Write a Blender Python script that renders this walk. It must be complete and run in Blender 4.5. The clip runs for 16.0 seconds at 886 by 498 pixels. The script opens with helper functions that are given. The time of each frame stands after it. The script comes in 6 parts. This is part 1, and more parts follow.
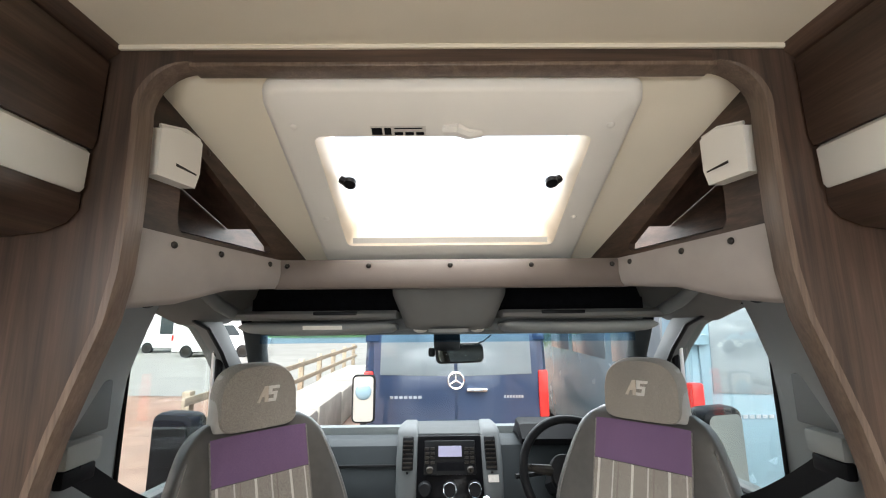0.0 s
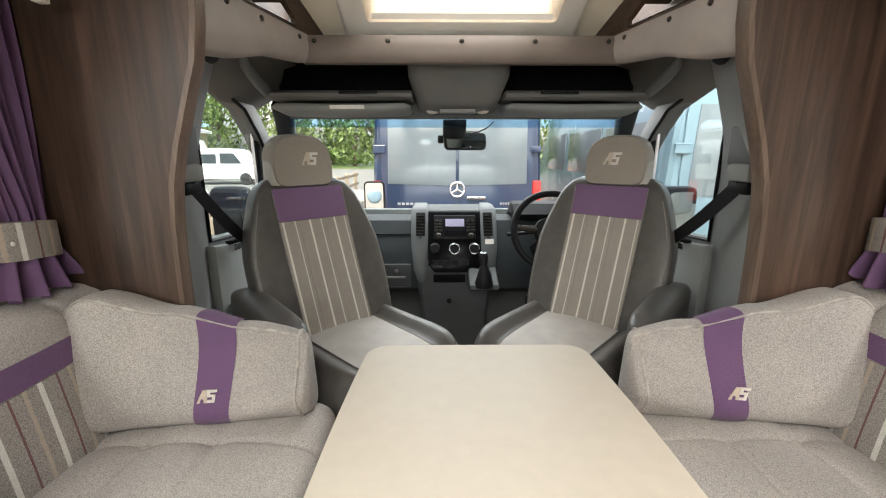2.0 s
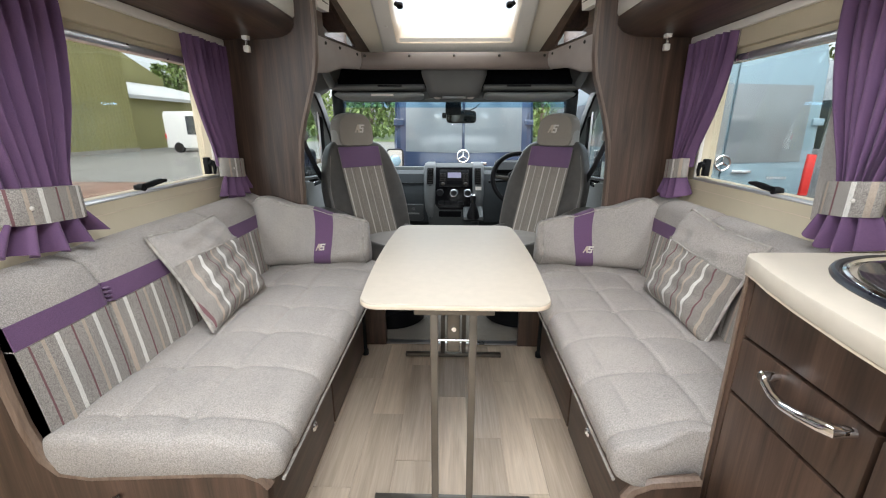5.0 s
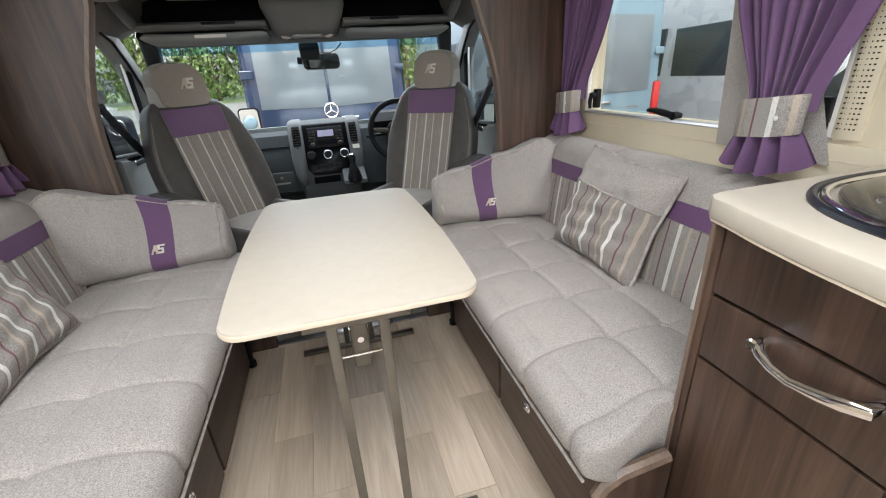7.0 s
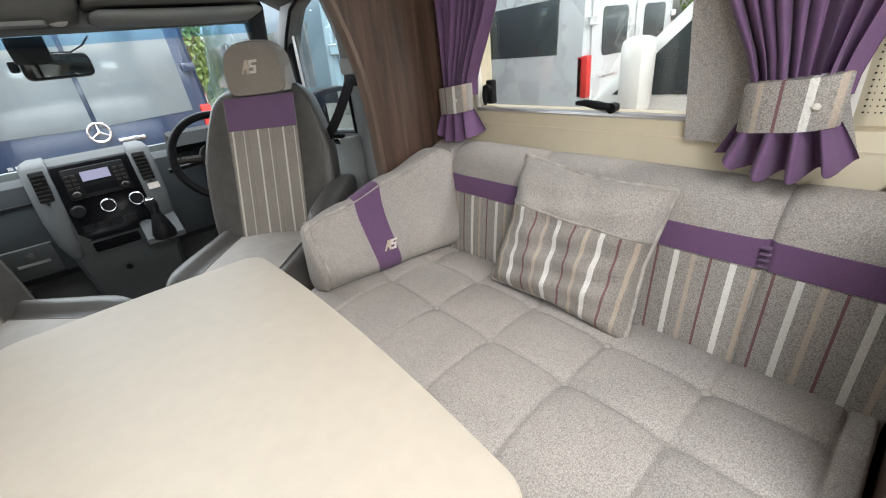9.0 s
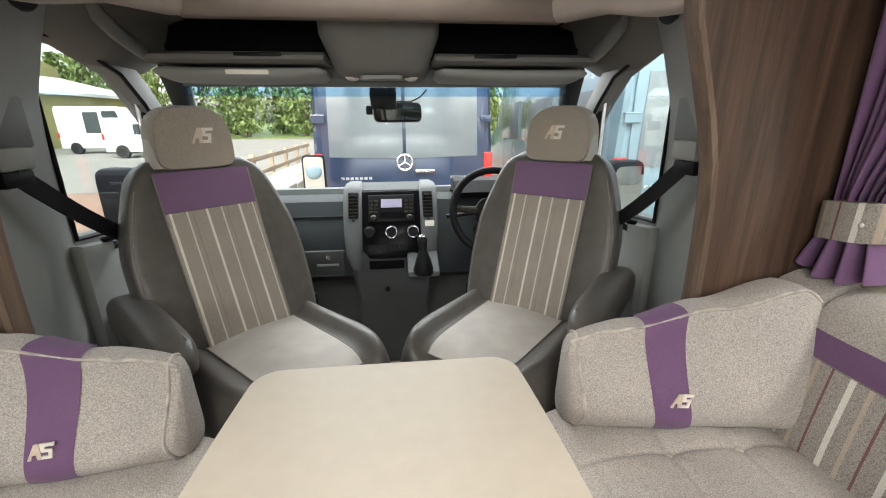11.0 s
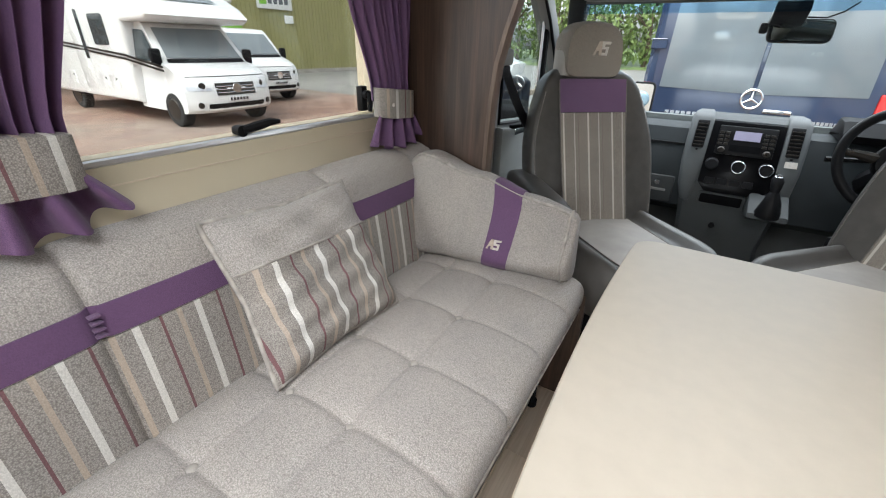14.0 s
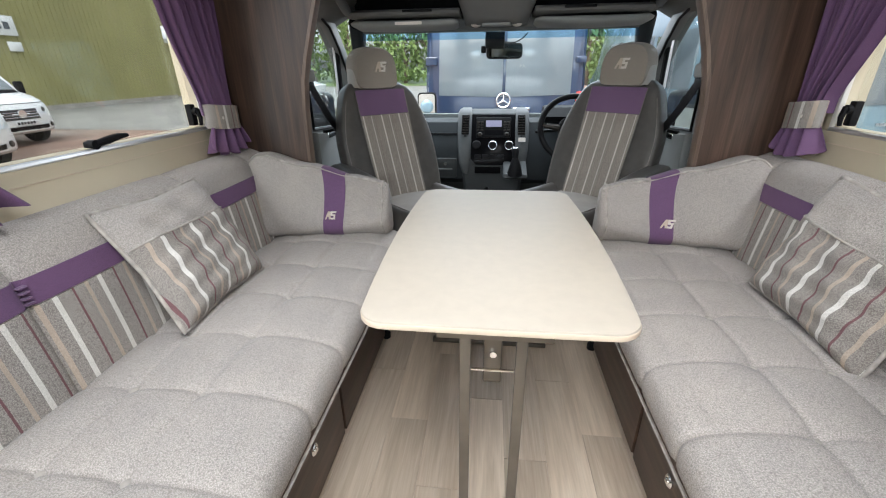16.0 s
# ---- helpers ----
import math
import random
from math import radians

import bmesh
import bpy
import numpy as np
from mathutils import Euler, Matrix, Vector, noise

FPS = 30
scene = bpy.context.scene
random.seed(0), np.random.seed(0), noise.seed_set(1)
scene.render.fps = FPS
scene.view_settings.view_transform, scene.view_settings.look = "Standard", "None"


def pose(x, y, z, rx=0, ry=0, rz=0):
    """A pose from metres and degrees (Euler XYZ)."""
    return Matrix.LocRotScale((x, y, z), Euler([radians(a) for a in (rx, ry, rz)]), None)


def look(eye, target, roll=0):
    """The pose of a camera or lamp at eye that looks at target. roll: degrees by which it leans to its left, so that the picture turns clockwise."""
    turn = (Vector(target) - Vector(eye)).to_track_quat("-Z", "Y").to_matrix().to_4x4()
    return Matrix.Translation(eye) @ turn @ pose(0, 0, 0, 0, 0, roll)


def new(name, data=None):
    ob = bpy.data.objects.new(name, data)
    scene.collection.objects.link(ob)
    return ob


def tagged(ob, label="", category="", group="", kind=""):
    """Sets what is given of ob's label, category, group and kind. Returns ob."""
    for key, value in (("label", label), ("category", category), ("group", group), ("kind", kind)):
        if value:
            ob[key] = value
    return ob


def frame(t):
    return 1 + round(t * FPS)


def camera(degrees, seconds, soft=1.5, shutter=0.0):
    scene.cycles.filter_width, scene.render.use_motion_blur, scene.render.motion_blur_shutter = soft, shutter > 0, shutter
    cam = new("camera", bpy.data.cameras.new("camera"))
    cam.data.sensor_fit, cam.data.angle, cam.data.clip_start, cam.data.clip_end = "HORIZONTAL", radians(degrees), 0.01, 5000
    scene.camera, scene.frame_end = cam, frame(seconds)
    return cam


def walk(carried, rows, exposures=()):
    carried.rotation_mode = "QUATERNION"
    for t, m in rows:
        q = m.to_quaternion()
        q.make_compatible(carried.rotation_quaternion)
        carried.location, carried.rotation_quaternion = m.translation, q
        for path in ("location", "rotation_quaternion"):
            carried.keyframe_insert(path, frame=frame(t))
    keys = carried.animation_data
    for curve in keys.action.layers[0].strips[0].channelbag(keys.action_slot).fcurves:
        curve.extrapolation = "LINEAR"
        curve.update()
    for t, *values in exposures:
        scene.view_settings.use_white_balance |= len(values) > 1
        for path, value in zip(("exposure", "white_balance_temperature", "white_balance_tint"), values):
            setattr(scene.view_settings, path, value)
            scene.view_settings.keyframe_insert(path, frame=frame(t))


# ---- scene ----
cam = camera(94.3, 16.0, soft=1.1)
PATH = [
    (0, (-0.032, -0.025, 1.372), (-0.016, 1.946, 1.708), -0.5),
    (0.5, (-0.043, -0.033, 1.302), (-0.029, 1.965, 1.372), -0.3),
    (1, (-0.068, -0.08, 1.232), (-0.048, 1.914, 1.076), -0.2),
    (1.5, (-0.073, -0.168, 1.188), (-0.06, 1.804, 0.854), 0.1),
    (2, (-0.08, -0.289, 1.164), (-0.06, 1.658, 0.709), -0.0),
    (2.5, (-0.081, -0.431, 1.153), (-0.063, 1.499, 0.632), -0.2),
    (3, (-0.057, -0.584, 1.153), (-0.049, 1.337, 0.595), -0.2),
    (3.5, (-0.014, -0.77, 1.155), (-0.028, 1.142, 0.566), -0.3),
    (4.4, (0.016, -1.096, 1.16), (-0.033, 0.818, 0.563), -0.2),
    (5.1, (0.006, -1.285, 1.158), (-0.046, 0.639, 0.583), 0.1),
    (5.8, (-0.009, -1.285, 1.151), (0.052, 0.617, 0.537), -0.6),
    (6, (-0.016, -1.266, 1.143), (0.09, 0.629, 0.513), -0.8),
    (6.5, (-0.018, -1.15, 1.14), (0.242, 0.701, 0.43), -2.1),
    (7, (0.008, -0.989, 1.125), (0.467, 0.788, 0.332), -3.6),
    (7.5, (0.053, -0.858, 1.126), (0.735, 0.806, 0.251), -5.3),
    (8, (0.062, -0.709, 1.116), (0.964, 0.816, 0.189), -6.0),
    (8.2, (0.051, -0.644, 1.118), (1.028, 0.824, 0.174), -6.5),
    (8.7, (0.052, -0.505, 1.127), (1.163, 0.91, 0.19), -6.8),
    (9.25, (0.056, -0.38, 1.158), (1.151, 1.123, 0.316), -6.0),
    (9.8, (0.059, -0.28, 1.189), (0.983, 1.376, 0.467), -4.4),
    (10.3, (0.058, -0.207, 1.198), (0.709, 1.569, 0.548), -2.7),
    (10.5, (0.057, -0.179, 1.195), (0.587, 1.645, 0.568), -2.0),
    (11, (0.047, -0.108, 1.184), (0.249, 1.79, 0.588), -0.3),
    (11.5, (0.036, -0.095, 1.191), (-0.126, 1.798, 0.572), 1.3),
    (12, (0.009, -0.114, 1.189), (-0.492, 1.704, 0.523), 2.1),
    (12.5, (-0.026, -0.153, 1.173), (-0.803, 1.542, 0.453), 2.3),
    (13, (-0.092, -0.221, 1.166), (-1.027, 1.357, 0.37), 2.4),
    (13.5, (-0.141, -0.331, 1.152), (-1.128, 1.185, 0.299), 2.0),
    (14, (-0.182, -0.453, 1.137), (-1.107, 1.083, 0.252), 1.4),
    (14.5, (-0.195, -0.558, 1.128), (-0.981, 1.05, 0.236), 0.5),
    (15, (-0.134, -0.644, 1.124), (-0.725, 1.055, 0.25), -0.2),
    (15.5, (-0.065, -0.772, 1.128), (-0.438, 1.004, 0.287), -0.5),
    (16, (-0.009, -0.897, 1.13), (-0.223, 0.921, 0.326), -0.8),
]
# stops, kelvin and tint along the way
LOOK = [(0.0, 2.05, 6450, 10), (1.0, 2.15, 6700, 10), (2.0, 1.87, 6800, 10), (3.5, 1.65, 6350, 10), (6.0, 1.5, 6250, 10), (8.0, 1.6, 6250, 10), (10.5, 1.85, 6750, 10), (11.5, 1.95, 6850, 10), (12.5, 1.72, 6950, 10), (13.5, 1.52, 6400, 10), (16.0, 1.55, 6150, 10)]
walk(cam, [(t, look(eye, target, roll)) for t, eye, target, roll in PATH], LOOK)

# ---- light: a bright overcast day ----
scene.view_settings.exposure = 1.5
world = bpy.data.worlds.new("sky")
scene.world = world
world.use_nodes = True
wn = world.node_tree.nodes
sky = wn.new("ShaderNodeTexSky")
sky.sky_type = "NISHITA"
sky.sun_disc = False
sky.sun_elevation = radians(50)
sky.sun_rotation = radians(200)
sky.air_density, sky.dust_density, sky.ozone_density = 1.0, 4.0, 1.0
pale = wn.new("ShaderNodeHueSaturation")
pale.inputs["Saturation"].default_value, pale.inputs["Value"].default_value = 0.3, 1.15
world.node_tree.links.new(sky.outputs[0], pale.inputs["Color"])
world.node_tree.links.new(pale.outputs[0], wn["Background"].inputs[0])
wn["Background"].inputs[1].default_value = 0.135


def lamp(name, kind, m, energy, color, **more):
    data = bpy.data.lights.new(name, kind)
    data.energy, data.color = energy, color
    if kind == "SUN":
        data.angle = more["angle"]
    if kind == "AREA":
        data.shape, data.size, data.size_y = "RECTANGLE", more["size"], more["size_y"]
    ob = new(name, data)
    ob.matrix_world = m
    return ob


lamp("sun", "SUN", look((6, -9, 14), (0, 0, 0)), 0.8, (1.0, 0.98, 0.95), angle=radians(25))
# sky light through the hatch over the cab
lamp("hatch_daylight", "AREA", look((0, 2.35, 2.25), (0, 1.1, 1.66)), 36, (0.94, 0.98, 1.0), size=2.2, size_y=2.0)
# added ceiling fill over the middle of the living part, no known source
lamp("rooflight_daylight", "AREA", look((0, -1.02, 2.06), (0, -1.0, 0.0)), 8.5, (0.94, 0.98, 1.0), size=0.68, size_y=0.92)
# added fill before the plain rear wall, which has no window
lamp("rear_window_daylight", "AREA", look((0, -2.57, 1.35), (0, 0, 1.0)), 6, (0.92, 0.97, 1.0), size=1.3, size_y=0.7)
# added fill from the unseen left side to brighten the kitchen fronts
lamp("door_window_daylight", "AREA", look((-1.085, -1.45, 1.3), (0.4, -1.0, 0.9)), 7, (0.92, 0.97, 1.0), size=0.6, size_y=0.5)

# ---- materials ----


def mat(name, rough=0.5, metal=0.0):
    m = bpy.data.materials.new(name)
    m.use_nodes = True
    b = m.node_tree.nodes["Principled BSDF"]
    b.inputs["Roughness"].default_value, b.inputs["Metallic"].default_value = rough, metal
    return m, m.node_tree, b


def node(tree, kind, **values):
    n = tree.nodes.new(kind)
    for key, value in values.items():
        n.inputs[key.replace("_", " ")].default_value = value
    return n


def coords(tree, stretch=(1, 1, 1), shuffle=0.0):
    tc = tree.nodes.new("ShaderNodeTexCoord")
    mp = tree.nodes.new("ShaderNodeMapping")
    mp.inputs["Scale"].default_value = stretch
    tree.links.new(tc.outputs["Object"], mp.inputs[0])
    if shuffle:
        info, sc = tree.nodes.new("ShaderNodeObjectInfo"), tree.nodes.new("ShaderNodeVectorMath")
        sc.operation = "MULTIPLY"
        sc.inputs[1].default_value = (shuffle, shuffle, shuffle)
        tree.links.new(info.outputs["Random"], sc.inputs[0])
        tree.links.new(sc.outputs[0], mp.inputs["Location"])
    return mp.outputs[0]


def ramp(tree, fac, stops, constant=False):
    r = tree.nodes.new("ShaderNodeValToRGB")
    if constant:
        r.color_ramp.interpolation = "CONSTANT"
    e = r.color_ramp.elements
    while len(e) < len(stops):
        e.new(0.5)
    for el, (p, c) in zip(e, stops):
        el.position, el.color = p, (*c, 1)
    tree.links.new(fac, r.inputs[0])
    return r.outputs[0]


def bump(tree, b, height, strength, distance):
    n = node(tree, "ShaderNodeBump", Strength=strength, Distance=distance)
    tree.links.new(height, n.inputs["Height"])
    tree.links.new(n.outputs[0], b.inputs["Normal"])


def blend(tree, a, b, fac, mode="MIX"):
    n = tree.nodes.new("ShaderNodeMixRGB")
    n.blend_type = mode
    for i, v in ((0, fac), (1, a), (2, b)):
        if isinstance(v, (int, float)):
            n.inputs[i].default_value = v
        elif isinstance(v, tuple):
            n.inputs[i].default_value = (*v, 1)
        else:
            tree.links.new(v, n.inputs[i])
    return n.outputs[0]


def mottled(name, c, rough=0.5, metal=0.0, scale=6.0, amount=0.12, fine=0.0, fine_scale=300.0, coat=0.0, spec=0.5):
    """A near-plain surface with soft unevenness at two scales."""
    m, t, b = mat(name, rough, metal)
    co = coords(t)
    n1 = node(t, "ShaderNodeTexNoise", Scale=scale, Detail=6.0)
    t.links.new(co, n1.inputs["Vector"])
    lo, hi = tuple(v * (1 - amount) for v in c), tuple(min(1, v * (1 + amount)) for v in c)
    col = ramp(t, n1.outputs["Fac"], [(0.3, lo), (0.7, hi)])
    t.links.new(col, b.inputs["Base Color"])
    n2 = node(t, "ShaderNodeTexNoise", Scale=fine_scale, Detail=3.0)
    t.links.new(co, n2.inputs["Vector"])
    rr = node(t, "ShaderNodeMapRange", To_Min=max(0.02, rough - 0.08), To_Max=min(1, rough + 0.08))
    t.links.new(n1.outputs["Fac"], rr.inputs["Value"])
    t.links.new(rr.outputs[0], b.inputs["Roughness"])
    if fine:
        bump(t, b, n2.outputs["Fac"], fine, 0.001)
    b.inputs["Coat Weight"].default_value = coat
    b.inputs["Specular IOR Level"].default_value = spec
    return m


def wood(name, along, dark, light, rough=0.42):
    """Veneer with its grain along one axis."""
    m, t, b = mat(name, rough)
    s = [34.0, 34.0, 34.0]
    s[along] = 1.6
    f = [260.0, 260.0, 260.0]
    f[along] = 9.0
    n1 = node(t, "ShaderNodeTexNoise", Scale=1.0, Detail=7.0, Roughness=0.62, Distortion=0.7)
    t.links.new(coords(t, s, 40.0), n1.inputs["Vector"])
    n2 = node(t, "ShaderNodeTexNoise", Scale=1.0, Detail=2.0)
    t.links.new(coords(t, f, 40.0), n2.inputs["Vector"])
    w = [7.0, 7.0, 7.0]
    w[along] = 0.9
    n3 = node(t, "ShaderNodeTexNoise", Scale=1.0, Detail=3.0, Distortion=1.5)
    t.links.new(coords(t, w, 40.0), n3.inputs["Vector"])
    col = ramp(t, n1.outputs["Fac"], [(0.3, dark), (0.52, tuple((p + q) / 2 for p, q in zip(dark, light))), (0.72, light)])
    col = blend(t, col, ramp(t, n2.outputs["Fac"], [(0.35, (0.62, 0.6, 0.58)), (0.65, (1, 1, 1))]), 0.55, "MULTIPLY")
    col = blend(t, col, ramp(t, n3.outputs["Fac"], [(0.3, (0.72, 0.7, 0.68)), (0.7, (1.15, 1.12, 1.1))]), 0.8, "MULTIPLY")
    info = t.nodes.new("ShaderNodeObjectInfo")
    tone = node(t, "ShaderNodeMapRange", To_Min=0.84, To_Max=1.15)
    t.links.new(info.outputs["Random"], tone.inputs["Value"])
    h = t.nodes.new("ShaderNodeHueSaturation")
    t.links.new(col, h.inputs["Color"])
    t.links.new(tone.outputs[0], h.inputs["Value"])
    t.links.new(h.outputs[0], b.inputs["Base Color"])
    bump(t, b, n2.outputs["Fac"], 0.12, 0.001)
    return m


def weave(t, scale):
    """A close basket weave: small even dots of thread, drawn into short slubs."""
    v = node(t, "ShaderNodeTexVoronoi", Scale=scale, Randomness=1.0)
    t.links.new(coords(t, (1, 1, 1)), v.inputs["Vector"])
    n = node(t, "ShaderNodeTexNoise", Scale=7.0, Detail=3.0)
    t.links.new(coords(t), n.inputs["Vector"])
    slub = node(t, "ShaderNodeTexNoise", Scale=1.0, Detail=3.0, Roughness=0.6)
    t.links.new(coords(t, (270, 430, 270)), slub.inputs["Vector"])
    return v.outputs["Distance"], n.outputs["Fac"], slub.outputs["Fac"]


def cloth(name, dark, light, scale=400.0, depth=0.5, rough=0.92, slub=1.0):
    m, t, b = mat(name, rough)
    d, n, f = weave(t, scale)
    col = ramp(t, d, [(0.1, light), (0.8, dark)])
    col = blend(t, col, ramp(t, f, [(0.32, (0.78, 0.78, 0.78)), (0.68, (1.12, 1.12, 1.12))]), slub, "MULTIPLY")
    col = blend(t, col, ramp(t, n, [(0.3, (0.93, 0.93, 0.94)), (0.7, (1.04, 1.03, 1.02))]), 1.0, "MULTIPLY")
    t.links.new(col, b.inputs["Base Color"])
    b.inputs["Sheen Weight"].default_value = 0.12
    b.inputs["Specular IOR Level"].default_value = 0.2
    bump(t, b, d, depth, 0.001)
    return m


def striped(name, dark, light, axis, period, stops, shift=0.0, scale=400.0):
    """Woven cloth with stripes that follow one another along an axis; stops: start, end, colour, in parts of the period."""
    m, t, b = mat(name, 0.92)
    b.inputs["Specular IOR Level"].default_value = 0.2
    d, n, f = weave(t, scale)
    base = ramp(t, d, [(0.1, light), (0.8, dark)])
    sep = t.nodes.new("ShaderNodeSeparateXYZ")
    t.links.new(coords(t), sep.inputs[0])
    a = t.nodes.new("ShaderNodeMath")
    a.operation = "MULTIPLY_ADD"
    a.inputs[1].default_value, a.inputs[2].default_value = 1 / period, 50 + shift
    t.links.new(sep.outputs[axis], a.inputs[0])
    fr = t.nodes.new("ShaderNodeMath")
    fr.operation = "FRACT"
    t.links.new(a.outputs[0], fr.inputs[0])
    cols, mask = [(0.0, light)], [(0.0, (0, 0, 0))]
    for p, q, c in stops:
        cols += [(p, c), (q, light)]
        mask += [(p, (1, 1, 1)), (q, (0, 0, 0))]
    col = blend(t, base, ramp(t, fr.outputs[0], cols, True), ramp(t, fr.outputs[0], mask, True))
    col = blend(t, col, ramp(t, f, [(0.3, (0.8, 0.8, 0.8)), (0.7, (1.1, 1.1, 1.1))]), 0.8, "MULTIPLY")
    col = blend(t, col, ramp(t, d, [(0.15, (1.04, 1.04, 1.04)), (0.8, (0.8, 0.8, 0.8))]), 0.6, "MULTIPLY")
    col = blend(t, col, ramp(t, n, [(0.3, (0.92, 0.92, 0.93)), (0.7, (1.04, 1.03, 1.03))]), 1.0, "MULTIPLY")
    t.links.new(col, b.inputs["Base Color"])
    bump(t, b, d, 0.4, 0.001)
    return m


def pane(name, tint, gloss=0.9):
    """Thin clear glass: see-through, with a mirror sheen by the angle."""
    m, t, b = mat(name)
    t.nodes.remove(b)
    tr, gl, mx = node(t, "ShaderNodeBsdfTransparent"), node(t, "ShaderNodeBsdfGlossy", Roughness=0.0), t.nodes.new("ShaderNodeMixShader")
    tr.inputs[0].default_value, gl.inputs[0].default_value = (*tint, 1), (gloss, gloss, gloss, 1)
    lw = node(t, "ShaderNodeLayerWeight", Blend=0.5)
    pw = t.nodes.new("ShaderNodeMath")
    pw.operation, pw.inputs[1].default_value = "POWER", 4.5
    t.links.new(lw.outputs["Facing"], pw.inputs[0])
    fr = node(t, "ShaderNodeMapRange", To_Min=0.045, To_Max=0.55)
    t.links.new(pw.outputs[0], fr.inputs["Value"])
    t.links.new(fr.outputs[0], mx.inputs[0])
    t.links.new(tr.outputs[0], mx.inputs[1])
    t.links.new(gl.outputs[0], mx.inputs[2])
    t.links.new(mx.outputs[0], t.nodes["Material Output"].inputs[0])
    return m


DK, LT = (0.034, 0.0205, 0.0145), (0.125, 0.075, 0.052)
WOOD_V, WOOD_Y, WOOD_X = wood("walnut_upright", 2, DK, LT), wood("walnut_lengthways", 1, DK, LT), wood("walnut_crossways", 0, DK, LT)
PLANK, pt, pbs = mat("pale_oak_vinyl", 0.42)
pn = node(pt, "ShaderNodeTexNoise", Scale=1.0, Detail=5.0, Distortion=0.8)
pt.links.new(coords(pt, (26, 2.2, 26), 30.0), pn.inputs["Vector"])
pf = node(pt, "ShaderNodeTexNoise", Scale=1.0, Detail=2.0)
pt.links.new(coords(pt, (170, 7, 170), 30.0), pf.inputs["Vector"])
pc = ramp(pt, pn.outputs["Fac"], [(0.3, (0.50, 0.40, 0.30)), (0.55, (0.60, 0.495, 0.385)), (0.75, (0.66, 0.56, 0.45))])
pc = blend(pt, pc, ramp(pt, pf.outputs["Fac"], [(0.35, (0.86, 0.85, 0.84)), (0.65, (1.03, 1.03, 1.03))]), 0.7, "MULTIPLY")
pinfo, ptone, phue = pt.nodes.new("ShaderNodeObjectInfo"), node(pt, "ShaderNodeMapRange", To_Min=0.80, To_Max=1.14), pt.nodes.new("ShaderNodeHueSaturation")
pt.links.new(pinfo.outputs["Random"], ptone.inputs["Value"])
pt.links.new(pc, phue.inputs["Color"])
pt.links.new(ptone.outputs[0], phue.inputs["Value"])
pt.links.new(phue.outputs[0], pbs.inputs["Base Color"])
bump(pt, pbs, pf.outputs["Fac"], 0.06, 0.001)
EDGE = wood("walnut_edging", 2, (0.12, 0.08, 0.058), (0.22, 0.16, 0.122))
GREY = cloth("grey_beige_weave", (0.285, 0.262, 0.243), (0.475, 0.44, 0.41))
WHITE_S, TAN_S, MAROON_S = (0.70, 0.68, 0.64), (0.46, 0.38, 0.31), (0.19, 0.10, 0.105)
STOPS = [(0.01, 0.12, WHITE_S), (0.42, 0.465, MAROON_S), (0.70, 0.785, TAN_S)]
STRIPE_Y = striped("striped_weave_backs", (0.25, 0.23, 0.21), (0.42, 0.39, 0.36), 1, 0.104, STOPS, 0.353)
STRIPE_X = striped("striped_weave_cushion", (0.23, 0.21, 0.19), (0.38, 0.35, 0.32), 0, 0.104, STOPS, 0.2)
SEATSTRIPE = striped("striped_weave_seats", (0.26, 0.23, 0.20), (0.40, 0.36, 0.315), 0, 0.105, [(0.05, 0.12, (0.68, 0.64, 0.57)), (0.5, 0.54, (0.60, 0.56, 0.5)), (0.66, 0.69, (0.27, 0.23, 0.2))], 0.3, 600.0)
PURPLE = cloth("purple_satin_cloth", (0.105, 0.055, 0.118), (0.175, 0.096, 0.19), 900.0, 0.12, 0.7, 0.2)
SEATPURPLE = cloth("dusky_purple_cloth", (0.13, 0.075, 0.145), (0.21, 0.13, 0.225), 900.0, 0.12, 0.85, 0.2)
LEATHER = mottled("dark_taupe_leather", (0.076, 0.07, 0.064), 0.42, 0, 20, 0.15, 0.35, 500)
LEATHER2 = mottled("light_taupe_leather", (0.35, 0.325, 0.295), 0.6, 0, 14, 0.1, 0.3, 500)
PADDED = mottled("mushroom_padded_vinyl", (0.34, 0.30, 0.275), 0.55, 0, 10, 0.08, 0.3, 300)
# darker mushroom vinyl: the beam's shade is put into its colour
BEAM_SHADED = mottled("mushroom_vinyl_shaded", (0.155, 0.125, 0.108), 0.5, 0, 10, 0.08, 0.3, 300)
HEADCLOTH = cloth("taupe_cloth", (0.24, 0.21, 0.18), (0.36, 0.325, 0.285), 800.0, 0.2)
STITCH = mottled("pale_piping", (0.55, 0.52, 0.48), 0.8, 0, 200, 0.35)
PIPING = mottled("speckled_piping", (0.36, 0.33, 0.30), 0.85, 0, 40, 0.3)
SEAM = mottled("taupe_stitching", (0.17, 0.155, 0.14), 0.8, 0, 200, 0.35)
LOGO = mottled("silver_embroidery", (0.62, 0.58, 0.53), 0.7, 0, 80, 0.1)
LOGO2 = mottled("sand_embroidery", (0.50, 0.42, 0.34), 0.7, 0, 80, 0.1)
TABLE = mottled("cream_oak_laminate", (0.50, 0.448, 0.372), 0.55, 0, 30, 0.035, 0.06, 400)
TABLE_EDGE = mottled("cream_edge", (0.66, 0.56, 0.44), 0.45, 0, 20, 0.05)
CEIL = mottled("cream_ceiling_vinyl", (0.76, 0.69, 0.57), 0.75, 0, 3, 0.03, 0.15, 250)
CREAM = mottled("cream_plastic", (0.58, 0.51, 0.375), 0.45, 0, 6, 0.04, 0.08, 400)
WALLCREAM = mottled("cream_wall_board", (0.64, 0.55, 0.41), 0.6, 0, 4, 0.05, 0.15, 300)
WHITE = mottled("white_plastic", (0.78, 0.745, 0.69), 0.4, 0, 5, 0.03)
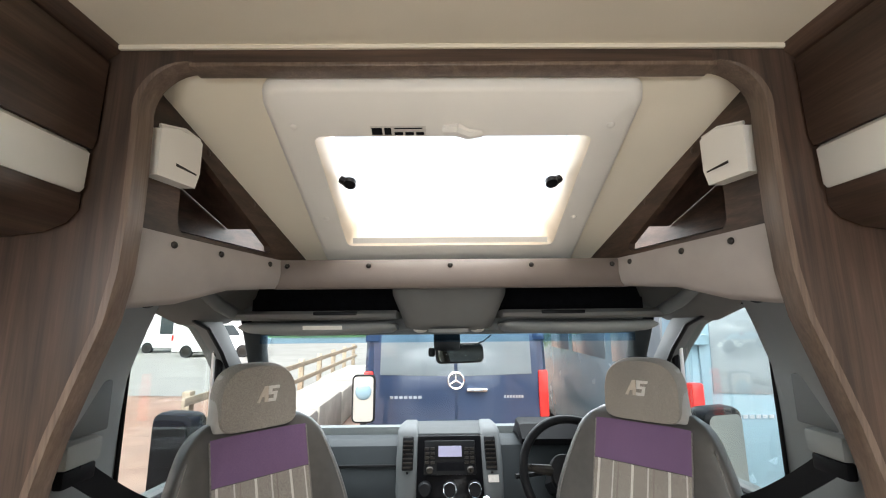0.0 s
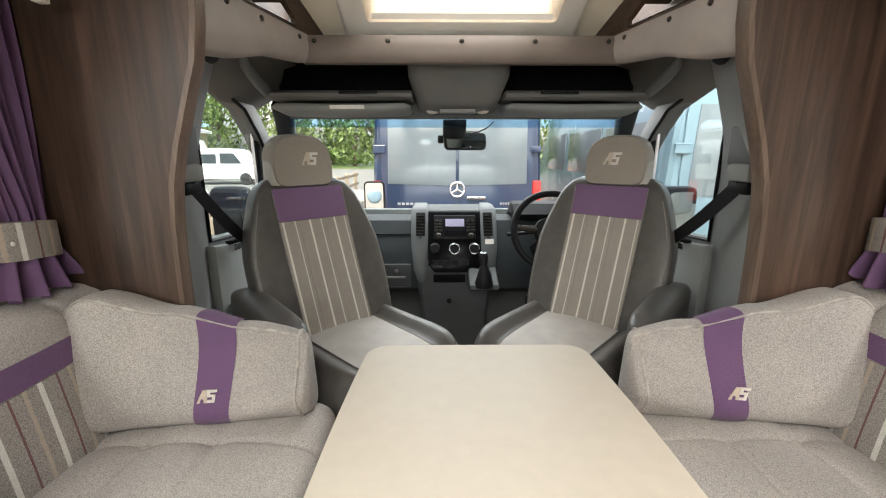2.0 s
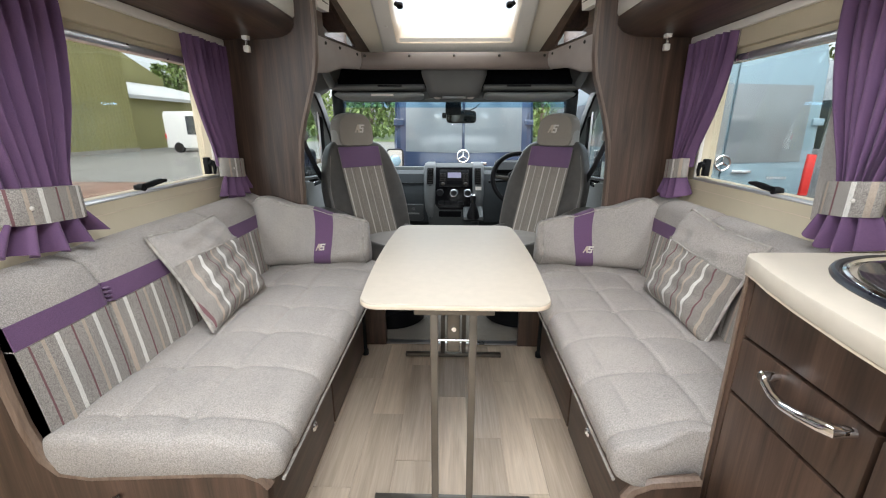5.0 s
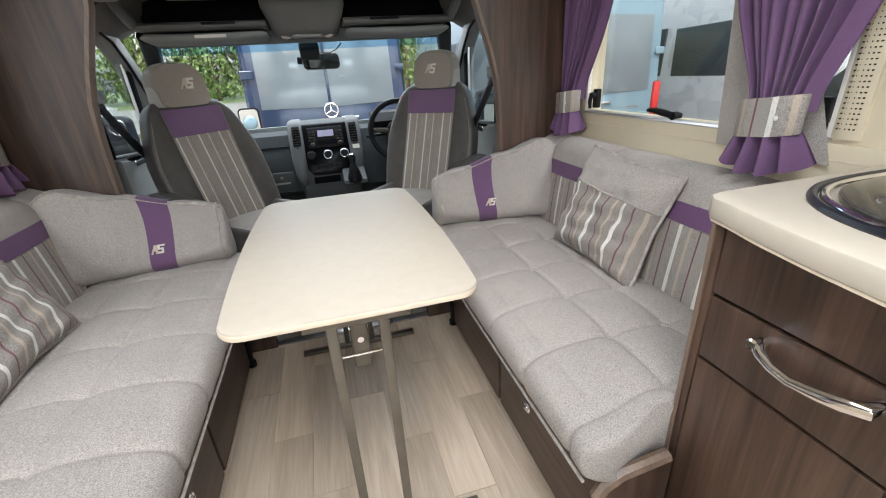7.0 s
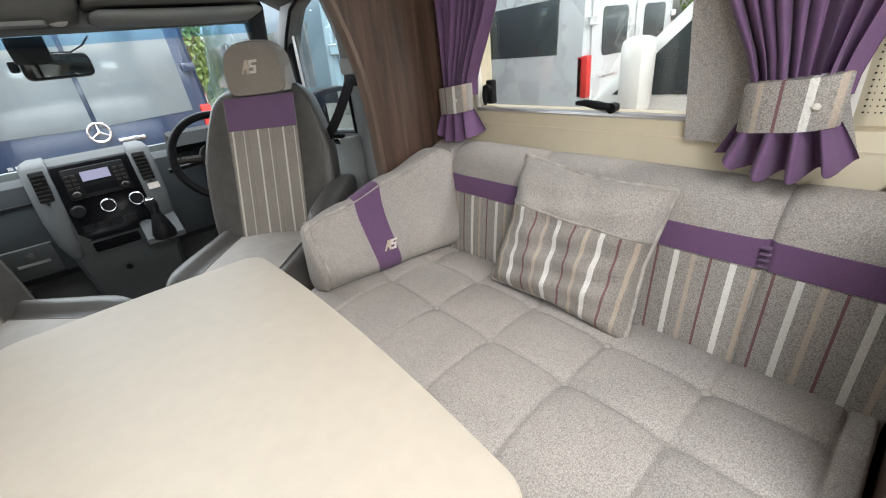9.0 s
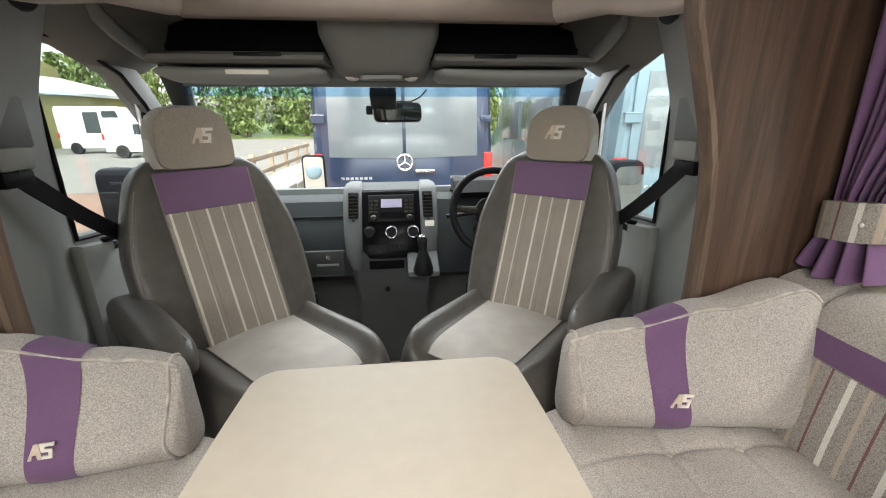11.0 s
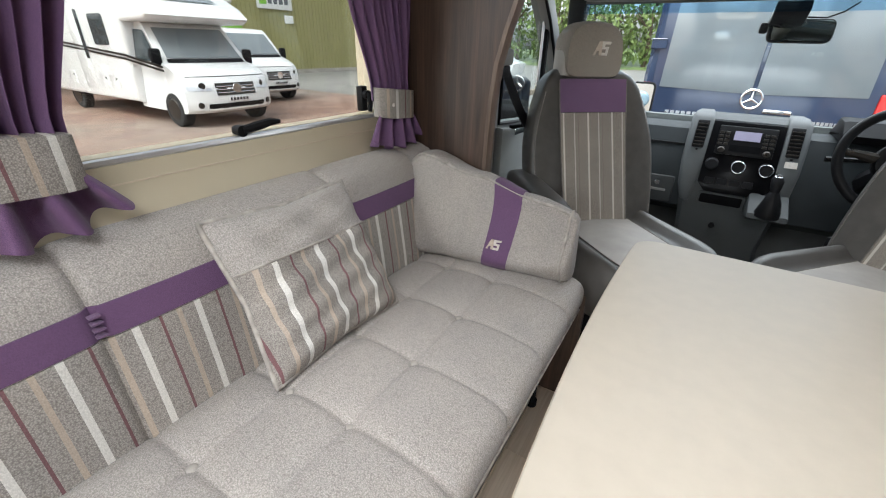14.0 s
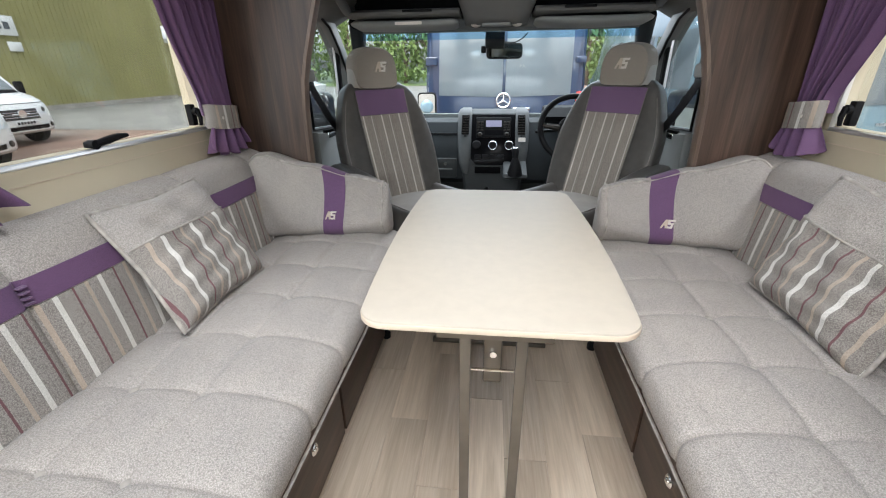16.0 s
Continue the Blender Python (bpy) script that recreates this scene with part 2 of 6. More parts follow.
LIGHTBAND = mottled("white_gloss_panel", (0.80, 0.79, 0.74), 0.25, 0, 5, 0.03)
STEEL = mottled("satin_steel", (0.192, 0.174, 0.150), 0.36, 0.75, 12, 0.12)
CHROME = mottled("chrome", (0.85, 0.85, 0.86), 0.08, 1.0, 8, 0.05)
ALU = mottled("aluminium_trim", (0.62, 0.62, 0.64), 0.3, 0.9, 10, 0.08)
BLACK = mottled("black_plastic", (0.008, 0.008, 0.009), 0.45, 0, 20, 0.2, 0.15, spec=0.12)
GLOSSBLACK = mottled("gloss_black_panel", (0.006, 0.006, 0.007), 0.2, 0, 10, 0.1, spec=0.06)
CABGREY = mottled("cab_grey_plastic", (0.15, 0.16, 0.16), 0.6, 0, 8, 0.08, 0.25, 500, spec=0.3)
SHIELD = mottled("vent_surround_grey", (0.095, 0.102, 0.105), 0.55, 0, 8, 0.08, 0.25, 500, spec=0.3)
# cab grey darkened: the dim light low in the cab is in this colour
CONSOLE = mottled("console_grey_shade_darkened", (0.058, 0.063, 0.065), 0.6, 0, 8, 0.08, 0.3, 500, spec=0.25)
CABGREY2 = mottled("cab_light_grey_trim", (0.235, 0.245, 0.24), 0.62, 0, 8, 0.07, 0.25, 500)
DASH = mottled("dashboard_blue_grey", (0.026, 0.031, 0.034), 0.6, 0, 9, 0.1, 0.35, 600, spec=0.22)
CABROOF = mottled("cab_headlining", (0.145, 0.145, 0.138), 0.9, 0, 8, 0.07, 0.3, 700)
# near-black colour standing in for shade inside recesses and openings
RECESS_SHADE = mottled("near_black_recess_shade", (0.006, 0.006, 0.007), 0.95, 0, 30, 0.3, 0.3, spec=0.05)
CARPET = cloth("beige_cab_carpet", (0.22, 0.20, 0.17), (0.40, 0.37, 0.32), 260.0, 0.8)
SCREEN = mottled("pale_display", (0.42, 0.40, 0.55), 0.2, 0, 5, 0.03)
# base dimmed to stand in for the dark things the mirror reflects
MIRROR, _t, _b = mat("dimmed_mirror_glass", 0.02, 1.0)
_b.inputs["Base Color"].default_value = (0.35, 0.38, 0.38, 1)
GLASS, SHADE = pane("window_acrylic", (0.82, 0.84, 0.82)), pane("sun_band_glass", (0.42, 0.66, 0.88))
CABGLASS = pane("cab_glass", (0.90, 0.955, 0.95))
SMOKE = mottled("smoked_hob_glass", (0.035, 0.032, 0.028), 0.05, 0, 6, 0.1)
RIM = mottled("dark_blue_rubber_rim", (0.012, 0.013, 0.02), 0.3, 0, 10, 0.1)
GUNMETAL = mottled("dark_screw", (0.05, 0.045, 0.04), 0.3, 0.8, 40, 0.2)

# ---- mesh helpers ----


def empty_mesh():
    return bmesh.new()


def box(x0, x1, y0, y1, z0, z1, bev=0.0, seg=2):
    bm = bmesh.new()
    bmesh.ops.create_cube(bm, size=1.0)
    for v in bm.verts:
        v.co = Vector(((x0 + x1) / 2 + v.co.x * (x1 - x0), (y0 + y1) / 2 + v.co.y * (y1 - y0), (z0 + z1) / 2 + v.co.z * (z1 - z0)))
    if bev:
        bmesh.ops.bevel(bm, geom=bm.edges[:], offset=bev, segments=seg, profile=0.5, affect="EDGES")
    return bm


def join(*bms):
    out = bms[0]
    for b in bms[1:]:
        me = bpy.data.meshes.new("tmp")
        b.to_mesh(me)
        b.free()
        out.from_mesh(me)
        bpy.data.meshes.remove(me)
    return out


def prism(pts, axis, a, b, bev=0.0, seg=2):
    """A flat outline pushed along an axis: 'x' takes (y, z), 'y' (x, z), 'z' (x, y)."""
    def at(p, q, d):
        return {"x": (d, p, q), "y": (p, d, q), "z": (p, q, d)}[axis]
    bm = bmesh.new()
    lo, hi = [bm.verts.new(at(p, q, a)) for p, q in pts], [bm.verts.new(at(p, q, b)) for p, q in pts]
    n = len(pts)
    caps = [bm.faces.new(lo), bm.faces.new(hi)]
    for i in range(n):
        bm.faces.new((lo[i], lo[(i + 1) % n], hi[(i + 1) % n], hi[i]))
    bmesh.ops.recalc_face_normals(bm, faces=bm.faces[:])
    if bev:
        edges = [e for f in caps for e in f.edges]
        bmesh.ops.bevel(bm, geom=edges, offset=bev, segments=seg, profile=0.5, affect="EDGES")
    return bm


def skin(rows, wrap=False, caps=False):
    """A surface over rows of points; wrap closes each row, caps fills the first and last row."""
    bm = bmesh.new()
    vs = [[bm.verts.new(p) for p in row] for row in rows]
    m = len(rows[0])
    for a, b in zip(vs, vs[1:]):
        for j in range(m if wrap else m - 1):
            k = (j + 1) % m
            bm.faces.new((a[j], a[k], b[k], b[j]))
    if caps:
        bm.faces.new(list(reversed(vs[0])))
        bm.faces.new(vs[-1])
    bmesh.ops.recalc_face_normals(bm, faces=bm.faces[:])
    return bm


def tube(path, r, n=8, closed=False):
    pts = [Vector(p) for p in path]
    rows, side = [], None
    m = len(pts)
    for i, p in enumerate(pts):
        d = (pts[(i + 1) % m] - pts[i - 1]) if closed else (pts[min(i + 1, m - 1)] - pts[max(i - 1, 0)])
        d.normalize()
        ref = Vector((0, 0, 1)) if abs(d.z) < 0.9 else Vector((1, 0, 0))
        a = d.cross(ref).normalized() if side is None else (side - d * side.dot(d)).normalized()
        side = a
        c = d.cross(a)
        rr = r[i] if isinstance(r, (list, tuple)) else r
        rows.append([p + (a * math.cos(2 * math.pi * k / n) + c * math.sin(2 * math.pi * k / n)) * rr for k in range(n)])
    if closed:
        rows.append(rows[0])
        return skin(rows, True)
    return skin(rows, True, True)


def disc(center, normal, r, depth, n=16, bev=0.0):
    """A short round peg along its normal."""
    d = Vector(normal).normalized()
    q = d.to_track_quat("Z", "Y").to_matrix()
    prof = [(r, -depth / 2), (r, depth / 2)] if not bev else [(r, -depth / 2), (r, depth / 2 - bev), (r - bev, depth / 2)]
    rows = [[Vector(center) + q @ Vector((pr * math.cos(2 * math.pi * k / n), pr * math.sin(2 * math.pi * k / n), pz)) for k in range(n)] for pr, pz in prof]
    return skin(rows, True, True)


def dome(center, normal, r, h, n=12):
    d = Vector(normal).normalized()
    q = d.to_track_quat("Z", "Y").to_matrix()
    rows = []
    for i in range(5):
        a = i * math.pi / 2 / 5
        rows.append([Vector(center) + q @ Vector((r * math.cos(a) * math.cos(2 * math.pi * k / n), r * math.cos(a) * math.sin(2 * math.pi * k / n), h * math.sin(a))) for k in range(n)])
    return skin(rows, True, True)


def sup(c, n):
    return math.copysign(abs(c) ** (2.0 / n), c)


def ring(center, ux, uy, w, h, n=3.5, k=40):
    """A rounded-square ring of half sizes w and h in the plane of ux and uy."""
    c, ux, uy = Vector(center), Vector(ux), Vector(uy)
    return [c + ux * (w * sup(math.cos(2 * math.pi * i / k), n)) + uy * (h * sup(math.sin(2 * math.pi * i / k), n)) for i in range(k)]


def round_rect(w, h, r, n=6, cx=0.0, cy=0.0):
    pts = []
    for sx, sy, a0 in ((1, 1, 0), (-1, 1, 90), (-1, -1, 180), (1, -1, 270)):
        for i in range(n + 1):
            a = radians(a0 + 90 * i / n)
            pts.append((cx + sx * (w / 2 - r) + r * math.cos(a), cy + sy * (h / 2 - r) + r * math.sin(a)))
    return pts


def frame_mesh(outer, inner, axis, a, b):
    """A flat frame between two outlines with the same number of points."""
    def at(p, q, d):
        return {"x": (d, p, q), "y": (p, d, q), "z": (p, q, d)}[axis]
    rows = [[at(p, q, d) for p, q in loop] for loop, d in ((outer, a), (outer, b), (inner, b), (inner, a), (outer, a))]
    return skin(rows, True)


def place(bm, m):
    bm.transform(m)
    return bm


def inv(parent):
    m = Matrix.Identity(4)
    while parent is not None:
        m = parent.matrix_basis @ m
        parent = parent.parent
    return m.inverted()


def part(name, bm, material, parent=None, label="", smooth=40, local=False):
    """Links a mesh as one object under a thing or a part."""
    if parent is not None and not local:
        bm.transform(inv(parent))
    me = bpy.data.meshes.new(name)
    bm.to_mesh(me)
    bm.free()
    me.materials.append(material)
    if smooth:
        me.shade_smooth()
        me.set_sharp_from_angle(angle=radians(smooth))
    ob = new(name, me)
    ob.parent = parent
    if label:
        ob["label"] = label
    return ob


def thing(name, label, category, at=(0, 0, 0), turn=(0, 0, 0), group=""):
    ob = new(name)
    ob.empty_display_size = 0.05
    ob.matrix_basis = pose(*at, *turn)
    return tagged(ob, label, category, group)


def structure(name, bm, material, label="", category="", smooth=40):
    return tagged(part(name, bm, material, None, smooth=smooth), label, category or name.split("_")[0], "", "structure")


def emblem(parent, m, size, c1=LOGO, c2=LOGO2, local=False):
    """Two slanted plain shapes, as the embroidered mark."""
    a = [(-0.62, -0.5), (-0.12, 0.5), (0.12, 0.5), (0.12, -0.5), (-0.12, -0.5), (-0.12, -0.18), (-0.3, -0.18), (-0.42, -0.5)]
    s = [(0.10, -0.5), (0.62, -0.5), (0.74, 0.12), (0.36, 0.12), (0.4, 0.3), (0.86, 0.3), (0.9, 0.5), (0.16, 0.5), (0.14, -0.06), (0.5, -0.06), (0.46, -0.3), (0.1, -0.3)]
    for name, pts, mt in (("badge_slope", a, c2), ("badge_hook", s, c1)):
        bm = prism([(p * size, q * size) for p, q in pts], "z", 0.0, 0.003)
        part(name, place(bm, m), mt, parent, "embroidered mark", 0, local)

# ---- the living part: shell ----
structure("floor", box(-1.12, 1.12, -2.62, 0.77, -0.06, -0.004), PLANK, "pale oak vinyl floor of the living part", "floor")
structure("ceiling", join(box(-1.12, 1.12, -2.62, -1.5, 1.922, 1.97), box(-1.12, 1.12, -0.55, 0.765, 1.922, 1.97), box(-1.12, -0.36, -1.5, -0.55, 1.922, 1.97), box(0.36, 1.12, -1.5, -0.55, 1.922, 1.97)), CEIL, "plain cream padded ceiling", "ceiling")
# unseen ceiling opening, added only to house the fill lamp
rl = tagged(new("window_4"), "added white framed ceiling opening, unseen, around the fill lamp", "rooflight", "", "structure")
rl.matrix_basis = pose(0, -1.025, 1.93)
part("window_frame", frame_mesh(round_rect(0.80, 1.03, 0.04, 4, 0.0, -1.025), round_rect(0.70, 0.93, 0.03, 4, 0.0, -1.025), "z", 2.09, 1.915), WHITE, rl, "white moulded frame")
WY0, WY1, WZ0, WZ1 = -0.33, 0.615, 0.935, 1.405
for s, name in ((-1, "wall_left"), (1, "wall_right")):
    x0, x1 = sorted((s * 1.12, s * 1.16))
    bm = join(box(x0, x1, -2.62, 0.80, -0.06, WZ0), box(x0, x1, -2.62, 0.80, WZ1, 1.99), box(x0, x1, -2.62, WY0, WZ0, WZ1), box(x0, x1, WY1, 0.80, WZ0, WZ1))
    structure(name, bm, WALLCREAM, "cream side wall with a window opening", "wall")
structure("wall_rear", box(-1.16, 1.16, -2.66, -2.62, -0.06, 1.99), WALLCREAM, "plain cream rear wall", "wall")

# bulkhead with its arch between living part and cab
HALF = [(0.745, 0.43), (0.745, 0.80), (0.743, 0.90), (0.739, 0.99), (0.728, 1.09), (0.705, 1.18), (0.672, 1.28), (0.641, 1.37), (0.626, 1.46), (0.621, 1.56), (0.621, 1.66), (0.623, 1.76), (0.625, 1.79)]
for i in range(1, 9):
    a = radians(i * 90 / 8)
    HALF.append((0.625 - 0.095 * (1 - math.cos(a)), 1.79 + 0.095 * math.sin(a)))
for s, name in ((-1, "bulkhead_left"), (1, "bulkhead_right")):
    pts = [(1.12, 0.0), (0.36, 0.0), (0.36, 0.43)] + HALF + [(0.53, 1.93), (1.12, 1.93)]
    structure(name, prism([(s * x, z) for x, z in pts], "y", 0.735, 0.765, 0.004), WOOD_V, "walnut veneered bulkhead panel with a curved edge", "bulkhead")
    rows = [[(s * (x - 0.003), 0.728, z), (s * (x - 0.007), 0.75, z), (s * (x - 0.003), 0.772, z), (s * (x + 0.007), 0.774, z), (s * (x + 0.009), 0.726, z)] for x, z in HALF]
    structure("trim", skin(rows, True, True), EDGE, "pale rounded edging of the walnut arch", "trim")
structure("bulkhead_top", box(-0.53, 0.53, 0.735, 0.765, 1.884, 1.93), WOOD_X, "walnut lintel over the cab arch", "bulkhead")
structure("trim", box(-0.533, 0.533, 0.728, 0.772, 1.875, 1.885, 0.003), EDGE, "rounded edging under the walnut lintel", "trim")
structure("trim", tube([(-0.69, 0.73, 1.919), (0.0, 0.73, 1.92), (0.69, 0.73, 1.919)], 0.006, 6), CEIL, "cream bead where ceiling meets arch", "trim")

# ---- roof lockers along both sides ----
for s in (-1, 1):
    for k, (y0, y1) in enumerate(((-0.15, 0.73), (-1.35, -0.155), (-2.6, -1.355))):
        ob = thing("roof_locker", "walnut roof locker with a white front band", "locker", (s * 0.9, (y0 + y1) / 2, 1.53), group="roof lockers")
        prof = [(0.70, 1.70), (0.694, 1.72), (0.692, 1.85), (0.69, 1.885), (1.115, 1.885), (1.115, 1.70)]
        part("door", prism([(s * x, z) for x, z in prof], "y", y0, y1, 0.003), WOOD_Y, ob)
        low = [(1.115, 1.53), (0.83, 1.53), (0.77, 1.538), (0.73, 1.555), (0.71, 1.58), (0.71, 1.612), (1.115, 1.612)]
        part("lower_rail", prism([(s * x, z) for x, z in low], "y", y0, y1, 0.003), WOOD_Y, ob)
        band = [(0.707, 1.612), (0.70, 1.62), (0.698, 1.69), (0.707, 1.699), (1.0, 1.698), (1.0, 1.615)]
        part("band", prism([(s * x, z) for x, z in band], "y", y0 + 0.004, y1 - 0.006, 0.004), LIGHTBAND, ob, "glossy white band")
    cove = [(0.67, 1.93), (0.678, 1.908), (0.70, 1.892), (0.76, 1.887), (1.115, 1.887), (1.115, 1.93)]
    structure("trim", prism([(s * x, z) for x, z in cove], "y", -2.6, 0.733), WOOD_Y, "walnut coving between locker and ceiling", "trim")
    hook = thing("blind_catch", "small white catch under the roof locker", "catch", (s * 0.90, 0.66, 1.53), group="catches")
    part("plate", box(s * 0.90 - 0.012, s * 0.90 + 0.012, 0.645, 0.675, 1.515, 1.531, 0.002), WHITE, hook)
    part("stem", tube([(s * 0.90, 0.66, 1.517), (s * 0.90, 0.66, 1.49)], 0.006), CHROME, hook)
    part("tip", box(s * 0.90 - 0.012, s * 0.90 + 0.012, 0.648, 0.672, 1.465, 1.492, 0.004), WHITE, hook)

# ---- side windows ----
for s, name in ((-1, "window_1"), (1, "window_2")):
    win = tagged(new(name), "hinged acrylic side window in a cream frame", "window", "", "structure")
    win.matrix_basis = pose(s * 1.12, 0.14, WZ0)
    xa, xb = s * 1.085, s * 1.122
    part("window_frame", frame_mesh(round_rect(1.24, 0.62, 0.03, 4, 0.13, 1.17), round_rect(0.925, 0.452, 0.025, 4, 0.1425, 1.17), "x", xb, xa), CREAM, win, "cream moulded frame")
    part("sill_board", prism([(s * 1.122, 0.80), (s * 1.05, 0.80), (s * 1.05, 0.835), (s * 1.072, 0.872), (s * 1.072, 0.93), (s * 1.122, 0.93)], "y", -0.5, 0.735, 0.003), CREAM, win, "cream board under the window")
    part("groove", box(min(s * 1.0705, s * 1.073), max(s * 1.0705, s * 1.073), -0.49, 0.73, 0.893, 0.896), TABLE_EDGE, win)
    part("pelmet", box(min(s * 1.06, s * 1.118), max(s * 1.06, s * 1.118), -0.5, 0.733, 1.44, 1.53, 0.006), CREAM, win, "cream blind case over the window")
    part("blind_bar", box(min(s * 1.068, s * 1.092), max(s * 1.068, s * 1.092), -0.325, 0.61, 1.392, 1.418, 0.006), ALU, win, "aluminium blind bar")
    part("sill_rail", tube([(s * 1.083, -0.325, 0.934), (s * 1.083, 0.61, 0.934)], 0.009, 8), ALU, win, "bright aluminium lower rail")
    for y in (-0.322, 0.607):
        part("side_rail", box(min(s * 1.078, s * 1.095), max(s * 1.078, s * 1.095), y - 0.008, y + 0.008, 0.94, 1.40, 0.003), WHITE, win)
    gl = part("pane", box(min(s * 1.128, s * 1.134), max(s * 1.128, s * 1.134), WY0 - 0.01, WY1 + 0.01, WZ0 - 0.01, WZ1 + 0.01), GLASS, win, "clear acrylic pane", 0)
    gl.visible_shadow = False
    for y, z, turned in ((0.145, 0.948, False), (0.565, 0.995, True), (-0.28, 0.995, True)):
        lt = thing("window_catch", "black plastic turn catch on the window frame", "window catch", (s * 1.10, y, z), group="window catches")
        part("base", box(s * 1.10 - 0.012, s * 1.10 + 0.012, y - 0.022, y + 0.022, z - 0.014, z + 0.012, 0.004) if not turned else box(s * 1.10 - 0.012, s * 1.10 + 0.012, y - 0.014, y + 0.012, z - 0.045, z + 0.028, 0.004), BLACK, lt)
        part("pivot", disc((s * 1.085, y - (0.016 if not turned else 0), z + 0.004), (s, 0, 0), 0.013, 0.02), BLACK, lt)
        if turned:
            part("lever", tube([(s * 1.075, y, z + 0.012), (s * 1.07, y + 0.002, z - 0.02), (s * 1.075, y + 0.004, z - 0.045)], [0.009, 0.008, 0.006]), BLACK, lt)
        else:
            part("lever", tube([(s * 1.08, y - 0.012, z + 0.006), (s * 1.07, y + 0.02, z + 0.012), (s * 1.062, y + 0.05, z + 0.018), (s * 1.055, y + 0.072, z + 0.018)], [0.009, 0.011, 0.009, 0.005]), BLACK, lt)
# speaker-like vent strip and hook on the right wall behind the window
vent = thing("vent_strip", "cream moulded strip with rows of small holes", "vent", (1.08, -0.39, 0.95))
part("plate", prism([(1.12, -0.322), (1.078, -0.325), (1.07, -0.345), (1.078, -0.378), (1.12, -0.384)], "z", 0.94, 1.44), CREAM, vent)
hole_mesh = bpy.data.meshes.new("hole")
hb = disc((0, 0, 0), (-1, 0.1, 0), 0.0017, 0.003, 6)
hb.to_mesh(hole_mesh)
hb.free()
hole_mesh.materials.append(GUNMETAL)
for i in range(44):
    for j in range(5):
        ho = new("hole", hole_mesh)
        ho.parent = vent
        ho.matrix_basis = inv(vent) @ Matrix.Translation((1.0715 + 0.0006 * j, -0.336 - j * 0.0075, 0.962 + i * 0.0105))
hk = thing("coat_hook", "small chrome coat hook on the cream wall", "hook", (1.12, -0.392, 1.077))
part("backplate", box(1.073, 1.085, -0.427, -0.397, 1.05, 1.105, 0.005), WHITE, hk)
part("prong", tube([(1.074, -0.412, 1.092), (1.054, -0.412, 1.08), (1.05, -0.412, 1.058), (1.06, -0.412, 1.05)], 0.004), CHROME, hk)
bk = thing("steel_bracket", "small steel fixing plate with a round screw", "bracket", (1.06, -0.42, 0.83))
part("plate", box(1.03, 1.075, -0.47, -0.40, 0.815, 0.855, 0.003), STEEL, bk)
part("screw", dome((1.03, -0.435, 0.838), (-1, 0, 0), 0.01, 0.006), CHROME, bk)


# ---- curtains ----
def curtain(s, y_top0, y_top1, y_tie, w_tie, z_tie, z_end, name_label, lean=0.0, lining=False):
    """A pleated curtain drawn into a tie-back, with a flared tail."""
    ob = thing("curtain", name_label, "curtain", (s * 1.05, y_tie, z_end), group="purple curtains")
    n, rows = 120, []
    levels = [(1.50, 0.0), (1.44, 0.02), (1.36, 0.10), (1.28, 0.25), (1.20, 0.45), (1.13, 0.68), (1.07, 0.88), (1.03, 0.98), (z_tie, 1.0)]
    for z, k in levels:
        row = []
        ya, yb = y_top0 + (y_tie - w_tie / 2 - y_top0) * k, y_top1 + (y_tie + w_tie / 2 - y_top1) * k
        for i in range(n + 1):
            f = i / n
            amp = 0.022 - 0.008 * k
            dx = amp * math.sin(f * 2 * math.pi * 9 + 0.8 * math.sin(f * 7 + z)) + 0.006 * math.sin(f * 41 + z * 3)
            belly = 0.02 * k * math.sin(math.pi * f)
            row.append((s * (1.045 - belly - lean * k) + dx, ya + (yb - ya) * f + 0.006 * math.sin(f * 60 + 4 * z), z))
        rows.append(row)
    part("drape", skin(rows), PURPLE, ob, smooth=180)
    rows = []
    for j in range(9):
        k = j / 8
        z = z_tie - 0.03 - (z_tie - 0.03 - z_end) * k
        w = w_tie * (0.94 + 0.62 * k ** 0.9)
        row = []
        for i in range(n + 1):
            f = i / n
            amp = 0.012 + 0.02 * k
            dx = amp * sup(math.sin(f * 2 * math.pi * 4.5 + 0.6 + 0.7 * math.sin(5 * f)), 3.0)
            zz = z + 0.006 * k * math.sin(f * 2 * math.pi * 4.5 + 2.0) + 0.03 * k * (2 * f - 1) ** 2
            row.append((s * (1.025 - lean - 0.022 * math.sin(math.pi * f)) + dx, y_tie + (f - 0.5) * w, zz))
        rows.append(row)
    part("tail", skin(rows), PURPLE, ob, smooth=180)
    k, pts = 36, []
    for dz, w in ((-0.042, 1.02), (-0.04, 1.06), (0.04, 1.06), (0.042, 1.02)):
        pts.append([(s * (1.022 - lean) + 0.036 * math.sin(2 * math.pi * i / k), y_tie + w * w_tie / 2 * sup(math.cos(2 * math.pi * i / k), 2.6), z_tie - 0.012 + dz + 0.06 * (0.5 - (0.5 + 0.5 * math.cos(2 * math.pi * i / k))) * 0.3) for i in range(k)])
    tie = part("tieback", skin(pts, True, True), STRIPE_Y, ob, "striped grey tie-back band", 50)
    part("popper", dome((s * (0.987 - lean), y_tie - 0.3 * w_tie, z_tie - 0.01), (-s, 0, 0), 0.006, 0.003), LOGO, tie)
    if lining:
        part("lining", skin([[(s * 1.062, y_top1 + 0.002, 1.42), (s * 1.062, y_top1 - 0.14, 1.42)], [(s * 1.058, y_tie + 0.19, z_end + 0.03), (s * 1.058, y_tie - 0.1, z_end + 0.02)]]), GREY, ob, "grey woven lining", 0)
    return ob


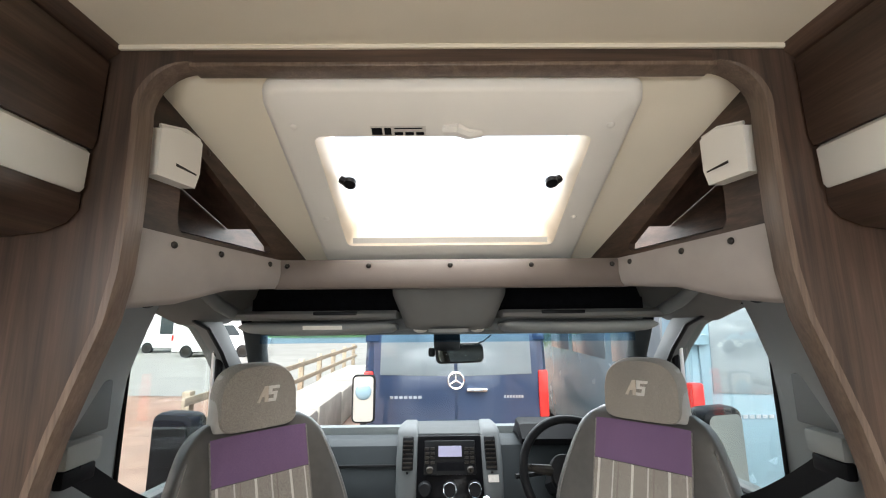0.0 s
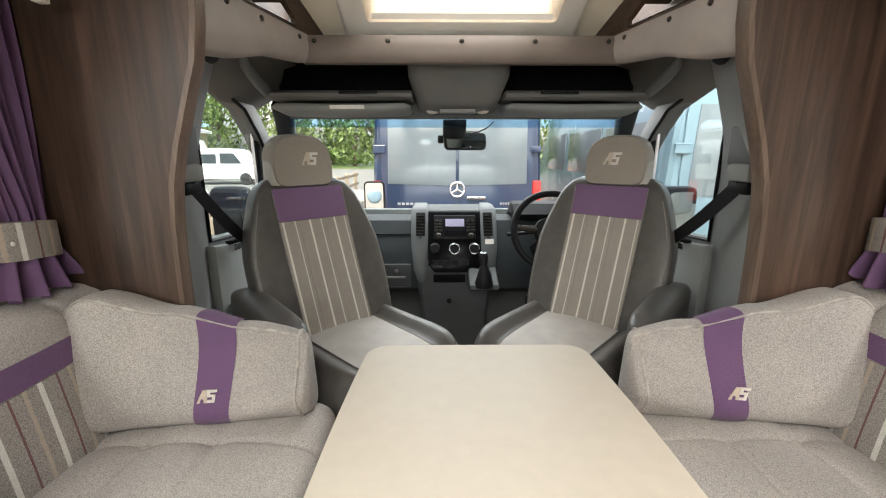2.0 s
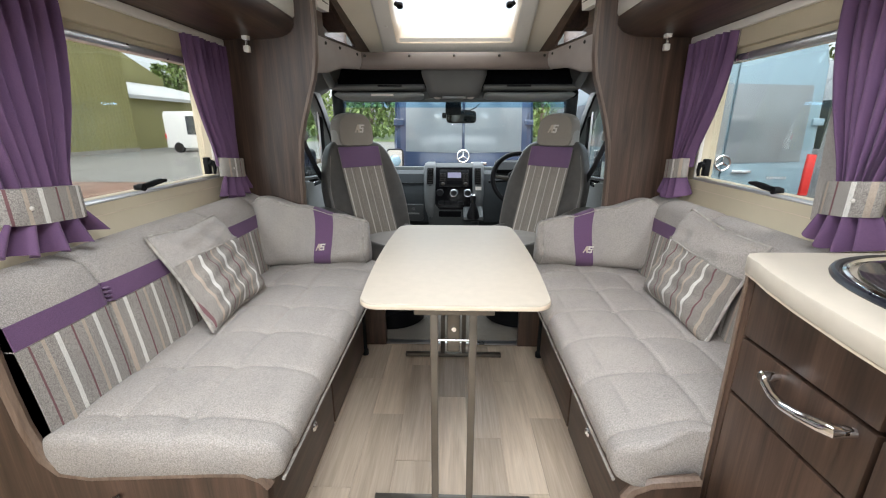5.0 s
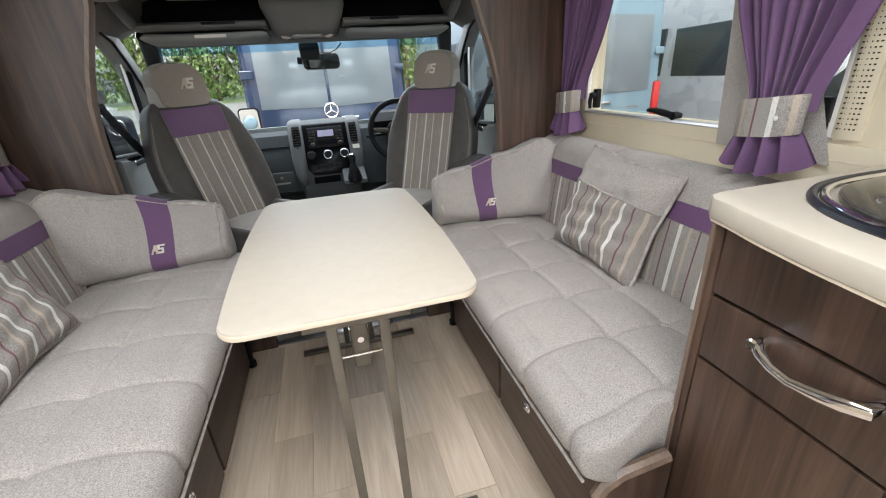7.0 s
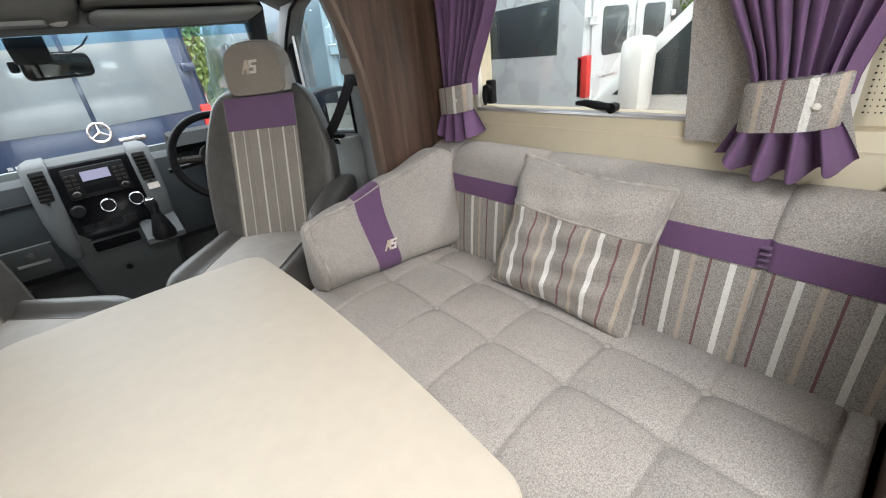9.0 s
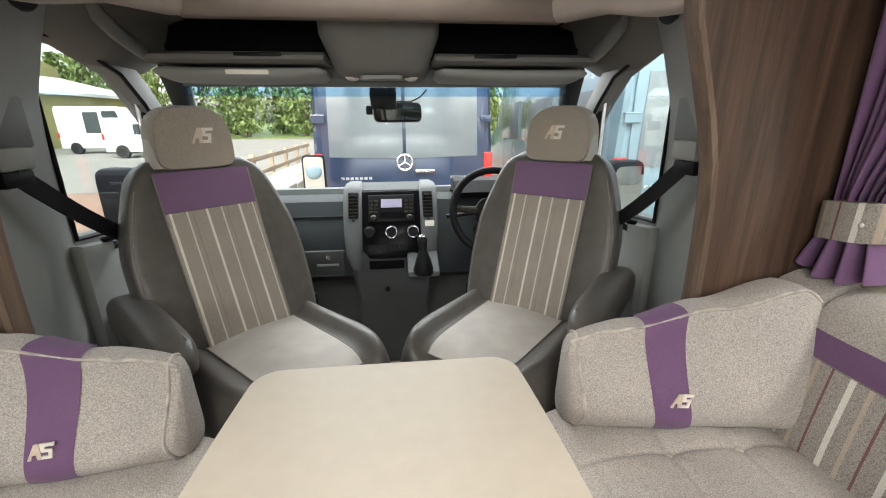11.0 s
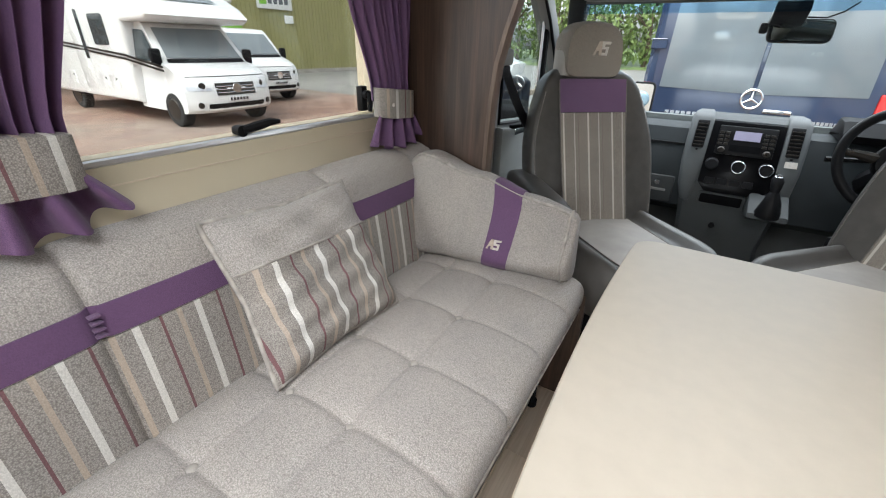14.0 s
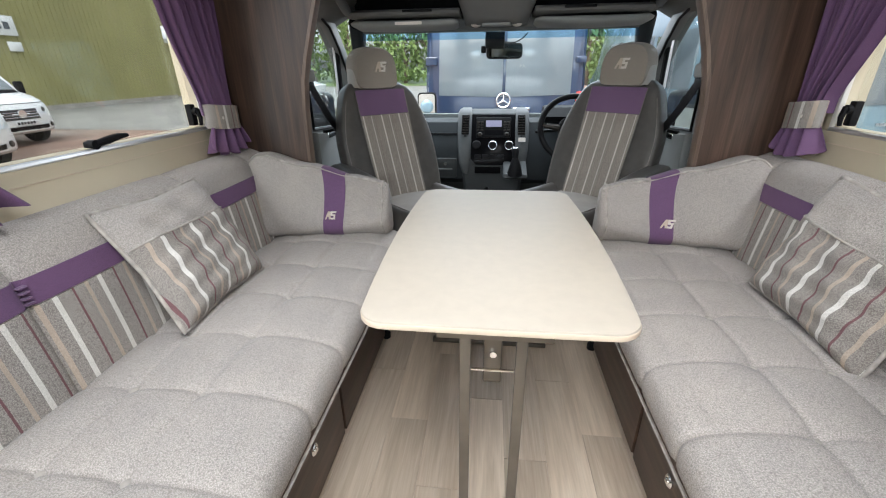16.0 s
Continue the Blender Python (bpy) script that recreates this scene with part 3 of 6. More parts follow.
curtain(-1, 0.43, 0.725, 0.625, 0.165, 0.985, 0.84, "purple pleated curtain in striped tie-back beside the bulkhead")
curtain(1, 0.43, 0.725, 0.655, 0.135, 0.985, 0.845, "purple pleated curtain in striped tie-back beside the bulkhead")
curtain(-1, -0.48, -0.10, -0.31, 0.20, 0.985, 0.855, "purple pleated curtain in striped tie-back over the sofa", 0.02)
curtain(1, -0.40, -0.02, -0.252, 0.135, 1.00, 0.865, "purple pleated curtain in striped tie-back by the kitchen", 0.04, True)
for s in (-1, 1):
    tr = thing("curtain_rail", "white plastic curtain rail under the lockers", "curtain rail", (s * 1.05, 0.1, 1.5))
    part("rail", box(min(s * 1.035, s * 1.055), max(s * 1.035, s * 1.055), -0.5, 0.73, 1.50, 1.528, 0.003), WHITE, tr)


# ---- sofas ----
def tuft(x, y, xs, ys):
    """How far the seat sinks at its seams and buttons."""
    g = 0.0
    for yy in ys:
        g += 0.0045 * math.exp(-((y - yy) / 0.0052) ** 2)
    for xx in xs:
        g += 0.0036 * math.exp(-((x - xx) / 0.0052) ** 2)
        for yy in ys:
            g += 0.009 * math.exp(-((x - xx) ** 2 + (y - yy) ** 2) / 0.026 ** 2)
    return g


XS, YS = (0.602, 0.765), (-0.485, -0.28, -0.078, 0.13, 0.335, 0.545)


def ease(f):
    f = min(1.0, max(0.0, f))
    return f * f * (3 - 2 * f)


def sofa(s):
    ob = thing("sofa", "grey woven bench sofa with button-tufted seat on a walnut base", "sofa", (s * 0.7, 0.1, 0.0), group="facing sofas")
    Y0, Y1 = (-0.57 if s < 0 else -0.55), 0.728
    YB = -0.57 if s < 0 else -0.535
    # base with its doors
    part("base", box(min(s * 0.475, s * 1.118), max(s * 0.475, s * 1.118), YB + 0.03, Y1, 0.0, 0.385), WOOD_Y, ob)
    for k, (ya, yb) in enumerate(((Y0 + 0.035, 0.06), (0.075, 0.61))):
        dr = part("door", box(min(s * 0.455, s * 0.474), max(s * 0.455, s * 0.474), ya, yb, 0.03, 0.375, 0.003), WOOD_Y, ob)
        yk = -0.15 if k == 0 else 0.34
        zk = 0.20 if k == 0 else 0.30
        part("push_lock", join(disc((s * 0.451, yk, zk), (-s, 0, 0), 0.017, 0.008, 20, 0.003), dome((s * 0.447, yk, zk), (-s, 0, 0), 0.009, 0.006)), CHROME, dr, "chrome push lock")
    part("gap", box(min(s * 0.462, s * 0.476), max(s * 0.462, s * 0.476), 0.061, 0.074, 0.03, 0.375), BLACK, ob)
    lg = part("leg", tube([(s * 0.455, 0.635, 0.39), (s * 0.455, 0.635, 0.03)], 0.011), BLACK, ob, "black steel leg")
    part("foot", disc((s * 0.455, 0.635, 0.016), (0, 0, 1), 0.018, 0.03, 14, 0.006), BLACK, lg)
    part("front_rail", box(min(s * 0.448, s * 0.47), max(s * 0.448, s * 0.47), Y0 + 0.03, Y1, 0.376, 0.392, 0.003), BLACK, ob)
    # end panel with a swept edge
    if s < 0:
        ep = [(0.40, 0.0), (0.40, 0.385), (0.415, 0.405), (0.45, 0.42), (0.52, 0.418), (0.80, 0.40), (0.87, 0.41), (0.905, 0.45), (0.925, 0.53), (0.935, 0.62), (0.95, 0.86), (1.118, 0.86), (1.118, 0.0)]
    else:
        ep = [(0.40, 0.0), (0.40, 0.35), (0.415, 0.375), (0.45, 0.393), (0.555, 0.405), (0.555, 0.0)]
    part("end_panel", prism([(s * x, z) for x, z in ep], "y", Y0 - 0.002, Y0 + 0.026, 0.002), WOOD_V, ob)
    part("end_edging", tube([(s * x, Y0 + 0.012, z) for x, z in (ep[1:11] if s < 0 else ep[1:5])], 0.0145, 8), EDGE, ob, "pale rounded edging")
    # seat
    rows, k = [], 190
    ny = 230
    for j in range(ny + 1):
        y = Y0 + 0.0 + (Y1 - Y0) * j / ny
        e = min(1.0, (y - Y0 + 0.004) / (0.03 if s < 0 else 0.014), (Y1 - y + 0.004) / 0.03)
        q = 1 - 0.06 * (1 - e) ** 2 * 4
        row = []
        for i in range(150):
            u = math.sin(math.pi / 2 * (1 - 2 * i / 120)) if i < 120 else -math.sin(math.pi / 2 * (1 - 2 * (i - 120) / 30))
            x = 0.645 + 0.275 * q * u
            lift = 0.066 * q * max(0.0, 1 - abs(u) ** 4.2) ** (1 / 3.0)
            z = 0.442 + (lift if i < 120 else -lift)
            if i < 120:
                puff = math.sqrt(abs(math.sin(math.pi * (y + 0.485) / 0.206) * math.sin(math.pi * (x - 0.602) / 0.163)))
                z += 0.009 * puff * min(1.0, lift / 0.04)
                z -= tuft(x, y, XS, YS) * min(1.0, lift / 0.04)
                z += 0.004 * math.sin(9 * x) * math.sin(7 * y)
            if x < 0.45:
                dip = sum(math.exp(-((y - yy) / 0.010) ** 2) for yy in YS)
                x += 0.008 * dip - 0.006
            row.append((s * x, y + (0.046 * ease((x - 0.42) / 0.15) + 0.012 * max(0.0, (0.45 - x) / 0.08) ** 2) * max(0.0, 1 - (y - Y0) / 0.2) ** 2 if s > 0 else y, z))
        rows.append(row)
    seat = part("seat", skin(rows, True, True), GREY, ob, smooth=180)
    for xx in XS:
        for yy in YS:
            part("button", dome((s * xx, yy, 0.4915), (0, 0, 1), 0.0115, 0.008), LEATHER2, seat, smooth=180)
    part("piping", tube([(s * 0.372, Y0 + 0.02, 0.395), (s * 0.372, Y1 - 0.02, 0.395)], 0.004, 6), PIPING, seat)
    # back
    prof = [(0.885, 0.47), (0.893, 0.55), (0.903, 0.63), (0.913, 0.70), (0.921, 0.755), (0.933, 0.795), (0.955, 0.822), (0.995, 0.838), (1.03, 0.842), (1.045, 0.835), (1.05, 0.80), (1.05, 0.47)]
    seams = (-0.285, 0.268, 0.615)
    ys = sorted(set([YB + 0.028 + (Y1 - YB - 0.03) * j / 60 for j in range(61)] + [q + d for q in seams for d in (-0.012, -0.005, 0, 0.005, 0.012)]))

    def cross(y, pts, grow=0.0):
        g = sum(math.exp(-((y - q) / 0.007) ** 2) for q in seams)
        puff = 0.012 * (1 - min(1.0, min(abs(y - q) for q in seams) / 0.12)) ** 2
        return [(s * (x + (0.009 * g + puff * 0.5 - grow if i < len(pts) - 2 and x < 1.05 else 0)), y, z - (0.007 * g + puff * 0.4 if z > 0.78 else 0)) for i, (x, z) in enumerate(pts)]
    bk = part("backrest", skin([cross(y, prof) for y in ys], True, True), GREY, ob, smooth=60)
    part("purple_band", skin([cross(y, [(0.914, 0.702), (0.918, 0.73), (0.9225, 0.757), (0.96, 0.757), (0.96, 0.702)], 0.004) for y in ys], True, True), PURPLE, bk, "purple cloth band")
    part("striped_panel", skin([cross(y, [(0.886, 0.475), (0.893, 0.55), (0.903, 0.63), (0.9125, 0.699), (0.95, 0.699), (0.95, 0.475)], 0.003) for y in ys], True, True), STRIPE_Y, bk, "striped woven cloth")
    for q in seams:
        part("gather", join(*[box(min(s * (0.9105 + d * 0.05), s * 0.925), max(s * (0.9105 + d * 0.05), s * 0.925), q - 0.008, q + 0.008, 0.708 + d, 0.711 + d) for d in (0, 0.012, 0.024, 0.036)]), SEATPURPLE, bk)
    return ob


SOFA_L, SOFA_R = sofa(-1), sofa(1)
gh = thing("grab_bar", "curved chrome grab bar on the sofa end panel", "grab bar", (-0.78, -0.58, 0.25))
part("bar", tube([(-0.80, -0.575, 0.20), (-0.80, -0.60, 0.23), (-0.795, -0.615, 0.29), (-0.775, -0.61, 0.345), (-0.755, -0.60, 0.36), (-0.735, -0.577, 0.362)], 0.009), CHROME, gh)


def level(f, stops):
    """A value eased between (f, value) stops."""
    for (fa, a), (fb, b) in zip(stops, stops[1:]):
        if f <= fb:
            return a + (b - a) * ease((f - fa) / (fb - fa))
    return stops[-1][1]


def rounded(pts, times=3):
    """Cuts the corners of a closed outline."""
    for _ in range(times):
        out = []
        for p, q in zip(pts, pts[1:] + pts[:1]):
            out += [(p[0] * 0.75 + q[0] * 0.25, p[1] * 0.75 + q[1] * 0.25), (p[0] * 0.25 + q[0] * 0.75, p[1] * 0.25 + q[1] * 0.75)]
        pts = out
    return pts


def wedge(f, grow=0.0):
    """Cross-section of the bolster: f runs from the wall end to the table end."""
    yf, yt = 0.565 + 0.045 * f, 0.605 + 0.085 * f
    zt = level(f, [(0.0, 0.805), (0.1, 0.828), (0.42, 0.782), (0.72, 0.735), (1.0, 0.705)])
    zm = 0.503 + (zt - 0.503) * 0.5
    pts = [(yf + 0.010, 0.504 + 0.018 * f), (0.66, 0.499), (0.738, 0.499), (0.738, zm), (0.738, zt - 0.004), (yt + 0.03, zt + 0.012), (yt - 0.004, zt + 0.006), (yt - 0.012, zt - 0.03), ((yf + yt) / 2 - 0.03, zm), (yf - 0.020, 0.548 + 0.018 * f)]
    pts = rounded(pts)
    cy, cz = 0.655, zm
    e = min(1.0, f / 0.075, (1 - f) / 0.13)
    k = 0.74 + 0.26 * math.sqrt(max(0.0, 1 - (1 - e) ** 2))
    return [(cy + (y - cy) * k * (1 + grow), cz + (z - cz) * (0.5 * k + 0.5) * (1 + grow)) for y, z in pts]


def bolster(s):
    ob = thing("bolster_cushion", "grey wedge bolster cushion with a purple band on the sofa", "cushion", (s * 0.66, 0.63, 0.508), group="wedge bolsters")

    def crease(x, y, z):
        """Soft folds gathered towards the table end."""
        g = math.exp(-((x - 0.47) / 0.06) ** 2)
        return -0.004 * g * math.sin(70 * (z - 0.5) + 30 * (x - 0.4)) + 0.003 * math.sin(21 * x + 9 * z) - 0.002 * math.sin(47 * x - 30 * z)

    def lay(x, grow=0.0):
        f = (0.94 - x) / 0.525
        return [Vector((s * (x + (0.05 * f + 0.10 * (1 - f)) * (z - 0.66)), y + (crease(x, y, z) if y < 0.70 else 0), z)) for y, z in wedge(f, grow)]
    body = part("body", skin([lay(0.94 - 0.525 * i / 56) for i in range(57)], True, True), GREY, ob, smooth=75)
    band = [lay(0.586 + 0.08 * i / 10, 0.016) for i in range(11)]
    part("purple_band", skin([[p + Vector((-s * (0.10 * (p.z - 0.62) - 0.9 * (p.z - 0.63) ** 2 + 0.008), 0, 0)) for p in row] for row in band], True), PURPLE, body, "purple cloth band", 75)

    def top(row):
        return max(row, key=lambda p: p.z - 0.8 * p.y)
    part("piping", tube([top(lay(0.93 - 0.51 * i / 50, 0.01)) for i in range(51)], 0.0042, 6), PIPING, ob, "speckled piping")
    part("piping", tube([p for p in lay(0.436, 0.012)], 0.0042, 6, True), PIPING, ob, "speckled piping")
    row = lay(0.627, 0.016)
    at = min((p for p in row if p.y < 0.62), key=lambda p: abs(p.z - 0.605))
    emblem(ob, Matrix.Translation((s * 0.632, at.y - 0.006, 0.605)) @ Euler((radians(86), 0, radians(-7 * s))).to_matrix().to_4x4(), 0.032)
    return ob


bolster(-1)
bolster(1)


def scatter(at, turn):
    ob = thing("scatter_cushion", "square grey cushion with striped lower part leaning on the sofa", "cushion", at, turn, "scatter cushions")
    n = 36

    def surf(u, v, side):
        e = (max(0, 1 - u ** 4) * max(0, 1 - v ** 4)) ** 0.55
        pinch = 1 - 0.035 * (1 - abs(u)) * abs(v) ** 3 * 1.0
        pinch2 = 1 - 0.035 * (1 - abs(v)) * abs(u) ** 3
        wr = 0.005 * math.sin(9 * u + 5 * v) * e + 0.004 * math.sin(17 * v - 4 * u) * e
        return Vector((0.19 * u * (1 - 0.02 * v) * pinch2 * (1 - 0.05 * (1 - abs(v))), -side * ((0.062 if side > 0 else 0.034) * e + wr), 0.176 + 0.176 * v * pinch * (1 - 0.05 * (1 - abs(u)))))

    def sheet(v0, v1, side, lift=0.0):
        return skin([[surf(-1 + 2 * i / n, v0 + (v1 - v0) * j / n, side) + Vector((0, -side * lift, 0)) for i in range(n + 1)] for j in range(n + 1)])
    part("cover", join(sheet(-1, 1, 1), sheet(-1, 1, -1)), GREY, ob, smooth=180, local=True)
    part("striped_panel", sheet(-0.985, 0.34, 1, 0.002), STRIPE_X, ob, "striped woven cloth", 180, True)
    part("seam", tube([surf(-0.98 + 1.96 * i / n, 0.34, 1) + Vector((0, -0.002, 0)) for i in range(n + 1)], 0.0028, 6), PIPING, ob, smooth=180, local=True)
    edge = [surf(-1 + 2 * i / n, -1, 1) for i in range(n)] + [surf(1, -1 + 2 * i / n, 1) for i in range(n)] + [surf(1 - 2 * i / n, 1, 1) for i in range(n)] + [surf(-1, 1 - 2 * i / n, 1) for i in range(n)]
    part("piping", tube(edge, 0.0058, 6, True), PIPING, ob, "speckled piping", 180, True)
    return ob


scatter((-0.770, 0.094, 0.516), (-29, 1, 90))
scatter((0.790, 0.094, 0.512), (-19, 6, -86))

# ---- table ----
tb = thing("table", "cream laminate table with rounded corners on slim folding legs", "table", (0.01, 0.175, 0.0))
out = []
for sx, sy, a0 in ((1, 1, 0), (-1, 1, 90), (-1, -1, 180), (1, -1, 270)):
    for i in range(9):
        a = radians(a0 + 90 * i / 8)
        x, y = sx * (0.262 - 0.05) + 0.05 * math.cos(a), sy * (0.460 - 0.05) + 0.05 * math.sin(a)
        out.append((x, y))
full = []
for (xa, ya), (xb, yb) in zip(out, out[1:] + out[:1]):
    m = 14 if math.hypot(xb - xa, yb - ya) > 0.2 else 1
    full += [(xa + (xb - xa) * i / m, ya + (yb - ya) * i / m) for i in range(m)]
full = [(0.012 + x * (1 + 0.075 * (1 - (y / 0.460) ** 2)), 0.192 + y * (1 + 0.003 * (1 - (x / 0.262) ** 2))) for x, y in full]
part("tabletop", prism(full, "z", 0.685, 0.70, 0.004), TABLE, tb)
inner = [(0.012 + (x - 0.012) * 1.004, 0.192 + (y - 0.192) * 1.002) for x, y in full]
part("edging", prism(inner, "z", 0.6825, 0.6955, 0.002), TABLE_EDGE, tb, "pale edge band")
for y, inn in ((-0.247, 1), (0.632, -1)):
    for x in (-0.045, 0.063):
        part("leg", box(x - 0.011, x + 0.011, y - 0.006, y + 0.006, 0.018, 0.685, 0.002), STEEL, tb)
    part("foot_bar", box(-0.24, 0.258, y - 0.014, y + 0.014, 0.0, 0.018, 0.003), STEEL, tb)
    part("top_bar", box(-0.10, 0.12, y - 0.012, y + 0.012, 0.664, 0.685, 0.002), STEEL, tb)
part("centre_brace", box(-0.008, 0.026, 0.50, 0.512, 0.16, 0.66, 0.002), STEEL, tb)
part("cross_pin", tube([(-0.05, 0.506, 0.30), (0.07, 0.506, 0.30)], 0.005), CHROME, tb)
part("hinge_plate", box(-0.010, 0.028, -0.212, -0.197, 0.525, 0.685, 0.003), STEEL, tb)
part("bolt", disc((0.01, -0.215, 0.60), (0, -1, 0), 0.007, 0.008), CHROME, tb)
part("cross_pin", tube([(-0.045, -0.234, 0.575), (0.063, -0.234, 0.575)], 0.003), CHROME, tb)

# ---- kitchen unit ----
ku = thing("kitchen_unit", "walnut kitchen base unit with drawers and a lower door", "kitchen cabinet", (0.85, -1.1, 0.0))
part("body", box(0.603, 1.118, -2.0, -0.515, 0.0, 0.879), WOOD_V, ku)
part("side_post", box(0.583, 0.603, -0.528, -0.511, 0.0, 0.879, 0.003), WOOD_V, ku)
part("edge_strip", box(0.5795, 0.5828, -0.5145, -0.507, 0.0, 0.879), EDGE, ku)
for k, (ya, yb) in enumerate(((-0.803, -0.531), (-1.10, -0.811), (-1.40, -1.108))):
    part("top_panel", box(0.583, 0.601, ya, yb, 0.763, 0.874, 0.002), WOOD_V, ku)
    dw = part("drawer", box(0.583, 0.601, ya, yb, 0.637, 0.756, 0.002), WOOD_V, ku)
    part("door", box(0.583, 0.601, ya, yb, 0.06, 0.630, 0.002), WOOD_V, ku)
    if k == 0:
        hp = [(0.583, -0.632, 0.735), (0.562, -0.634, 0.735), (0.551, -0.648, 0.730), (0.549, -0.668, 0.722), (0.547, -0.695, 0.720), (0.547, -0.725, 0.726), (0.549, -0.752, 0.733), (0.556, -0.770, 0.737), (0.583, -0.774, 0.738)]
        part("handle", tube(hp, [0.007, 0.0105, 0.008, 0.0075, 0.0085, 0.0095, 0.0105, 0.0115, 0.009], 14), CHROME, dw, "wavy chrome handle")
        part("handle_boss", disc((0.556, -0.634, 0.735), (-1, 0, 0), 0.0105, 0.014, 16, 0.003), CHROME, dw)
wt = thing("worktop", "cream laminate worktop with a rounded corner", "worktop", (0.85, -1.1, 0.88))
edge_pts = [(0.66, -0.478), (0.615, -0.479), (0.592, -0.486), (0.578, -0.502), (0.570, -0.54), (0.552, -0.60), (0.535, -0.68), (0.520, -0.78), (0.508, -0.90), (0.5, -1.05), (0.495, -1.3), (0.495, -2.0), (1.118, -2.0), (1.118, -0.478)]
part("slab", prism(edge_pts, "z", 0.884, 0.918, 0.003, 2), TABLE, wt)
part("edging", prism([(x + (0.002 if x < 0.7 else 0), y - 0.001) for x, y in edge_pts], "z", 0.8795, 0.8838), TABLE_EDGE, wt, "pale lower edge")
hob = thing("sink", "round sink with smoked glass lid and dark rim in worktop", "sink", (0.86, -0.82, 0.92))
ov = [(0.865 + 0.262 * sup(math.cos(2 * math.pi * i / 64), 2.6), -0.82 + 0.30 * sup(math.sin(2 * math.pi * i / 64), 2.6)) for i in range(64)]
ov2 = [(0.865 + (x - 0.865) * 0.90, -0.82 + (y + 0.82) * 0.91) for x, y in ov]
part("lid", prism(ov2, "z", 0.9205, 0.928, 0.002), SMOKE, hob, "smoked glass lid")
part("rim", tube([(x, y, 0.921) for x, y in ov], 0.007, 8, True), RIM, hob, "dark rubber rim")
part("inner_rim", tube([(0.865 + (x - 0.865) * 0.95, -0.82 + (y + 0.82) * 0.955, 0.922) for x, y in ov], 0.006, 8, True), CHROME, hob)
# ---- over the cab: sloped ceiling, hatch, side pockets, padded trims ----
SL = Vector((0, 0.572, -0.275)).normalized()
SN = Vector((0, -0.275, -0.572)).normalized()
S0 = Vector((0, 0.765, 1.893))


def slope(x, d, lift=0.0):
    """A point on the sloped ceiling: x across, d metres down the slope, lift towards the room."""
    return S0 + Vector((x, 0, 0)) + SL * d + SN * lift


def slab(outer, inner, low, high):
    loops = [[slope(x, d, l) for x, d in loop] for loop, l in ((outer, low), (outer, high), (inner, high), (inner, low), (outer, low))]
    return skin(loops, True)


LEN = 0.80
hole = round_rect(0.65, 0.45, 0.02, 4, 0.0, 0.37)
edge = round_rect(1.34, LEN, 0.002, 4, 0.0, LEN / 2)
edge = [(x * (1 - 0.22 * max(0, d) / LEN) if abs(x) > 0.3 else x, d) for x, d in edge]
structure("ceiling_slope", slab(edge, hole, 0.0, -0.03), CEIL, "cream sloped ceiling above the cab", "ceiling")
ht = thing("roof_hatch", "white framed roof hatch with a clear glazed opening", "roof hatch", (0, 1.0, 1.74))
part("hatch_frame", skin([[slope(x, d, l) for x, d in loop] for loop, l in ((round_rect(0.845, 0.74, 0.05, 5, 0.0, 0.385), 0.0), (round_rect(0.83, 0.725, 0.045, 5, 0.0, 0.385), 0.028), (round_rect(0.80, 0.70, 0.035, 5, 0.0, 0.385), 0.036), (round_rect(0.66, 0.44, 0.02, 5, 0.002, 0.37), 0.034), (round_rect(0.66, 0.44, 0.02, 5, 0.002, 0.37), 0.0))], True), WHITE, ht, "white moulded frame", 50)
part("inner_lip", skin([[slope(x, d, l) for x, d in loop] for loop, l in ((round_rect(0.66, 0.44, 0.02, 5, 0.002, 0.37), 0.034), (round_rect(0.625, 0.415, 0.02, 5, 0.002, 0.37), 0.01), (round_rect(0.625, 0.415, 0.02, 5, 0.002, 0.37), -0.07))], True), TABLE_EDGE, ht, "pale inner reveal", 50)
part("blind_edge", skin([[slope(-0.31, 0.565, 0.02), slope(0.315, 0.565, 0.02)], [slope(-0.31, 0.582, 0.03), slope(0.315, 0.582, 0.03)]]), WHITE, ht)
gl = part("pane", skin([[slope(-0.33, 0.14, -0.065), slope(0.33, 0.14, -0.065)], [slope(-0.33, 0.60, -0.065), slope(0.33, 0.60, -0.065)]]), GLASS, ht, "clear pane", 0)
gl.visible_shadow = False
for x in (-0.30, 0.30):
    part("catch", join(tube([slope(x, 0.325, 0.0), slope(x * 0.94, 0.325, 0.014)], 0.012), disc(slope(x * 0.92, 0.325, 0.014), SN, 0.017, 0.014)), BLACK, ht, "black turn catch")
part("pull", tube([slope(-0.02, 0.13, 0.038), slope(0.01, 0.122, 0.046), slope(0.035, 0.135, 0.046), slope(0.068, 0.14, 0.038)], [0.012, 0.016, 0.013, 0.008]), WHITE, ht, "white pull grip")
lb = part("warning_label", skin([[slope(-0.19, 0.118, 0.0375), slope(-0.062, 0.118, 0.0375)], [slope(-0.19, 0.145, 0.0375), slope(-0.062, 0.145, 0.0375)]]), LOGO, ht, "grey printed warning label", 0)
for x0, x1, d0, d1 in ((-0.187, -0.163, 0.122, 0.142), (-0.158, -0.142, 0.122, 0.142), (-0.135, -0.115, 0.134, 0.143), (-0.11, -0.09, 0.134, 0.143), (-0.085, -0.066, 0.134, 0.143), (-0.135, -0.07, 0.122, 0.126)):
    part("print_bar", skin([[slope(x0, d0, 0.0385), slope(x1, d0, 0.0385)], [slope(x0, d1, 0.0385), slope(x1, d1, 0.0385)]]), BLACK, lb, smooth=0)
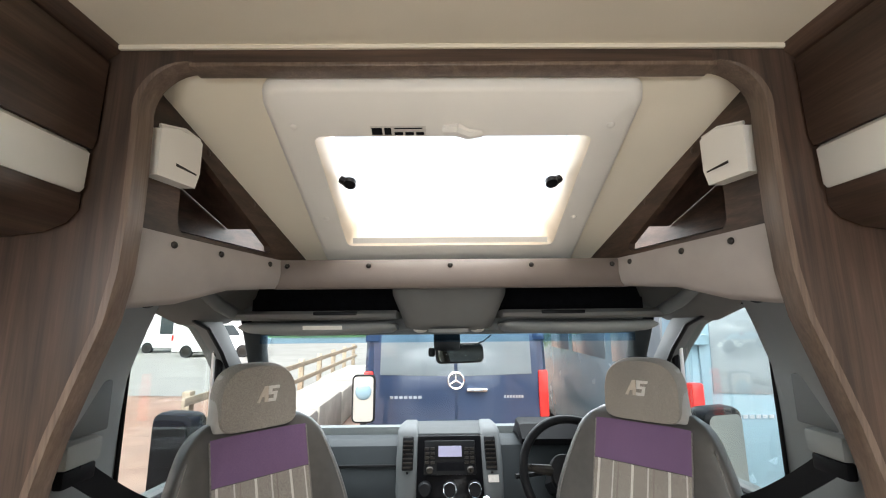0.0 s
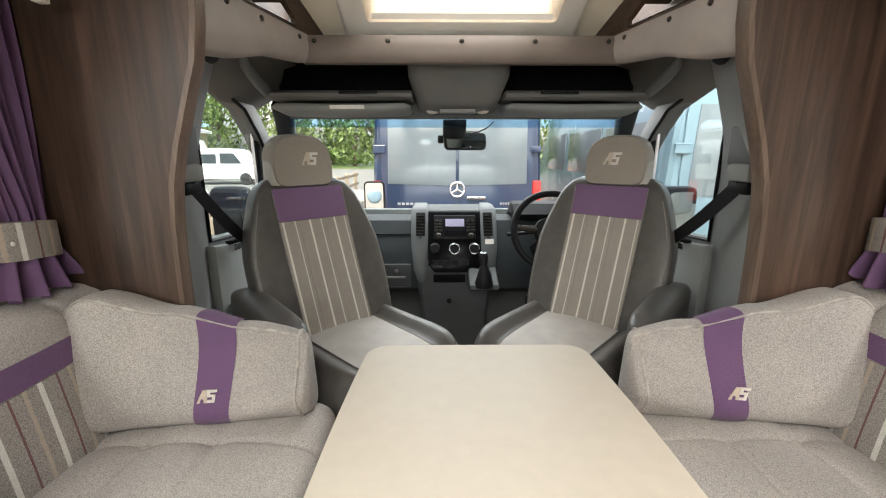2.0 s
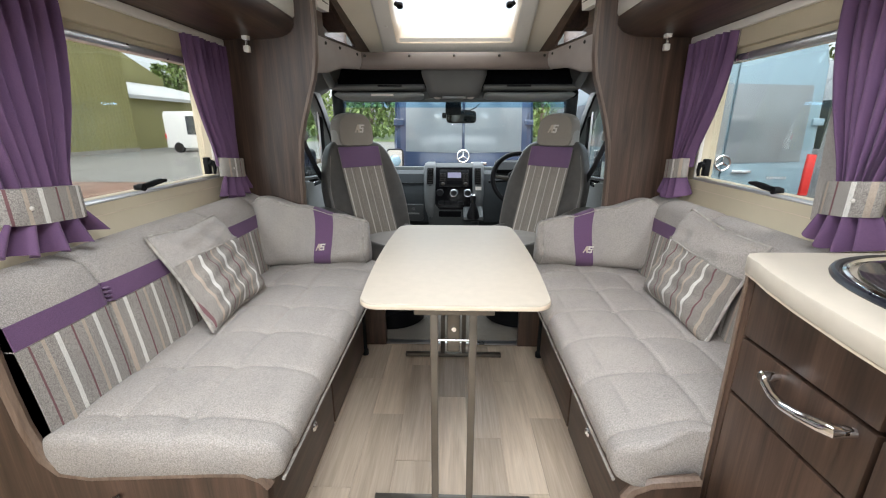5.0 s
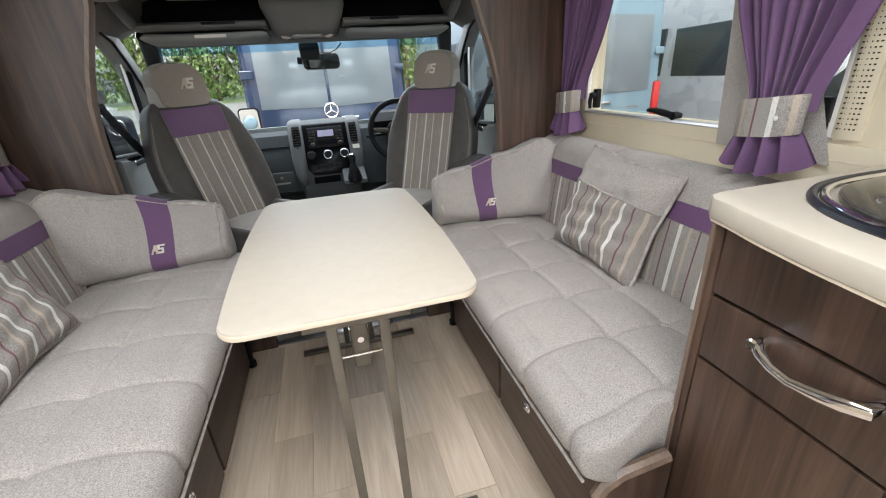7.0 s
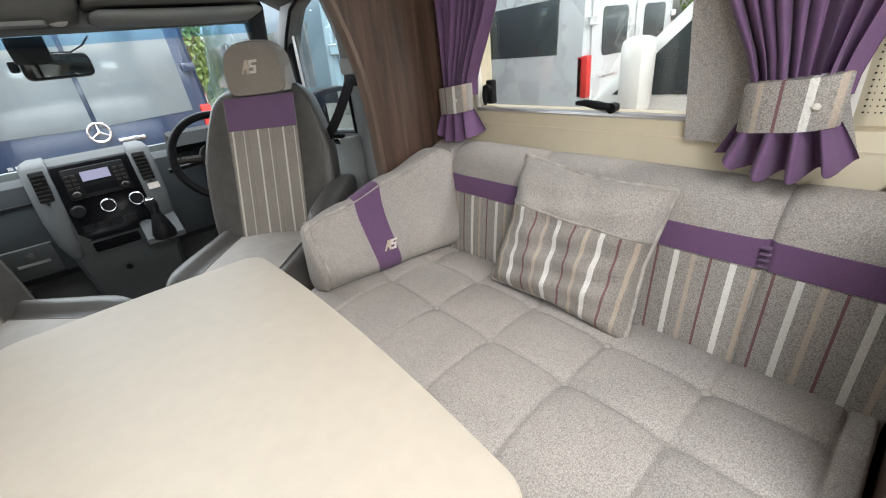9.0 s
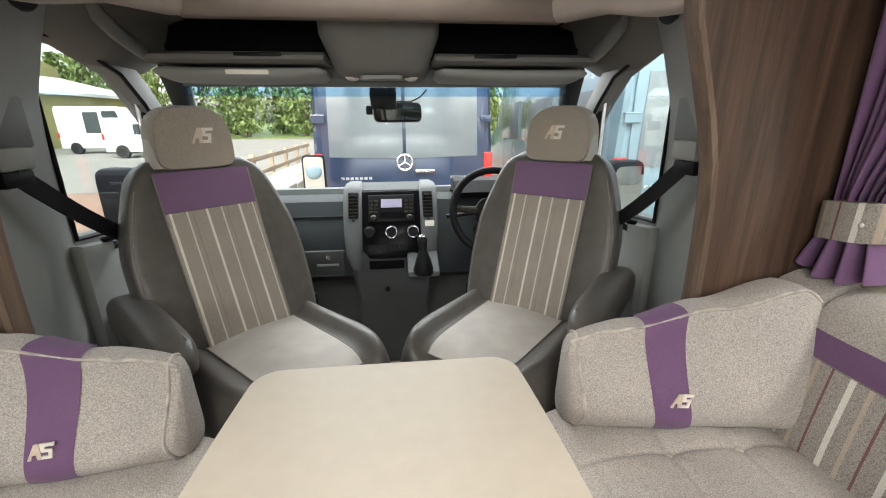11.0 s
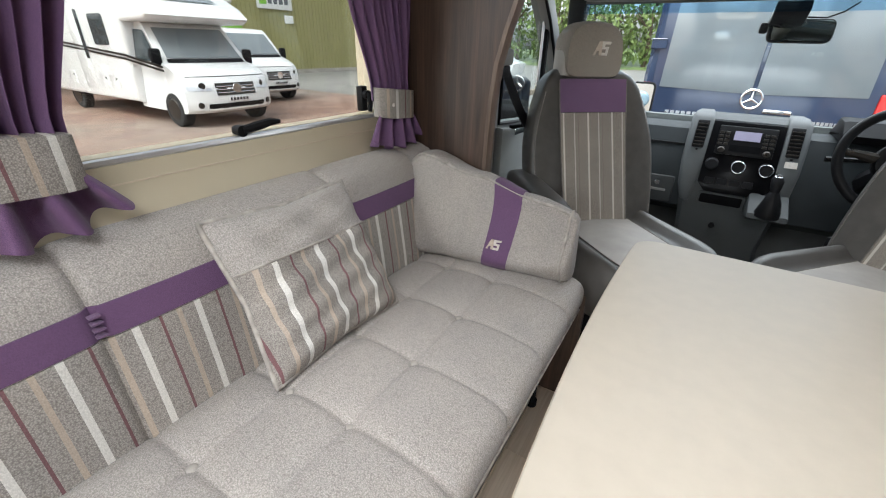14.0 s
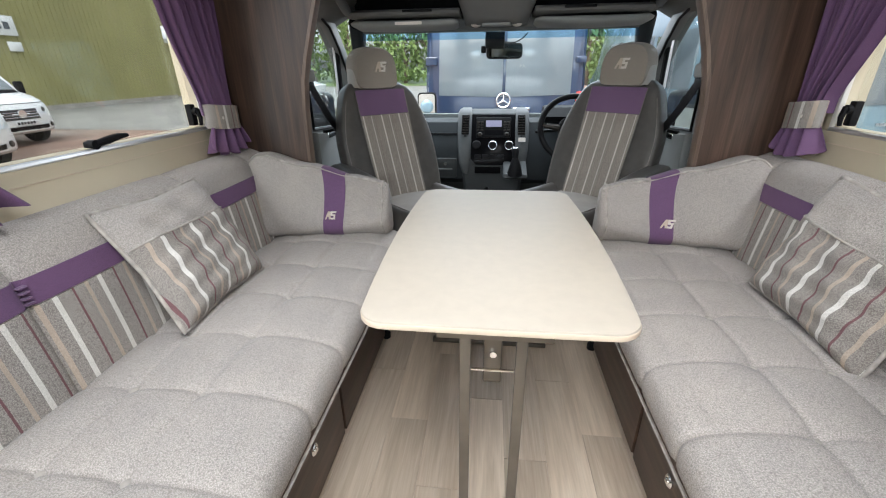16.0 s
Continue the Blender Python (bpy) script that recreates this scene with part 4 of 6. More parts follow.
for x in (-0.365, 0.365):
    for d in (0.12, 0.45):
        part("screw_cap", dome(slope(x, d, 0.035), SN, 0.009, 0.003), WHITE, ht)

for s in (-1, 1):
    # pocket panel: from the arch to the front beam, with a triangular opening
    def wall(y, z, off=0.0):
        x = 0.655 - 0.235 * (y - 0.765) + off
        return (s * x, y, z)
    zt = lambda y: 1.893 - (y - 0.765) * 0.4808 + 0.012
    op = [(0.888, 1.78), (0.886, 1.66), (0.888, 1.59), (0.90, 1.573), (1.05, 1.572), (1.205, 1.571), (1.216, 1.578), (1.212, 1.595), (1.06, 1.69), (0.91, 1.787)]
    ou = [(0.765, zt(0.765)), (0.765, 1.66), (0.765, 1.56), (0.765, 1.53), (1.05, 1.53), (1.41, 1.53), (1.41, 1.56), (1.41, zt(1.41)), (1.06, zt(1.06)), (0.90, zt(0.90))]
    rows = [[wall(y, z, o) for y, z in loop] for loop, o in ((ou, 0.018), (ou, 0.0), (op, 0.0), (op, 0.018), (ou, 0.018))]
    pk = structure("pocket_panel", skin(rows, True), WOOD_Y, "walnut panel with a triangular pocket opening", "panel", 30)
    part("pocket_lining", skin([[wall(0.77, 1.54, 0.2), wall(0.77, 1.95, 0.2)], [wall(1.45, 1.54, 0.16), wall(1.45, 1.95, 0.16)]]), WOOD_Y, pk, smooth=0)
    part("pocket_floor", skin([[wall(0.77, 1.575, 0.0), wall(0.77, 1.575, 0.2)], [wall(1.262, 1.575, 0.0), wall(1.262, 1.575, 0.17)]]), WOOD_Y, pk, smooth=0)
    part("pocket_top", skin([[wall(0.77, 1.90, 0.0), wall(0.77, 1.90, 0.2)], [wall(1.262, 1.66, 0.0), wall(1.262, 1.66, 0.17)]]), WOOD_Y, pk, smooth=0)
    for y in (0.955, 1.13):
        part("screw_cap", dome(wall(y, zt(y) - 0.026, -0.001), (-s, 0, 0), 0.008, 0.002), WOOD_X, pk)
    lt = thing("reading_light", "cream folded metal reading light on the pocket panel", "reading light", wall(0.86, 1.71), group="reading lights")
    cl = [(0.79, 1.775), (0.83, 1.79), (0.885, 1.792), (0.895, 1.785), (0.895, 1.71), (0.885, 1.672), (0.79, 1.672)]
    rows = [[wall(y, z, o) for y, z in cl] for o in (0.0, -0.03, -0.034)]
    part("cover", skin(rows, True, True), WHITE, lt)
    part("slot", skin([[wall(0.83, 1.712, -0.035), wall(0.885, 1.706, -0.035)], [wall(0.83, 1.705, -0.035), wall(0.885, 1.702, -0.035)]]), GUNMETAL, lt, smooth=0)
    part("lip", tube([wall(0.80, 1.785, -0.02), wall(0.85, 1.797, -0.03), wall(0.89, 1.79, -0.03)], 0.005, 6), WHITE, lt)
    # padded side trim with studs
    tr = thing("padded_trim", "mushroom vinyl padded trim fixed with dark studs", "trim panel", wall(1.0, 1.43), group="padded trims")
    top = [(0.775, 1.56), (0.90, 1.558), (1.05, 1.557), (1.25, 1.556)]
    low = [(0.775, 1.395), (0.90, 1.41), (1.05, 1.45), (1.25, 1.468)]
    rows = []
    for (ya, za), (yb, zb) in zip(top, low):
        rows.append([wall(ya, za, 0.02), wall(ya, za, -0.016), wall(ya, (za + zb) / 2, -0.022), wall(yb, zb + 0.015, -0.014), wall(yb, zb, 0.0), wall(yb, zb, 0.03)])
    part("pad", skin(rows, True, True), PADDED, tr, smooth=70)
    for y in (0.865, 1.0, 1.19):
        part("stud", dome(wall(y, 1.537, -0.018), (-s, -0.2, 0), 0.0085, 0.007), GUNMETAL, tr)
bmf = thing("padded_beam", "mushroom vinyl padded beam with a row of dark studs", "trim panel", (0, 1.25, 1.468))
part("pad", prism([(1.25, 1.468), (1.243, 1.475), (1.238, 1.51), (1.243, 1.55), (1.25, 1.557), (1.285, 1.557), (1.285, 1.468)], "x", -0.552, 0.562, 0.003), BEAM_SHADED, bmf)
for x in (-0.505, -0.253, 0.0, 0.253, 0.505):
    part("stud", dome((x, 1.2415, 1.537), (0, -1, 0), 0.0085, 0.007), GUNMETAL, bmf)

# ---- cab shell ----
structure("cab_floor", box(-0.98, 0.98, 0.771, 2.25, -0.06, 0.004), CARPET, "beige carpeted cab floor", "floor")
structure("cab_ceiling", join(box(-0.98, 0.98, 1.27, 1.72, 1.535, 1.56), box(-1.16, -0.69, 0.77, 1.70, 1.90, 1.96), box(0.69, 1.16, 0.77, 1.70, 1.90, 1.96)), CABROOF, "grey cloth cab headlining", "ceiling")
structure("cab_front", join(box(-1.0, 1.0, 2.2, 2.25, -0.06, 0.83), box(-0.98, 0.98, 1.66, 1.72, 1.40, 1.56), box(-1.16, -0.6, 1.48, 1.52, 1.54, 1.96), box(0.6, 1.16, 1.48, 1.52, 1.54, 1.96)), CABGREY, "grey front wall of the cab", "wall")
for s, nm in ((-1, "cab_wall_left"), (1, "cab_wall_right")):
    x0, x1 = sorted((s * 0.915, s * 0.975))
    # door with a window opening
    dn = "door_1" if s < 0 else "door_2"
    outer = [(1.10, 0.05), (2.22, 0.05), (2.22, 0.84), (1.95, 1.08), (1.70, 1.33), (1.55, 1.455), (1.35, 1.475), (1.10, 1.475)]
    inner = [(1.165, 0.855), (1.95, 0.80), (2.0, 0.83), (1.86, 1.02), (1.66, 1.25), (1.55, 1.345), (1.36, 1.405), (1.165, 1.42)]
    d = structure(dn, frame_mesh(outer, inner, "x", s * 0.975, s * 0.905), CABGREY, "closed grey cab door with its window", "door", 30)
    g = part("pane", prism(inner, "x", s * 0.945, s * 0.949), CABGLASS, d, "clear side glass", 0)
    g.visible_shadow = False
    part("quarter_bar", tube([(s * 0.935, 1.675, 0.80), (s * 0.935, 1.665, 1.27)], 0.007, 8), ALU, d, "bright window channel")
    part("quarter_post", tube([(s * 0.93, 1.705, 0.80), (s * 0.93, 1.70, 1.24)], 0.016, 8), BLACK, d, "black window post")
    part("seal", tube([(s * 0.903, y, z) for y, z in inner], 0.008, 6, True), BLACK, d, "black rubber seal")
    part("door_card", prism([(1.12, 0.10), (2.05, 0.10), (2.05, 0.76), (1.50, 0.80), (1.12, 0.845)], "x", s * 0.903, s * 0.86, 0.012), CABGREY2, d)
    part("arm_ledge", prism([(1.15, 0.50), (1.75, 0.50), (1.75, 0.58), (1.5, 0.60), (1.15, 0.62)], "x", s * 0.862, s * 0.80, 0.015), CABGREY, d)
    part("pull", tube([(s * 0.875, 1.22, 0.835), (s * 0.84, 1.25, 0.842), (s * 0.84, 1.38, 0.832), (s * 0.875, 1.42, 0.82)], 0.009), BLACK, d, "black inner door handle")
    part("pull_plate", box(min(s * 0.855, s * 0.875), max(s * 0.855, s * 0.875), 1.24, 1.40, 0.80, 0.83, 0.004), CHROME, d)
    # pillar trim between door and bulkhead
    outl = [(0.775, 0.768), (0.79, 0.80), (0.82, 0.90), (0.885, 1.09), (0.905, 1.155), (0.95, 1.155), (1.0, 0.768)]
    rows = []
    for z in [0.0, 0.5, 0.8, 0.95, 1.05, 1.15, 1.25, 1.35, 1.42, 1.48]:
        k = max(0.0, (z - 1.0) / 0.45) ** 1.6
        rows.append([(s * (x - 0.115 * min(1.1, k) * (1 if x < 0.90 else 0.3)), y, z) for x, y in outl])
    p = structure("pillar_trim", skin(rows, True, True), CABGREY2, "light grey moulded pillar trim", "pillar", 50)
    part("recess", box(min(s * 0.795, s * 0.83), max(s * 0.795, s * 0.83), 0.86, 0.98, 1.13, 1.24, 0.006), CABGREY, p)
    part("cap", disc((s * 0.70, 0.93, 1.425), (-s, -0.4, -0.6), 0.024, 0.02, 14, 0.006), DASH, p, "dark round fixing cap")
    # roof side lining and grab handle
    rows = [[(s * 0.66, y, 1.535), (s * 0.74, y, 1.51), (s * (0.84 - 0.02 * i), y, 1.455), (s * 0.92, y, 1.42 if i < 3 else 1.36), (s * 0.99, y, 1.42), (s * 0.99, y, 1.56), (s * 0.66, y, 1.56)] for i, y in enumerate((0.8, 1.0, 1.2, 1.4, 1.58, 1.72))]
    structure("cab_side_lining", skin(rows, True, True), CABROOF, "grey moulded headlining over the door", "ceiling", 60)
    gb = thing("grab_rail", "grey moulded grab handle beside the overhead shelf", "grab handle", (s * 0.72, 1.25, 1.42), group="grab handles")
    part("grip", tube([(s * 0.735, 1.20, 1.485), (s * 0.735, 1.22, 1.455), (s * 0.74, 1.30, 1.425), (s * 0.755, 1.42, 1.402), (s * 0.77, 1.50, 1.392)], [0.014, 0.02, 0.022, 0.022, 0.018], 10), CABGREY, gb)
    # windscreen pillar
    structure("windscreen_pillar", tube([(s * 0.77, 1.64, 1.37), (s * 0.815, 1.78, 1.25), (s * 0.875, 2.0, 1.045), (s * 0.93, 2.2, 0.85)], [0.05, 0.042, 0.042, 0.05], 12), DASH, "dark grey windscreen pillar", "pillar")
    # belt
    bl = thing("seat_belt", "black seat belt drawn from a grey upper anchor", "seat belt", (s * 0.785, 0.86, 1.09), group="seat belts")
    part("anchor", box(min(s * 0.755, s * 0.79), max(s * 0.755, s * 0.79), 0.83, 0.92, 1.085, 1.135, 0.01), CABGREY2, bl, "grey height adjuster")
    part("slot", box(min(s * 0.762, s * 0.785), max(s * 0.762, s * 0.785), 0.835, 0.915, 1.05, 1.085, 0.006), BLACK, bl)
    a, b = Vector((s * 0.765, 0.87, 1.075)), Vector((s * 0.80, 1.27, 0.82))
    side = Vector((0, 0.35, 0.75)).normalized() * 0.024
    rows = [[a + (b - a) * f - side + Vector((0, 0, -0.015 * math.sin(3.14 * f))), a + (b - a) * f + side + Vector((0, 0, -0.015 * math.sin(3.14 * f)))] for f in [i / 8 for i in range(9)]]
    strap = skin(rows)
    bmesh.ops.solidify(strap, geom=strap.faces[:], thickness=0.003)
    part("webbing", strap, BLACK, bl, "black webbing")
    # door mirror outside
    mr = thing("door_mirror", "black door mirror with a rounded housing", "door mirror", (s * 1.13, 1.75, 0.64), group="door mirrors")
    part("housing", place(prism(round_rect(0.20, 0.36, 0.04, 5), "y", 0.0, 0.09, 0.02), Matrix.Translation((s * 1.13, 1.745, 0.82)) @ Euler((0, 0, radians(s * 14))).to_matrix().to_4x4()), BLACK, mr)
    # left face is plain gloss black in place of a dark reflection
    part("glass", place(prism(round_rect(0.165, 0.31, 0.03, 5), "y", -0.006, 0.002), Matrix.Translation((s * 1.13, 1.745, 0.82)) @ Euler((0, 0, radians(s * 14))).to_matrix().to_4x4()), MIRROR if s > 0 else GLOSSBLACK, mr, "mirror glass")
    part("arm", tube([(s * 0.98, 1.80, 0.70), (s * 1.06, 1.79, 0.72)], 0.03), BLACK, mr)

# overhead shelf, sun visors and centre console
for s in (-1, 1):
    sh = thing("overhead_shelf", "grey moulded shelf lip in front of a dark overhead recess", "shelf", (s * 0.47, 1.5, 1.42), group="overhead shelves")
    x0, x1 = sorted((s * 0.185, s * 0.765))
    part("lip", prism([(1.42, 1.380), (1.415, 1.392), (1.43, 1.404), (1.47, 1.404), (1.64, 1.395), (1.64, 1.375), (1.45, 1.372)], "x", x0, x1, 0.004), CABROOF, sh)
    # near-black sheets paint the shade at the back and top of the recess
    part("recess", join(box(x0, x1, 1.60, 1.655, 1.39, 1.535), box(x0, x1, 1.29, 1.63, 1.528, 1.534)), RECESS_SHADE, sh, "near-black sheets that carry the recess's shade")
    part("bin_edge", box(min(s * 0.32, s * 0.47), max(s * 0.32, s * 0.47), 1.408, 1.43, 1.388, 1.400, 0.003), BLACK, sh)
    vs = thing("sun_visor", "folded pale grey sun visor under the shelf", "sun visor", (s * 0.47, 1.52, 1.37), group="sun visors")
    rows = []
    for i in range(25):
        f = i / 24
        e = math.sqrt(max(0.04, 1 - (2 * f - 1) ** 8))
        sag = 0.010 * math.sin(math.pi * f)
        rows.append([(s * (0.195 + 0.565 * f), y, z) for y, z in rounded([(1.462, 1.348 - sag - 0.004), (1.466, 1.368 - sag * 0.3), (1.62, 1.36), (1.662, 1.345), (1.655, 1.325 - sag * 0.3), (1.60, 1.322 - sag), (1.50, 1.330 - sag * 1.4)], 2)] if e > 0.5 else [(s * (0.195 + 0.565 * f), 1.56 + (y - 1.56) * 0.8, 1.346 + (z - 1.346) * 0.5) for y, z in rounded([(1.462, 1.344), (1.466, 1.368), (1.62, 1.36), (1.662, 1.345), (1.655, 1.325), (1.60, 1.322), (1.50, 1.33)], 2)])
    part("pad", skin(rows, True, True), CABGREY2, vs, smooth=60)
    if s < 0:
        part("label", skin([[(-0.52, 1.458, 1.352), (-0.38, 1.458, 1.352)], [(-0.52, 1.463, 1.338), (-0.38, 1.463, 1.338)]]), WHITE, vs, "pale printed label", 0)
oc = thing("overhead_console", "grey overhead console with two dome lamps", "overhead console", (0.0, 1.5, 1.37))
rows = []
for x, k in ((-0.20, 0.0), (-0.175, 0.5), (-0.15, 0.9), (-0.12, 1.0), (0.12, 1.0), (0.15, 0.9), (0.175, 0.5), (0.20, 0.0)):
    rows.append([(x * (1 if z > 1.45 else 0.82), y, z) for y, z in ((1.36 + 0.05 * (1 - k), 1.535), (1.40 + 0.04 * (1 - k), 1.46), (1.43, 1.395 - 0.03 * k), (1.50, 1.362 - 0.03 * k), (1.60, 1.342 - 0.012 * k), (1.665, 1.338), (1.665, 1.535))])
part("body", skin(rows, True, True), CABROOF, oc, smooth=60)
part("switch_panel", prism(round_rect(0.15, 0.07, 0.02, 4, 0.0, 1.50), "z", 1.325, 1.338), CABGREY2, oc)
for x in (-0.105, 0.105):
    part("lamp_lens", dome((x, 1.52, 1.335), (0, -0.2, -1), 0.026, 0.012), LOGO, oc, "clear lamp lens")
ms = thing("rear_view_mirror", "black rear view mirror with a sensor box behind it", "mirror", (0.05, 1.85, 1.25))
mt = Matrix.Translation((0.055, 1.858, 1.222)) @ Euler((radians(-6), 0, radians(16))).to_matrix().to_4x4()
part("housing", place(prism(round_rect(0.222, 0.088, 0.025, 5), "y", -0.012, 0.018, 0.008), mt), BLACK, ms)
part("glass", place(prism(round_rect(0.207, 0.074, 0.02, 5), "y", -0.0155, -0.0125), mt), MIRROR, ms, "mirror glass")
part("sensor_box", prism([(1.71, 1.315), (1.70, 1.285), (1.77, 1.247), (1.835, 1.235), (1.835, 1.262)], "x", -0.06, 0.05, 0.006), BLACK, ms, "black sensor housing")
part("bracket", tube([(-0.02, 1.80, 1.25), (0.0, 1.86, 1.235)], 0.012), BLACK, ms)
dc = thing("dash_camera", "small black dash camera with its lead", "dash camera", (-0.06, 1.83, 1.24))
part("body", box(-0.085, -0.055, 1.81, 1.84, 1.21, 1.25, 0.008), BLACK, dc)
part("lead", tube([(0.05, 1.78, 1.265), (0.11, 1.77, 1.262), (0.15, 1.74, 1.28), (0.175, 1.70, 1.305)], 0.003, 6), BLACK, dc)
# windscreen
ws = tagged(new("window_3"), "wide cab windscreen with a blue shade band", "windscreen", "", "structure")
ws.matrix_basis = pose(0, 1.9, 1.1)
g = part("pane", skin([[(x * 0.93, 1.665 - 0.02 * abs(x), 1.33) for x in (-0.8, -0.4, 0, 0.4, 0.8)], [(x * 1.0, 1.72 - 0.02 * abs(x), 1.28) for x in (-0.8, -0.4, 0, 0.4, 0.8)], [(x * 1.2, 2.21 - 0.03 * abs(x), 0.78) for x in (-0.8, -0.4, 0, 0.4, 0.8)]]), CABGLASS, ws, "clear laminated glass", 180)
g.visible_shadow = False
g2 = part("shade_band", skin([[(x * 0.93, 1.655 - 0.02 * abs(x), 1.325) for x in (-0.8, -0.4, 0, 0.4, 0.8)], [(x * 0.957, 1.704 - 0.02 * abs(x), 1.279) for x in (-0.8, -0.4, 0, 0.4, 0.8)]]), SHADE, ws, "blue tinted band", 180)
g2.visible_shadow = False
part("header_rail", prism([(1.64, 1.40), (1.63, 1.328), (1.655, 1.312), (1.68, 1.317), (1.69, 1.40)], "x", -0.78, 0.78), CABGREY, ws)

# ---- dashboard ----
ds = thing("dashboard", "blue-grey dashboard with a centre stack, vents and radio", "dashboard", (0, 1.9, 0.0))
prof = [(2.21, 0.40), (1.92, 0.40), (1.865, 0.44), (1.85, 0.60), (1.845, 0.70), (1.86, 0.845), (1.89, 0.865), (2.0, 0.868), (2.21, 0.845)]
part("body", prism(prof, "x", -0.90, 0.90, 0.006), DASH, ds)
part("trim_line", box(-0.88, -0.25, 1.840, 1.85, 0.755, 0.765, 0.002), BLACK, ds)
gbx = part("glovebox", box(-0.80, -0.26, 1.835, 1.86, 0.45, 0.60, 0.01), CONSOLE, ds)
part("latch", box(-0.39, -0.29, 1.828, 1.84, 0.515, 0.53, 0.003), CABGREY2, gbx)
part("lock", disc((-0.335, 1.833, 0.565), (0, -1, 0), 0.012, 0.008, 12, 0.002), CHROME, gbx)
part("binnacle", prism([(2.1, 0.86), (1.80, 0.86), (1.76, 0.90), (1.79, 0.965), (1.88, 0.975), (2.1, 0.88)], "x", 0.30, 0.66, 0.02), BLACK, ds)
rows = []
for z, xa, xb, y in ((0.94, -0.235, 0.185, 1.83), (0.92, -0.25, 0.20, 1.80), (0.75, -0.255, 0.205, 1.785), (0.60, -0.24, 0.195, 1.79), (0.50, -0.225, 0.18, 1.80), (0.30, -0.20, 0.155, 1.80), (0.12, -0.225, 0.17, 1.765), (0.0, -0.23, 0.175, 1.76)):
    rows.append([(xa, 2.0, z), (xa, y + 0.03, z), (xa + 0.02, y, z), (xb - 0.02, y, z), (xb, y + 0.03, z), (xb, 2.0, z)])
st = part("centre_console", skin(rows, True, True), CONSOLE, ds, "dark grey centre stack", 35)
for xo, xi, sg in ((-0.262, -0.166, 1), (0.212, 0.119, -1)):
    rows = []
    for z, y, o in ((0.955, 1.87, 0.03), (0.95, 1.80, 0.012), (0.925, 1.777, 0.0), (0.80, 1.768, 0.0), (0.68, 1.772, 0.004), (0.58, 1.782, 0.016), (0.51, 1.79, 0.034), (0.49, 1.80, 0.05)):
        a, b = xo + sg * o, xi - sg * o * 0.4
        rows.append([(a, y + 0.06, z), (a + sg * 0.004, y + 0.012, z), (a + sg * 0.018, y, z), (b - sg * 0.01, y - 0.004, z), (b, y + 0.004, z), (b, y + 0.06, z)])
    part("vent_shield", skin(rows, True, True), SHIELD, ds, "grey moulded vent surround", 50)
bp = part("black_panel", prism([(-0.165, 0.915), (0.118, 0.915), (0.118, 0.61), (0.08, 0.572), (-0.13, 0.572), (-0.165, 0.61)], "y", 1.774, 1.80, 0.003), GLOSSBLACK, ds, "gloss black fascia")
rd = part("radio", box(-0.135, 0.09, 1.764, 1.776, 0.745, 0.895, 0.004), BLACK, ds, "black radio unit")
part("display", box(-0.072, 0.03, 1.761, 1.7645, 0.825, 0.872), SCREEN, rd, "pale lilac display", 0)
part("disc_slot", box(-0.08, 0.04, 1.7615, 1.7645, 0.765, 0.80), RECESS_SHADE, rd, smooth=0)
for x in (-0.122, -0.098, 0.052, 0.076):
    for z in (0.80, 0.82, 0.84, 0.86):
        part("button", box(x - 0.009, x + 0.009, 1.7605, 1.765, z - 0.006, z + 0.006, 0.001), GUNMETAL, rd, smooth=0)
for x, z in ((-0.11, 0.77), (0.066, 0.77)):
    part("knob", disc((x, 1.757, z), (0, -1, 0), 0.015, 0.014, 16, 0.003), GUNMETAL, rd)
for x, z in ((-0.13, 0.695), (-0.025, 0.695), (0.08, 0.695)):
    kb = part("heater_knob", disc((x, 1.762, z), (0, -1, 0), 0.027, 0.028, 24, 0.005), BLACK, ds)
    if x > -0.1:
        part("knob_ring", tube([(x + 0.026 * math.cos(a), 1.748, z + 0.026 * math.sin(a)) for a in [i * math.pi / 12 for i in range(24)]], 0.0022, 6, True), CHROME, kb, "bright ring")
for x in (-0.12, -0.07, -0.02, 0.03):
    part("switch", box(x - 0.02, x + 0.02, 1.769, 1.776, 0.61, 0.635, 0.002), BLACK, ds)
for x0 in (-0.232, 0.133):
    vt = part("air_vent", box(x0, x0 + 0.05, 1.760, 1.80, 0.765, 0.915, 0.006), BLACK, ds, "black air vent")
    for i in range(7):
        part("slat", box(x0 + 0.004, x0 + 0.046, 1.755, 1.764, 0.778 + i * 0.019, 0.784 + i * 0.019), GUNMETAL, vt, smooth=0)
    part("thumb_wheel", box(x0 + 0.02, x0 + 0.03, 1.758, 1.768, 0.752, 0.762, 0.002), BLACK, vt)
part("label", box(0.14, 0.185, 1.763, 1.775, 0.715, 0.745), LOGO, ds, "pale sticker", 0)
# flat near-black block paints the shaded inside of the cubby
part("cubby", box(-0.14, 0.033, 1.787, 1.80, 0.50, 0.56, 0.004), RECESS_SHADE, ds, "near-black block for the cubby's shaded opening")
part("cubby_rim", frame_mesh(round_rect(0.187, 0.072, 0.01, 3, -0.053, 0.53), round_rect(0.17, 0.056, 0.008, 3, -0.053, 0.53), "y", 1.80, 1.783), CONSOLE, ds)
part("ashtray_lock", disc((-0.055, 1.795, 0.39), (0, -1, 0), 0.013, 0.014, 14, 0.003), BLACK, ds)
gt = part("gear_mount", prism([(1.80, 0.48), (1.68, 0.49), (1.635, 0.515), (1.645, 0.54), (1.80, 0.60)], "x", 0.045, 0.195, 0.012), CONSOLE, ds, "grey gear lever mount")
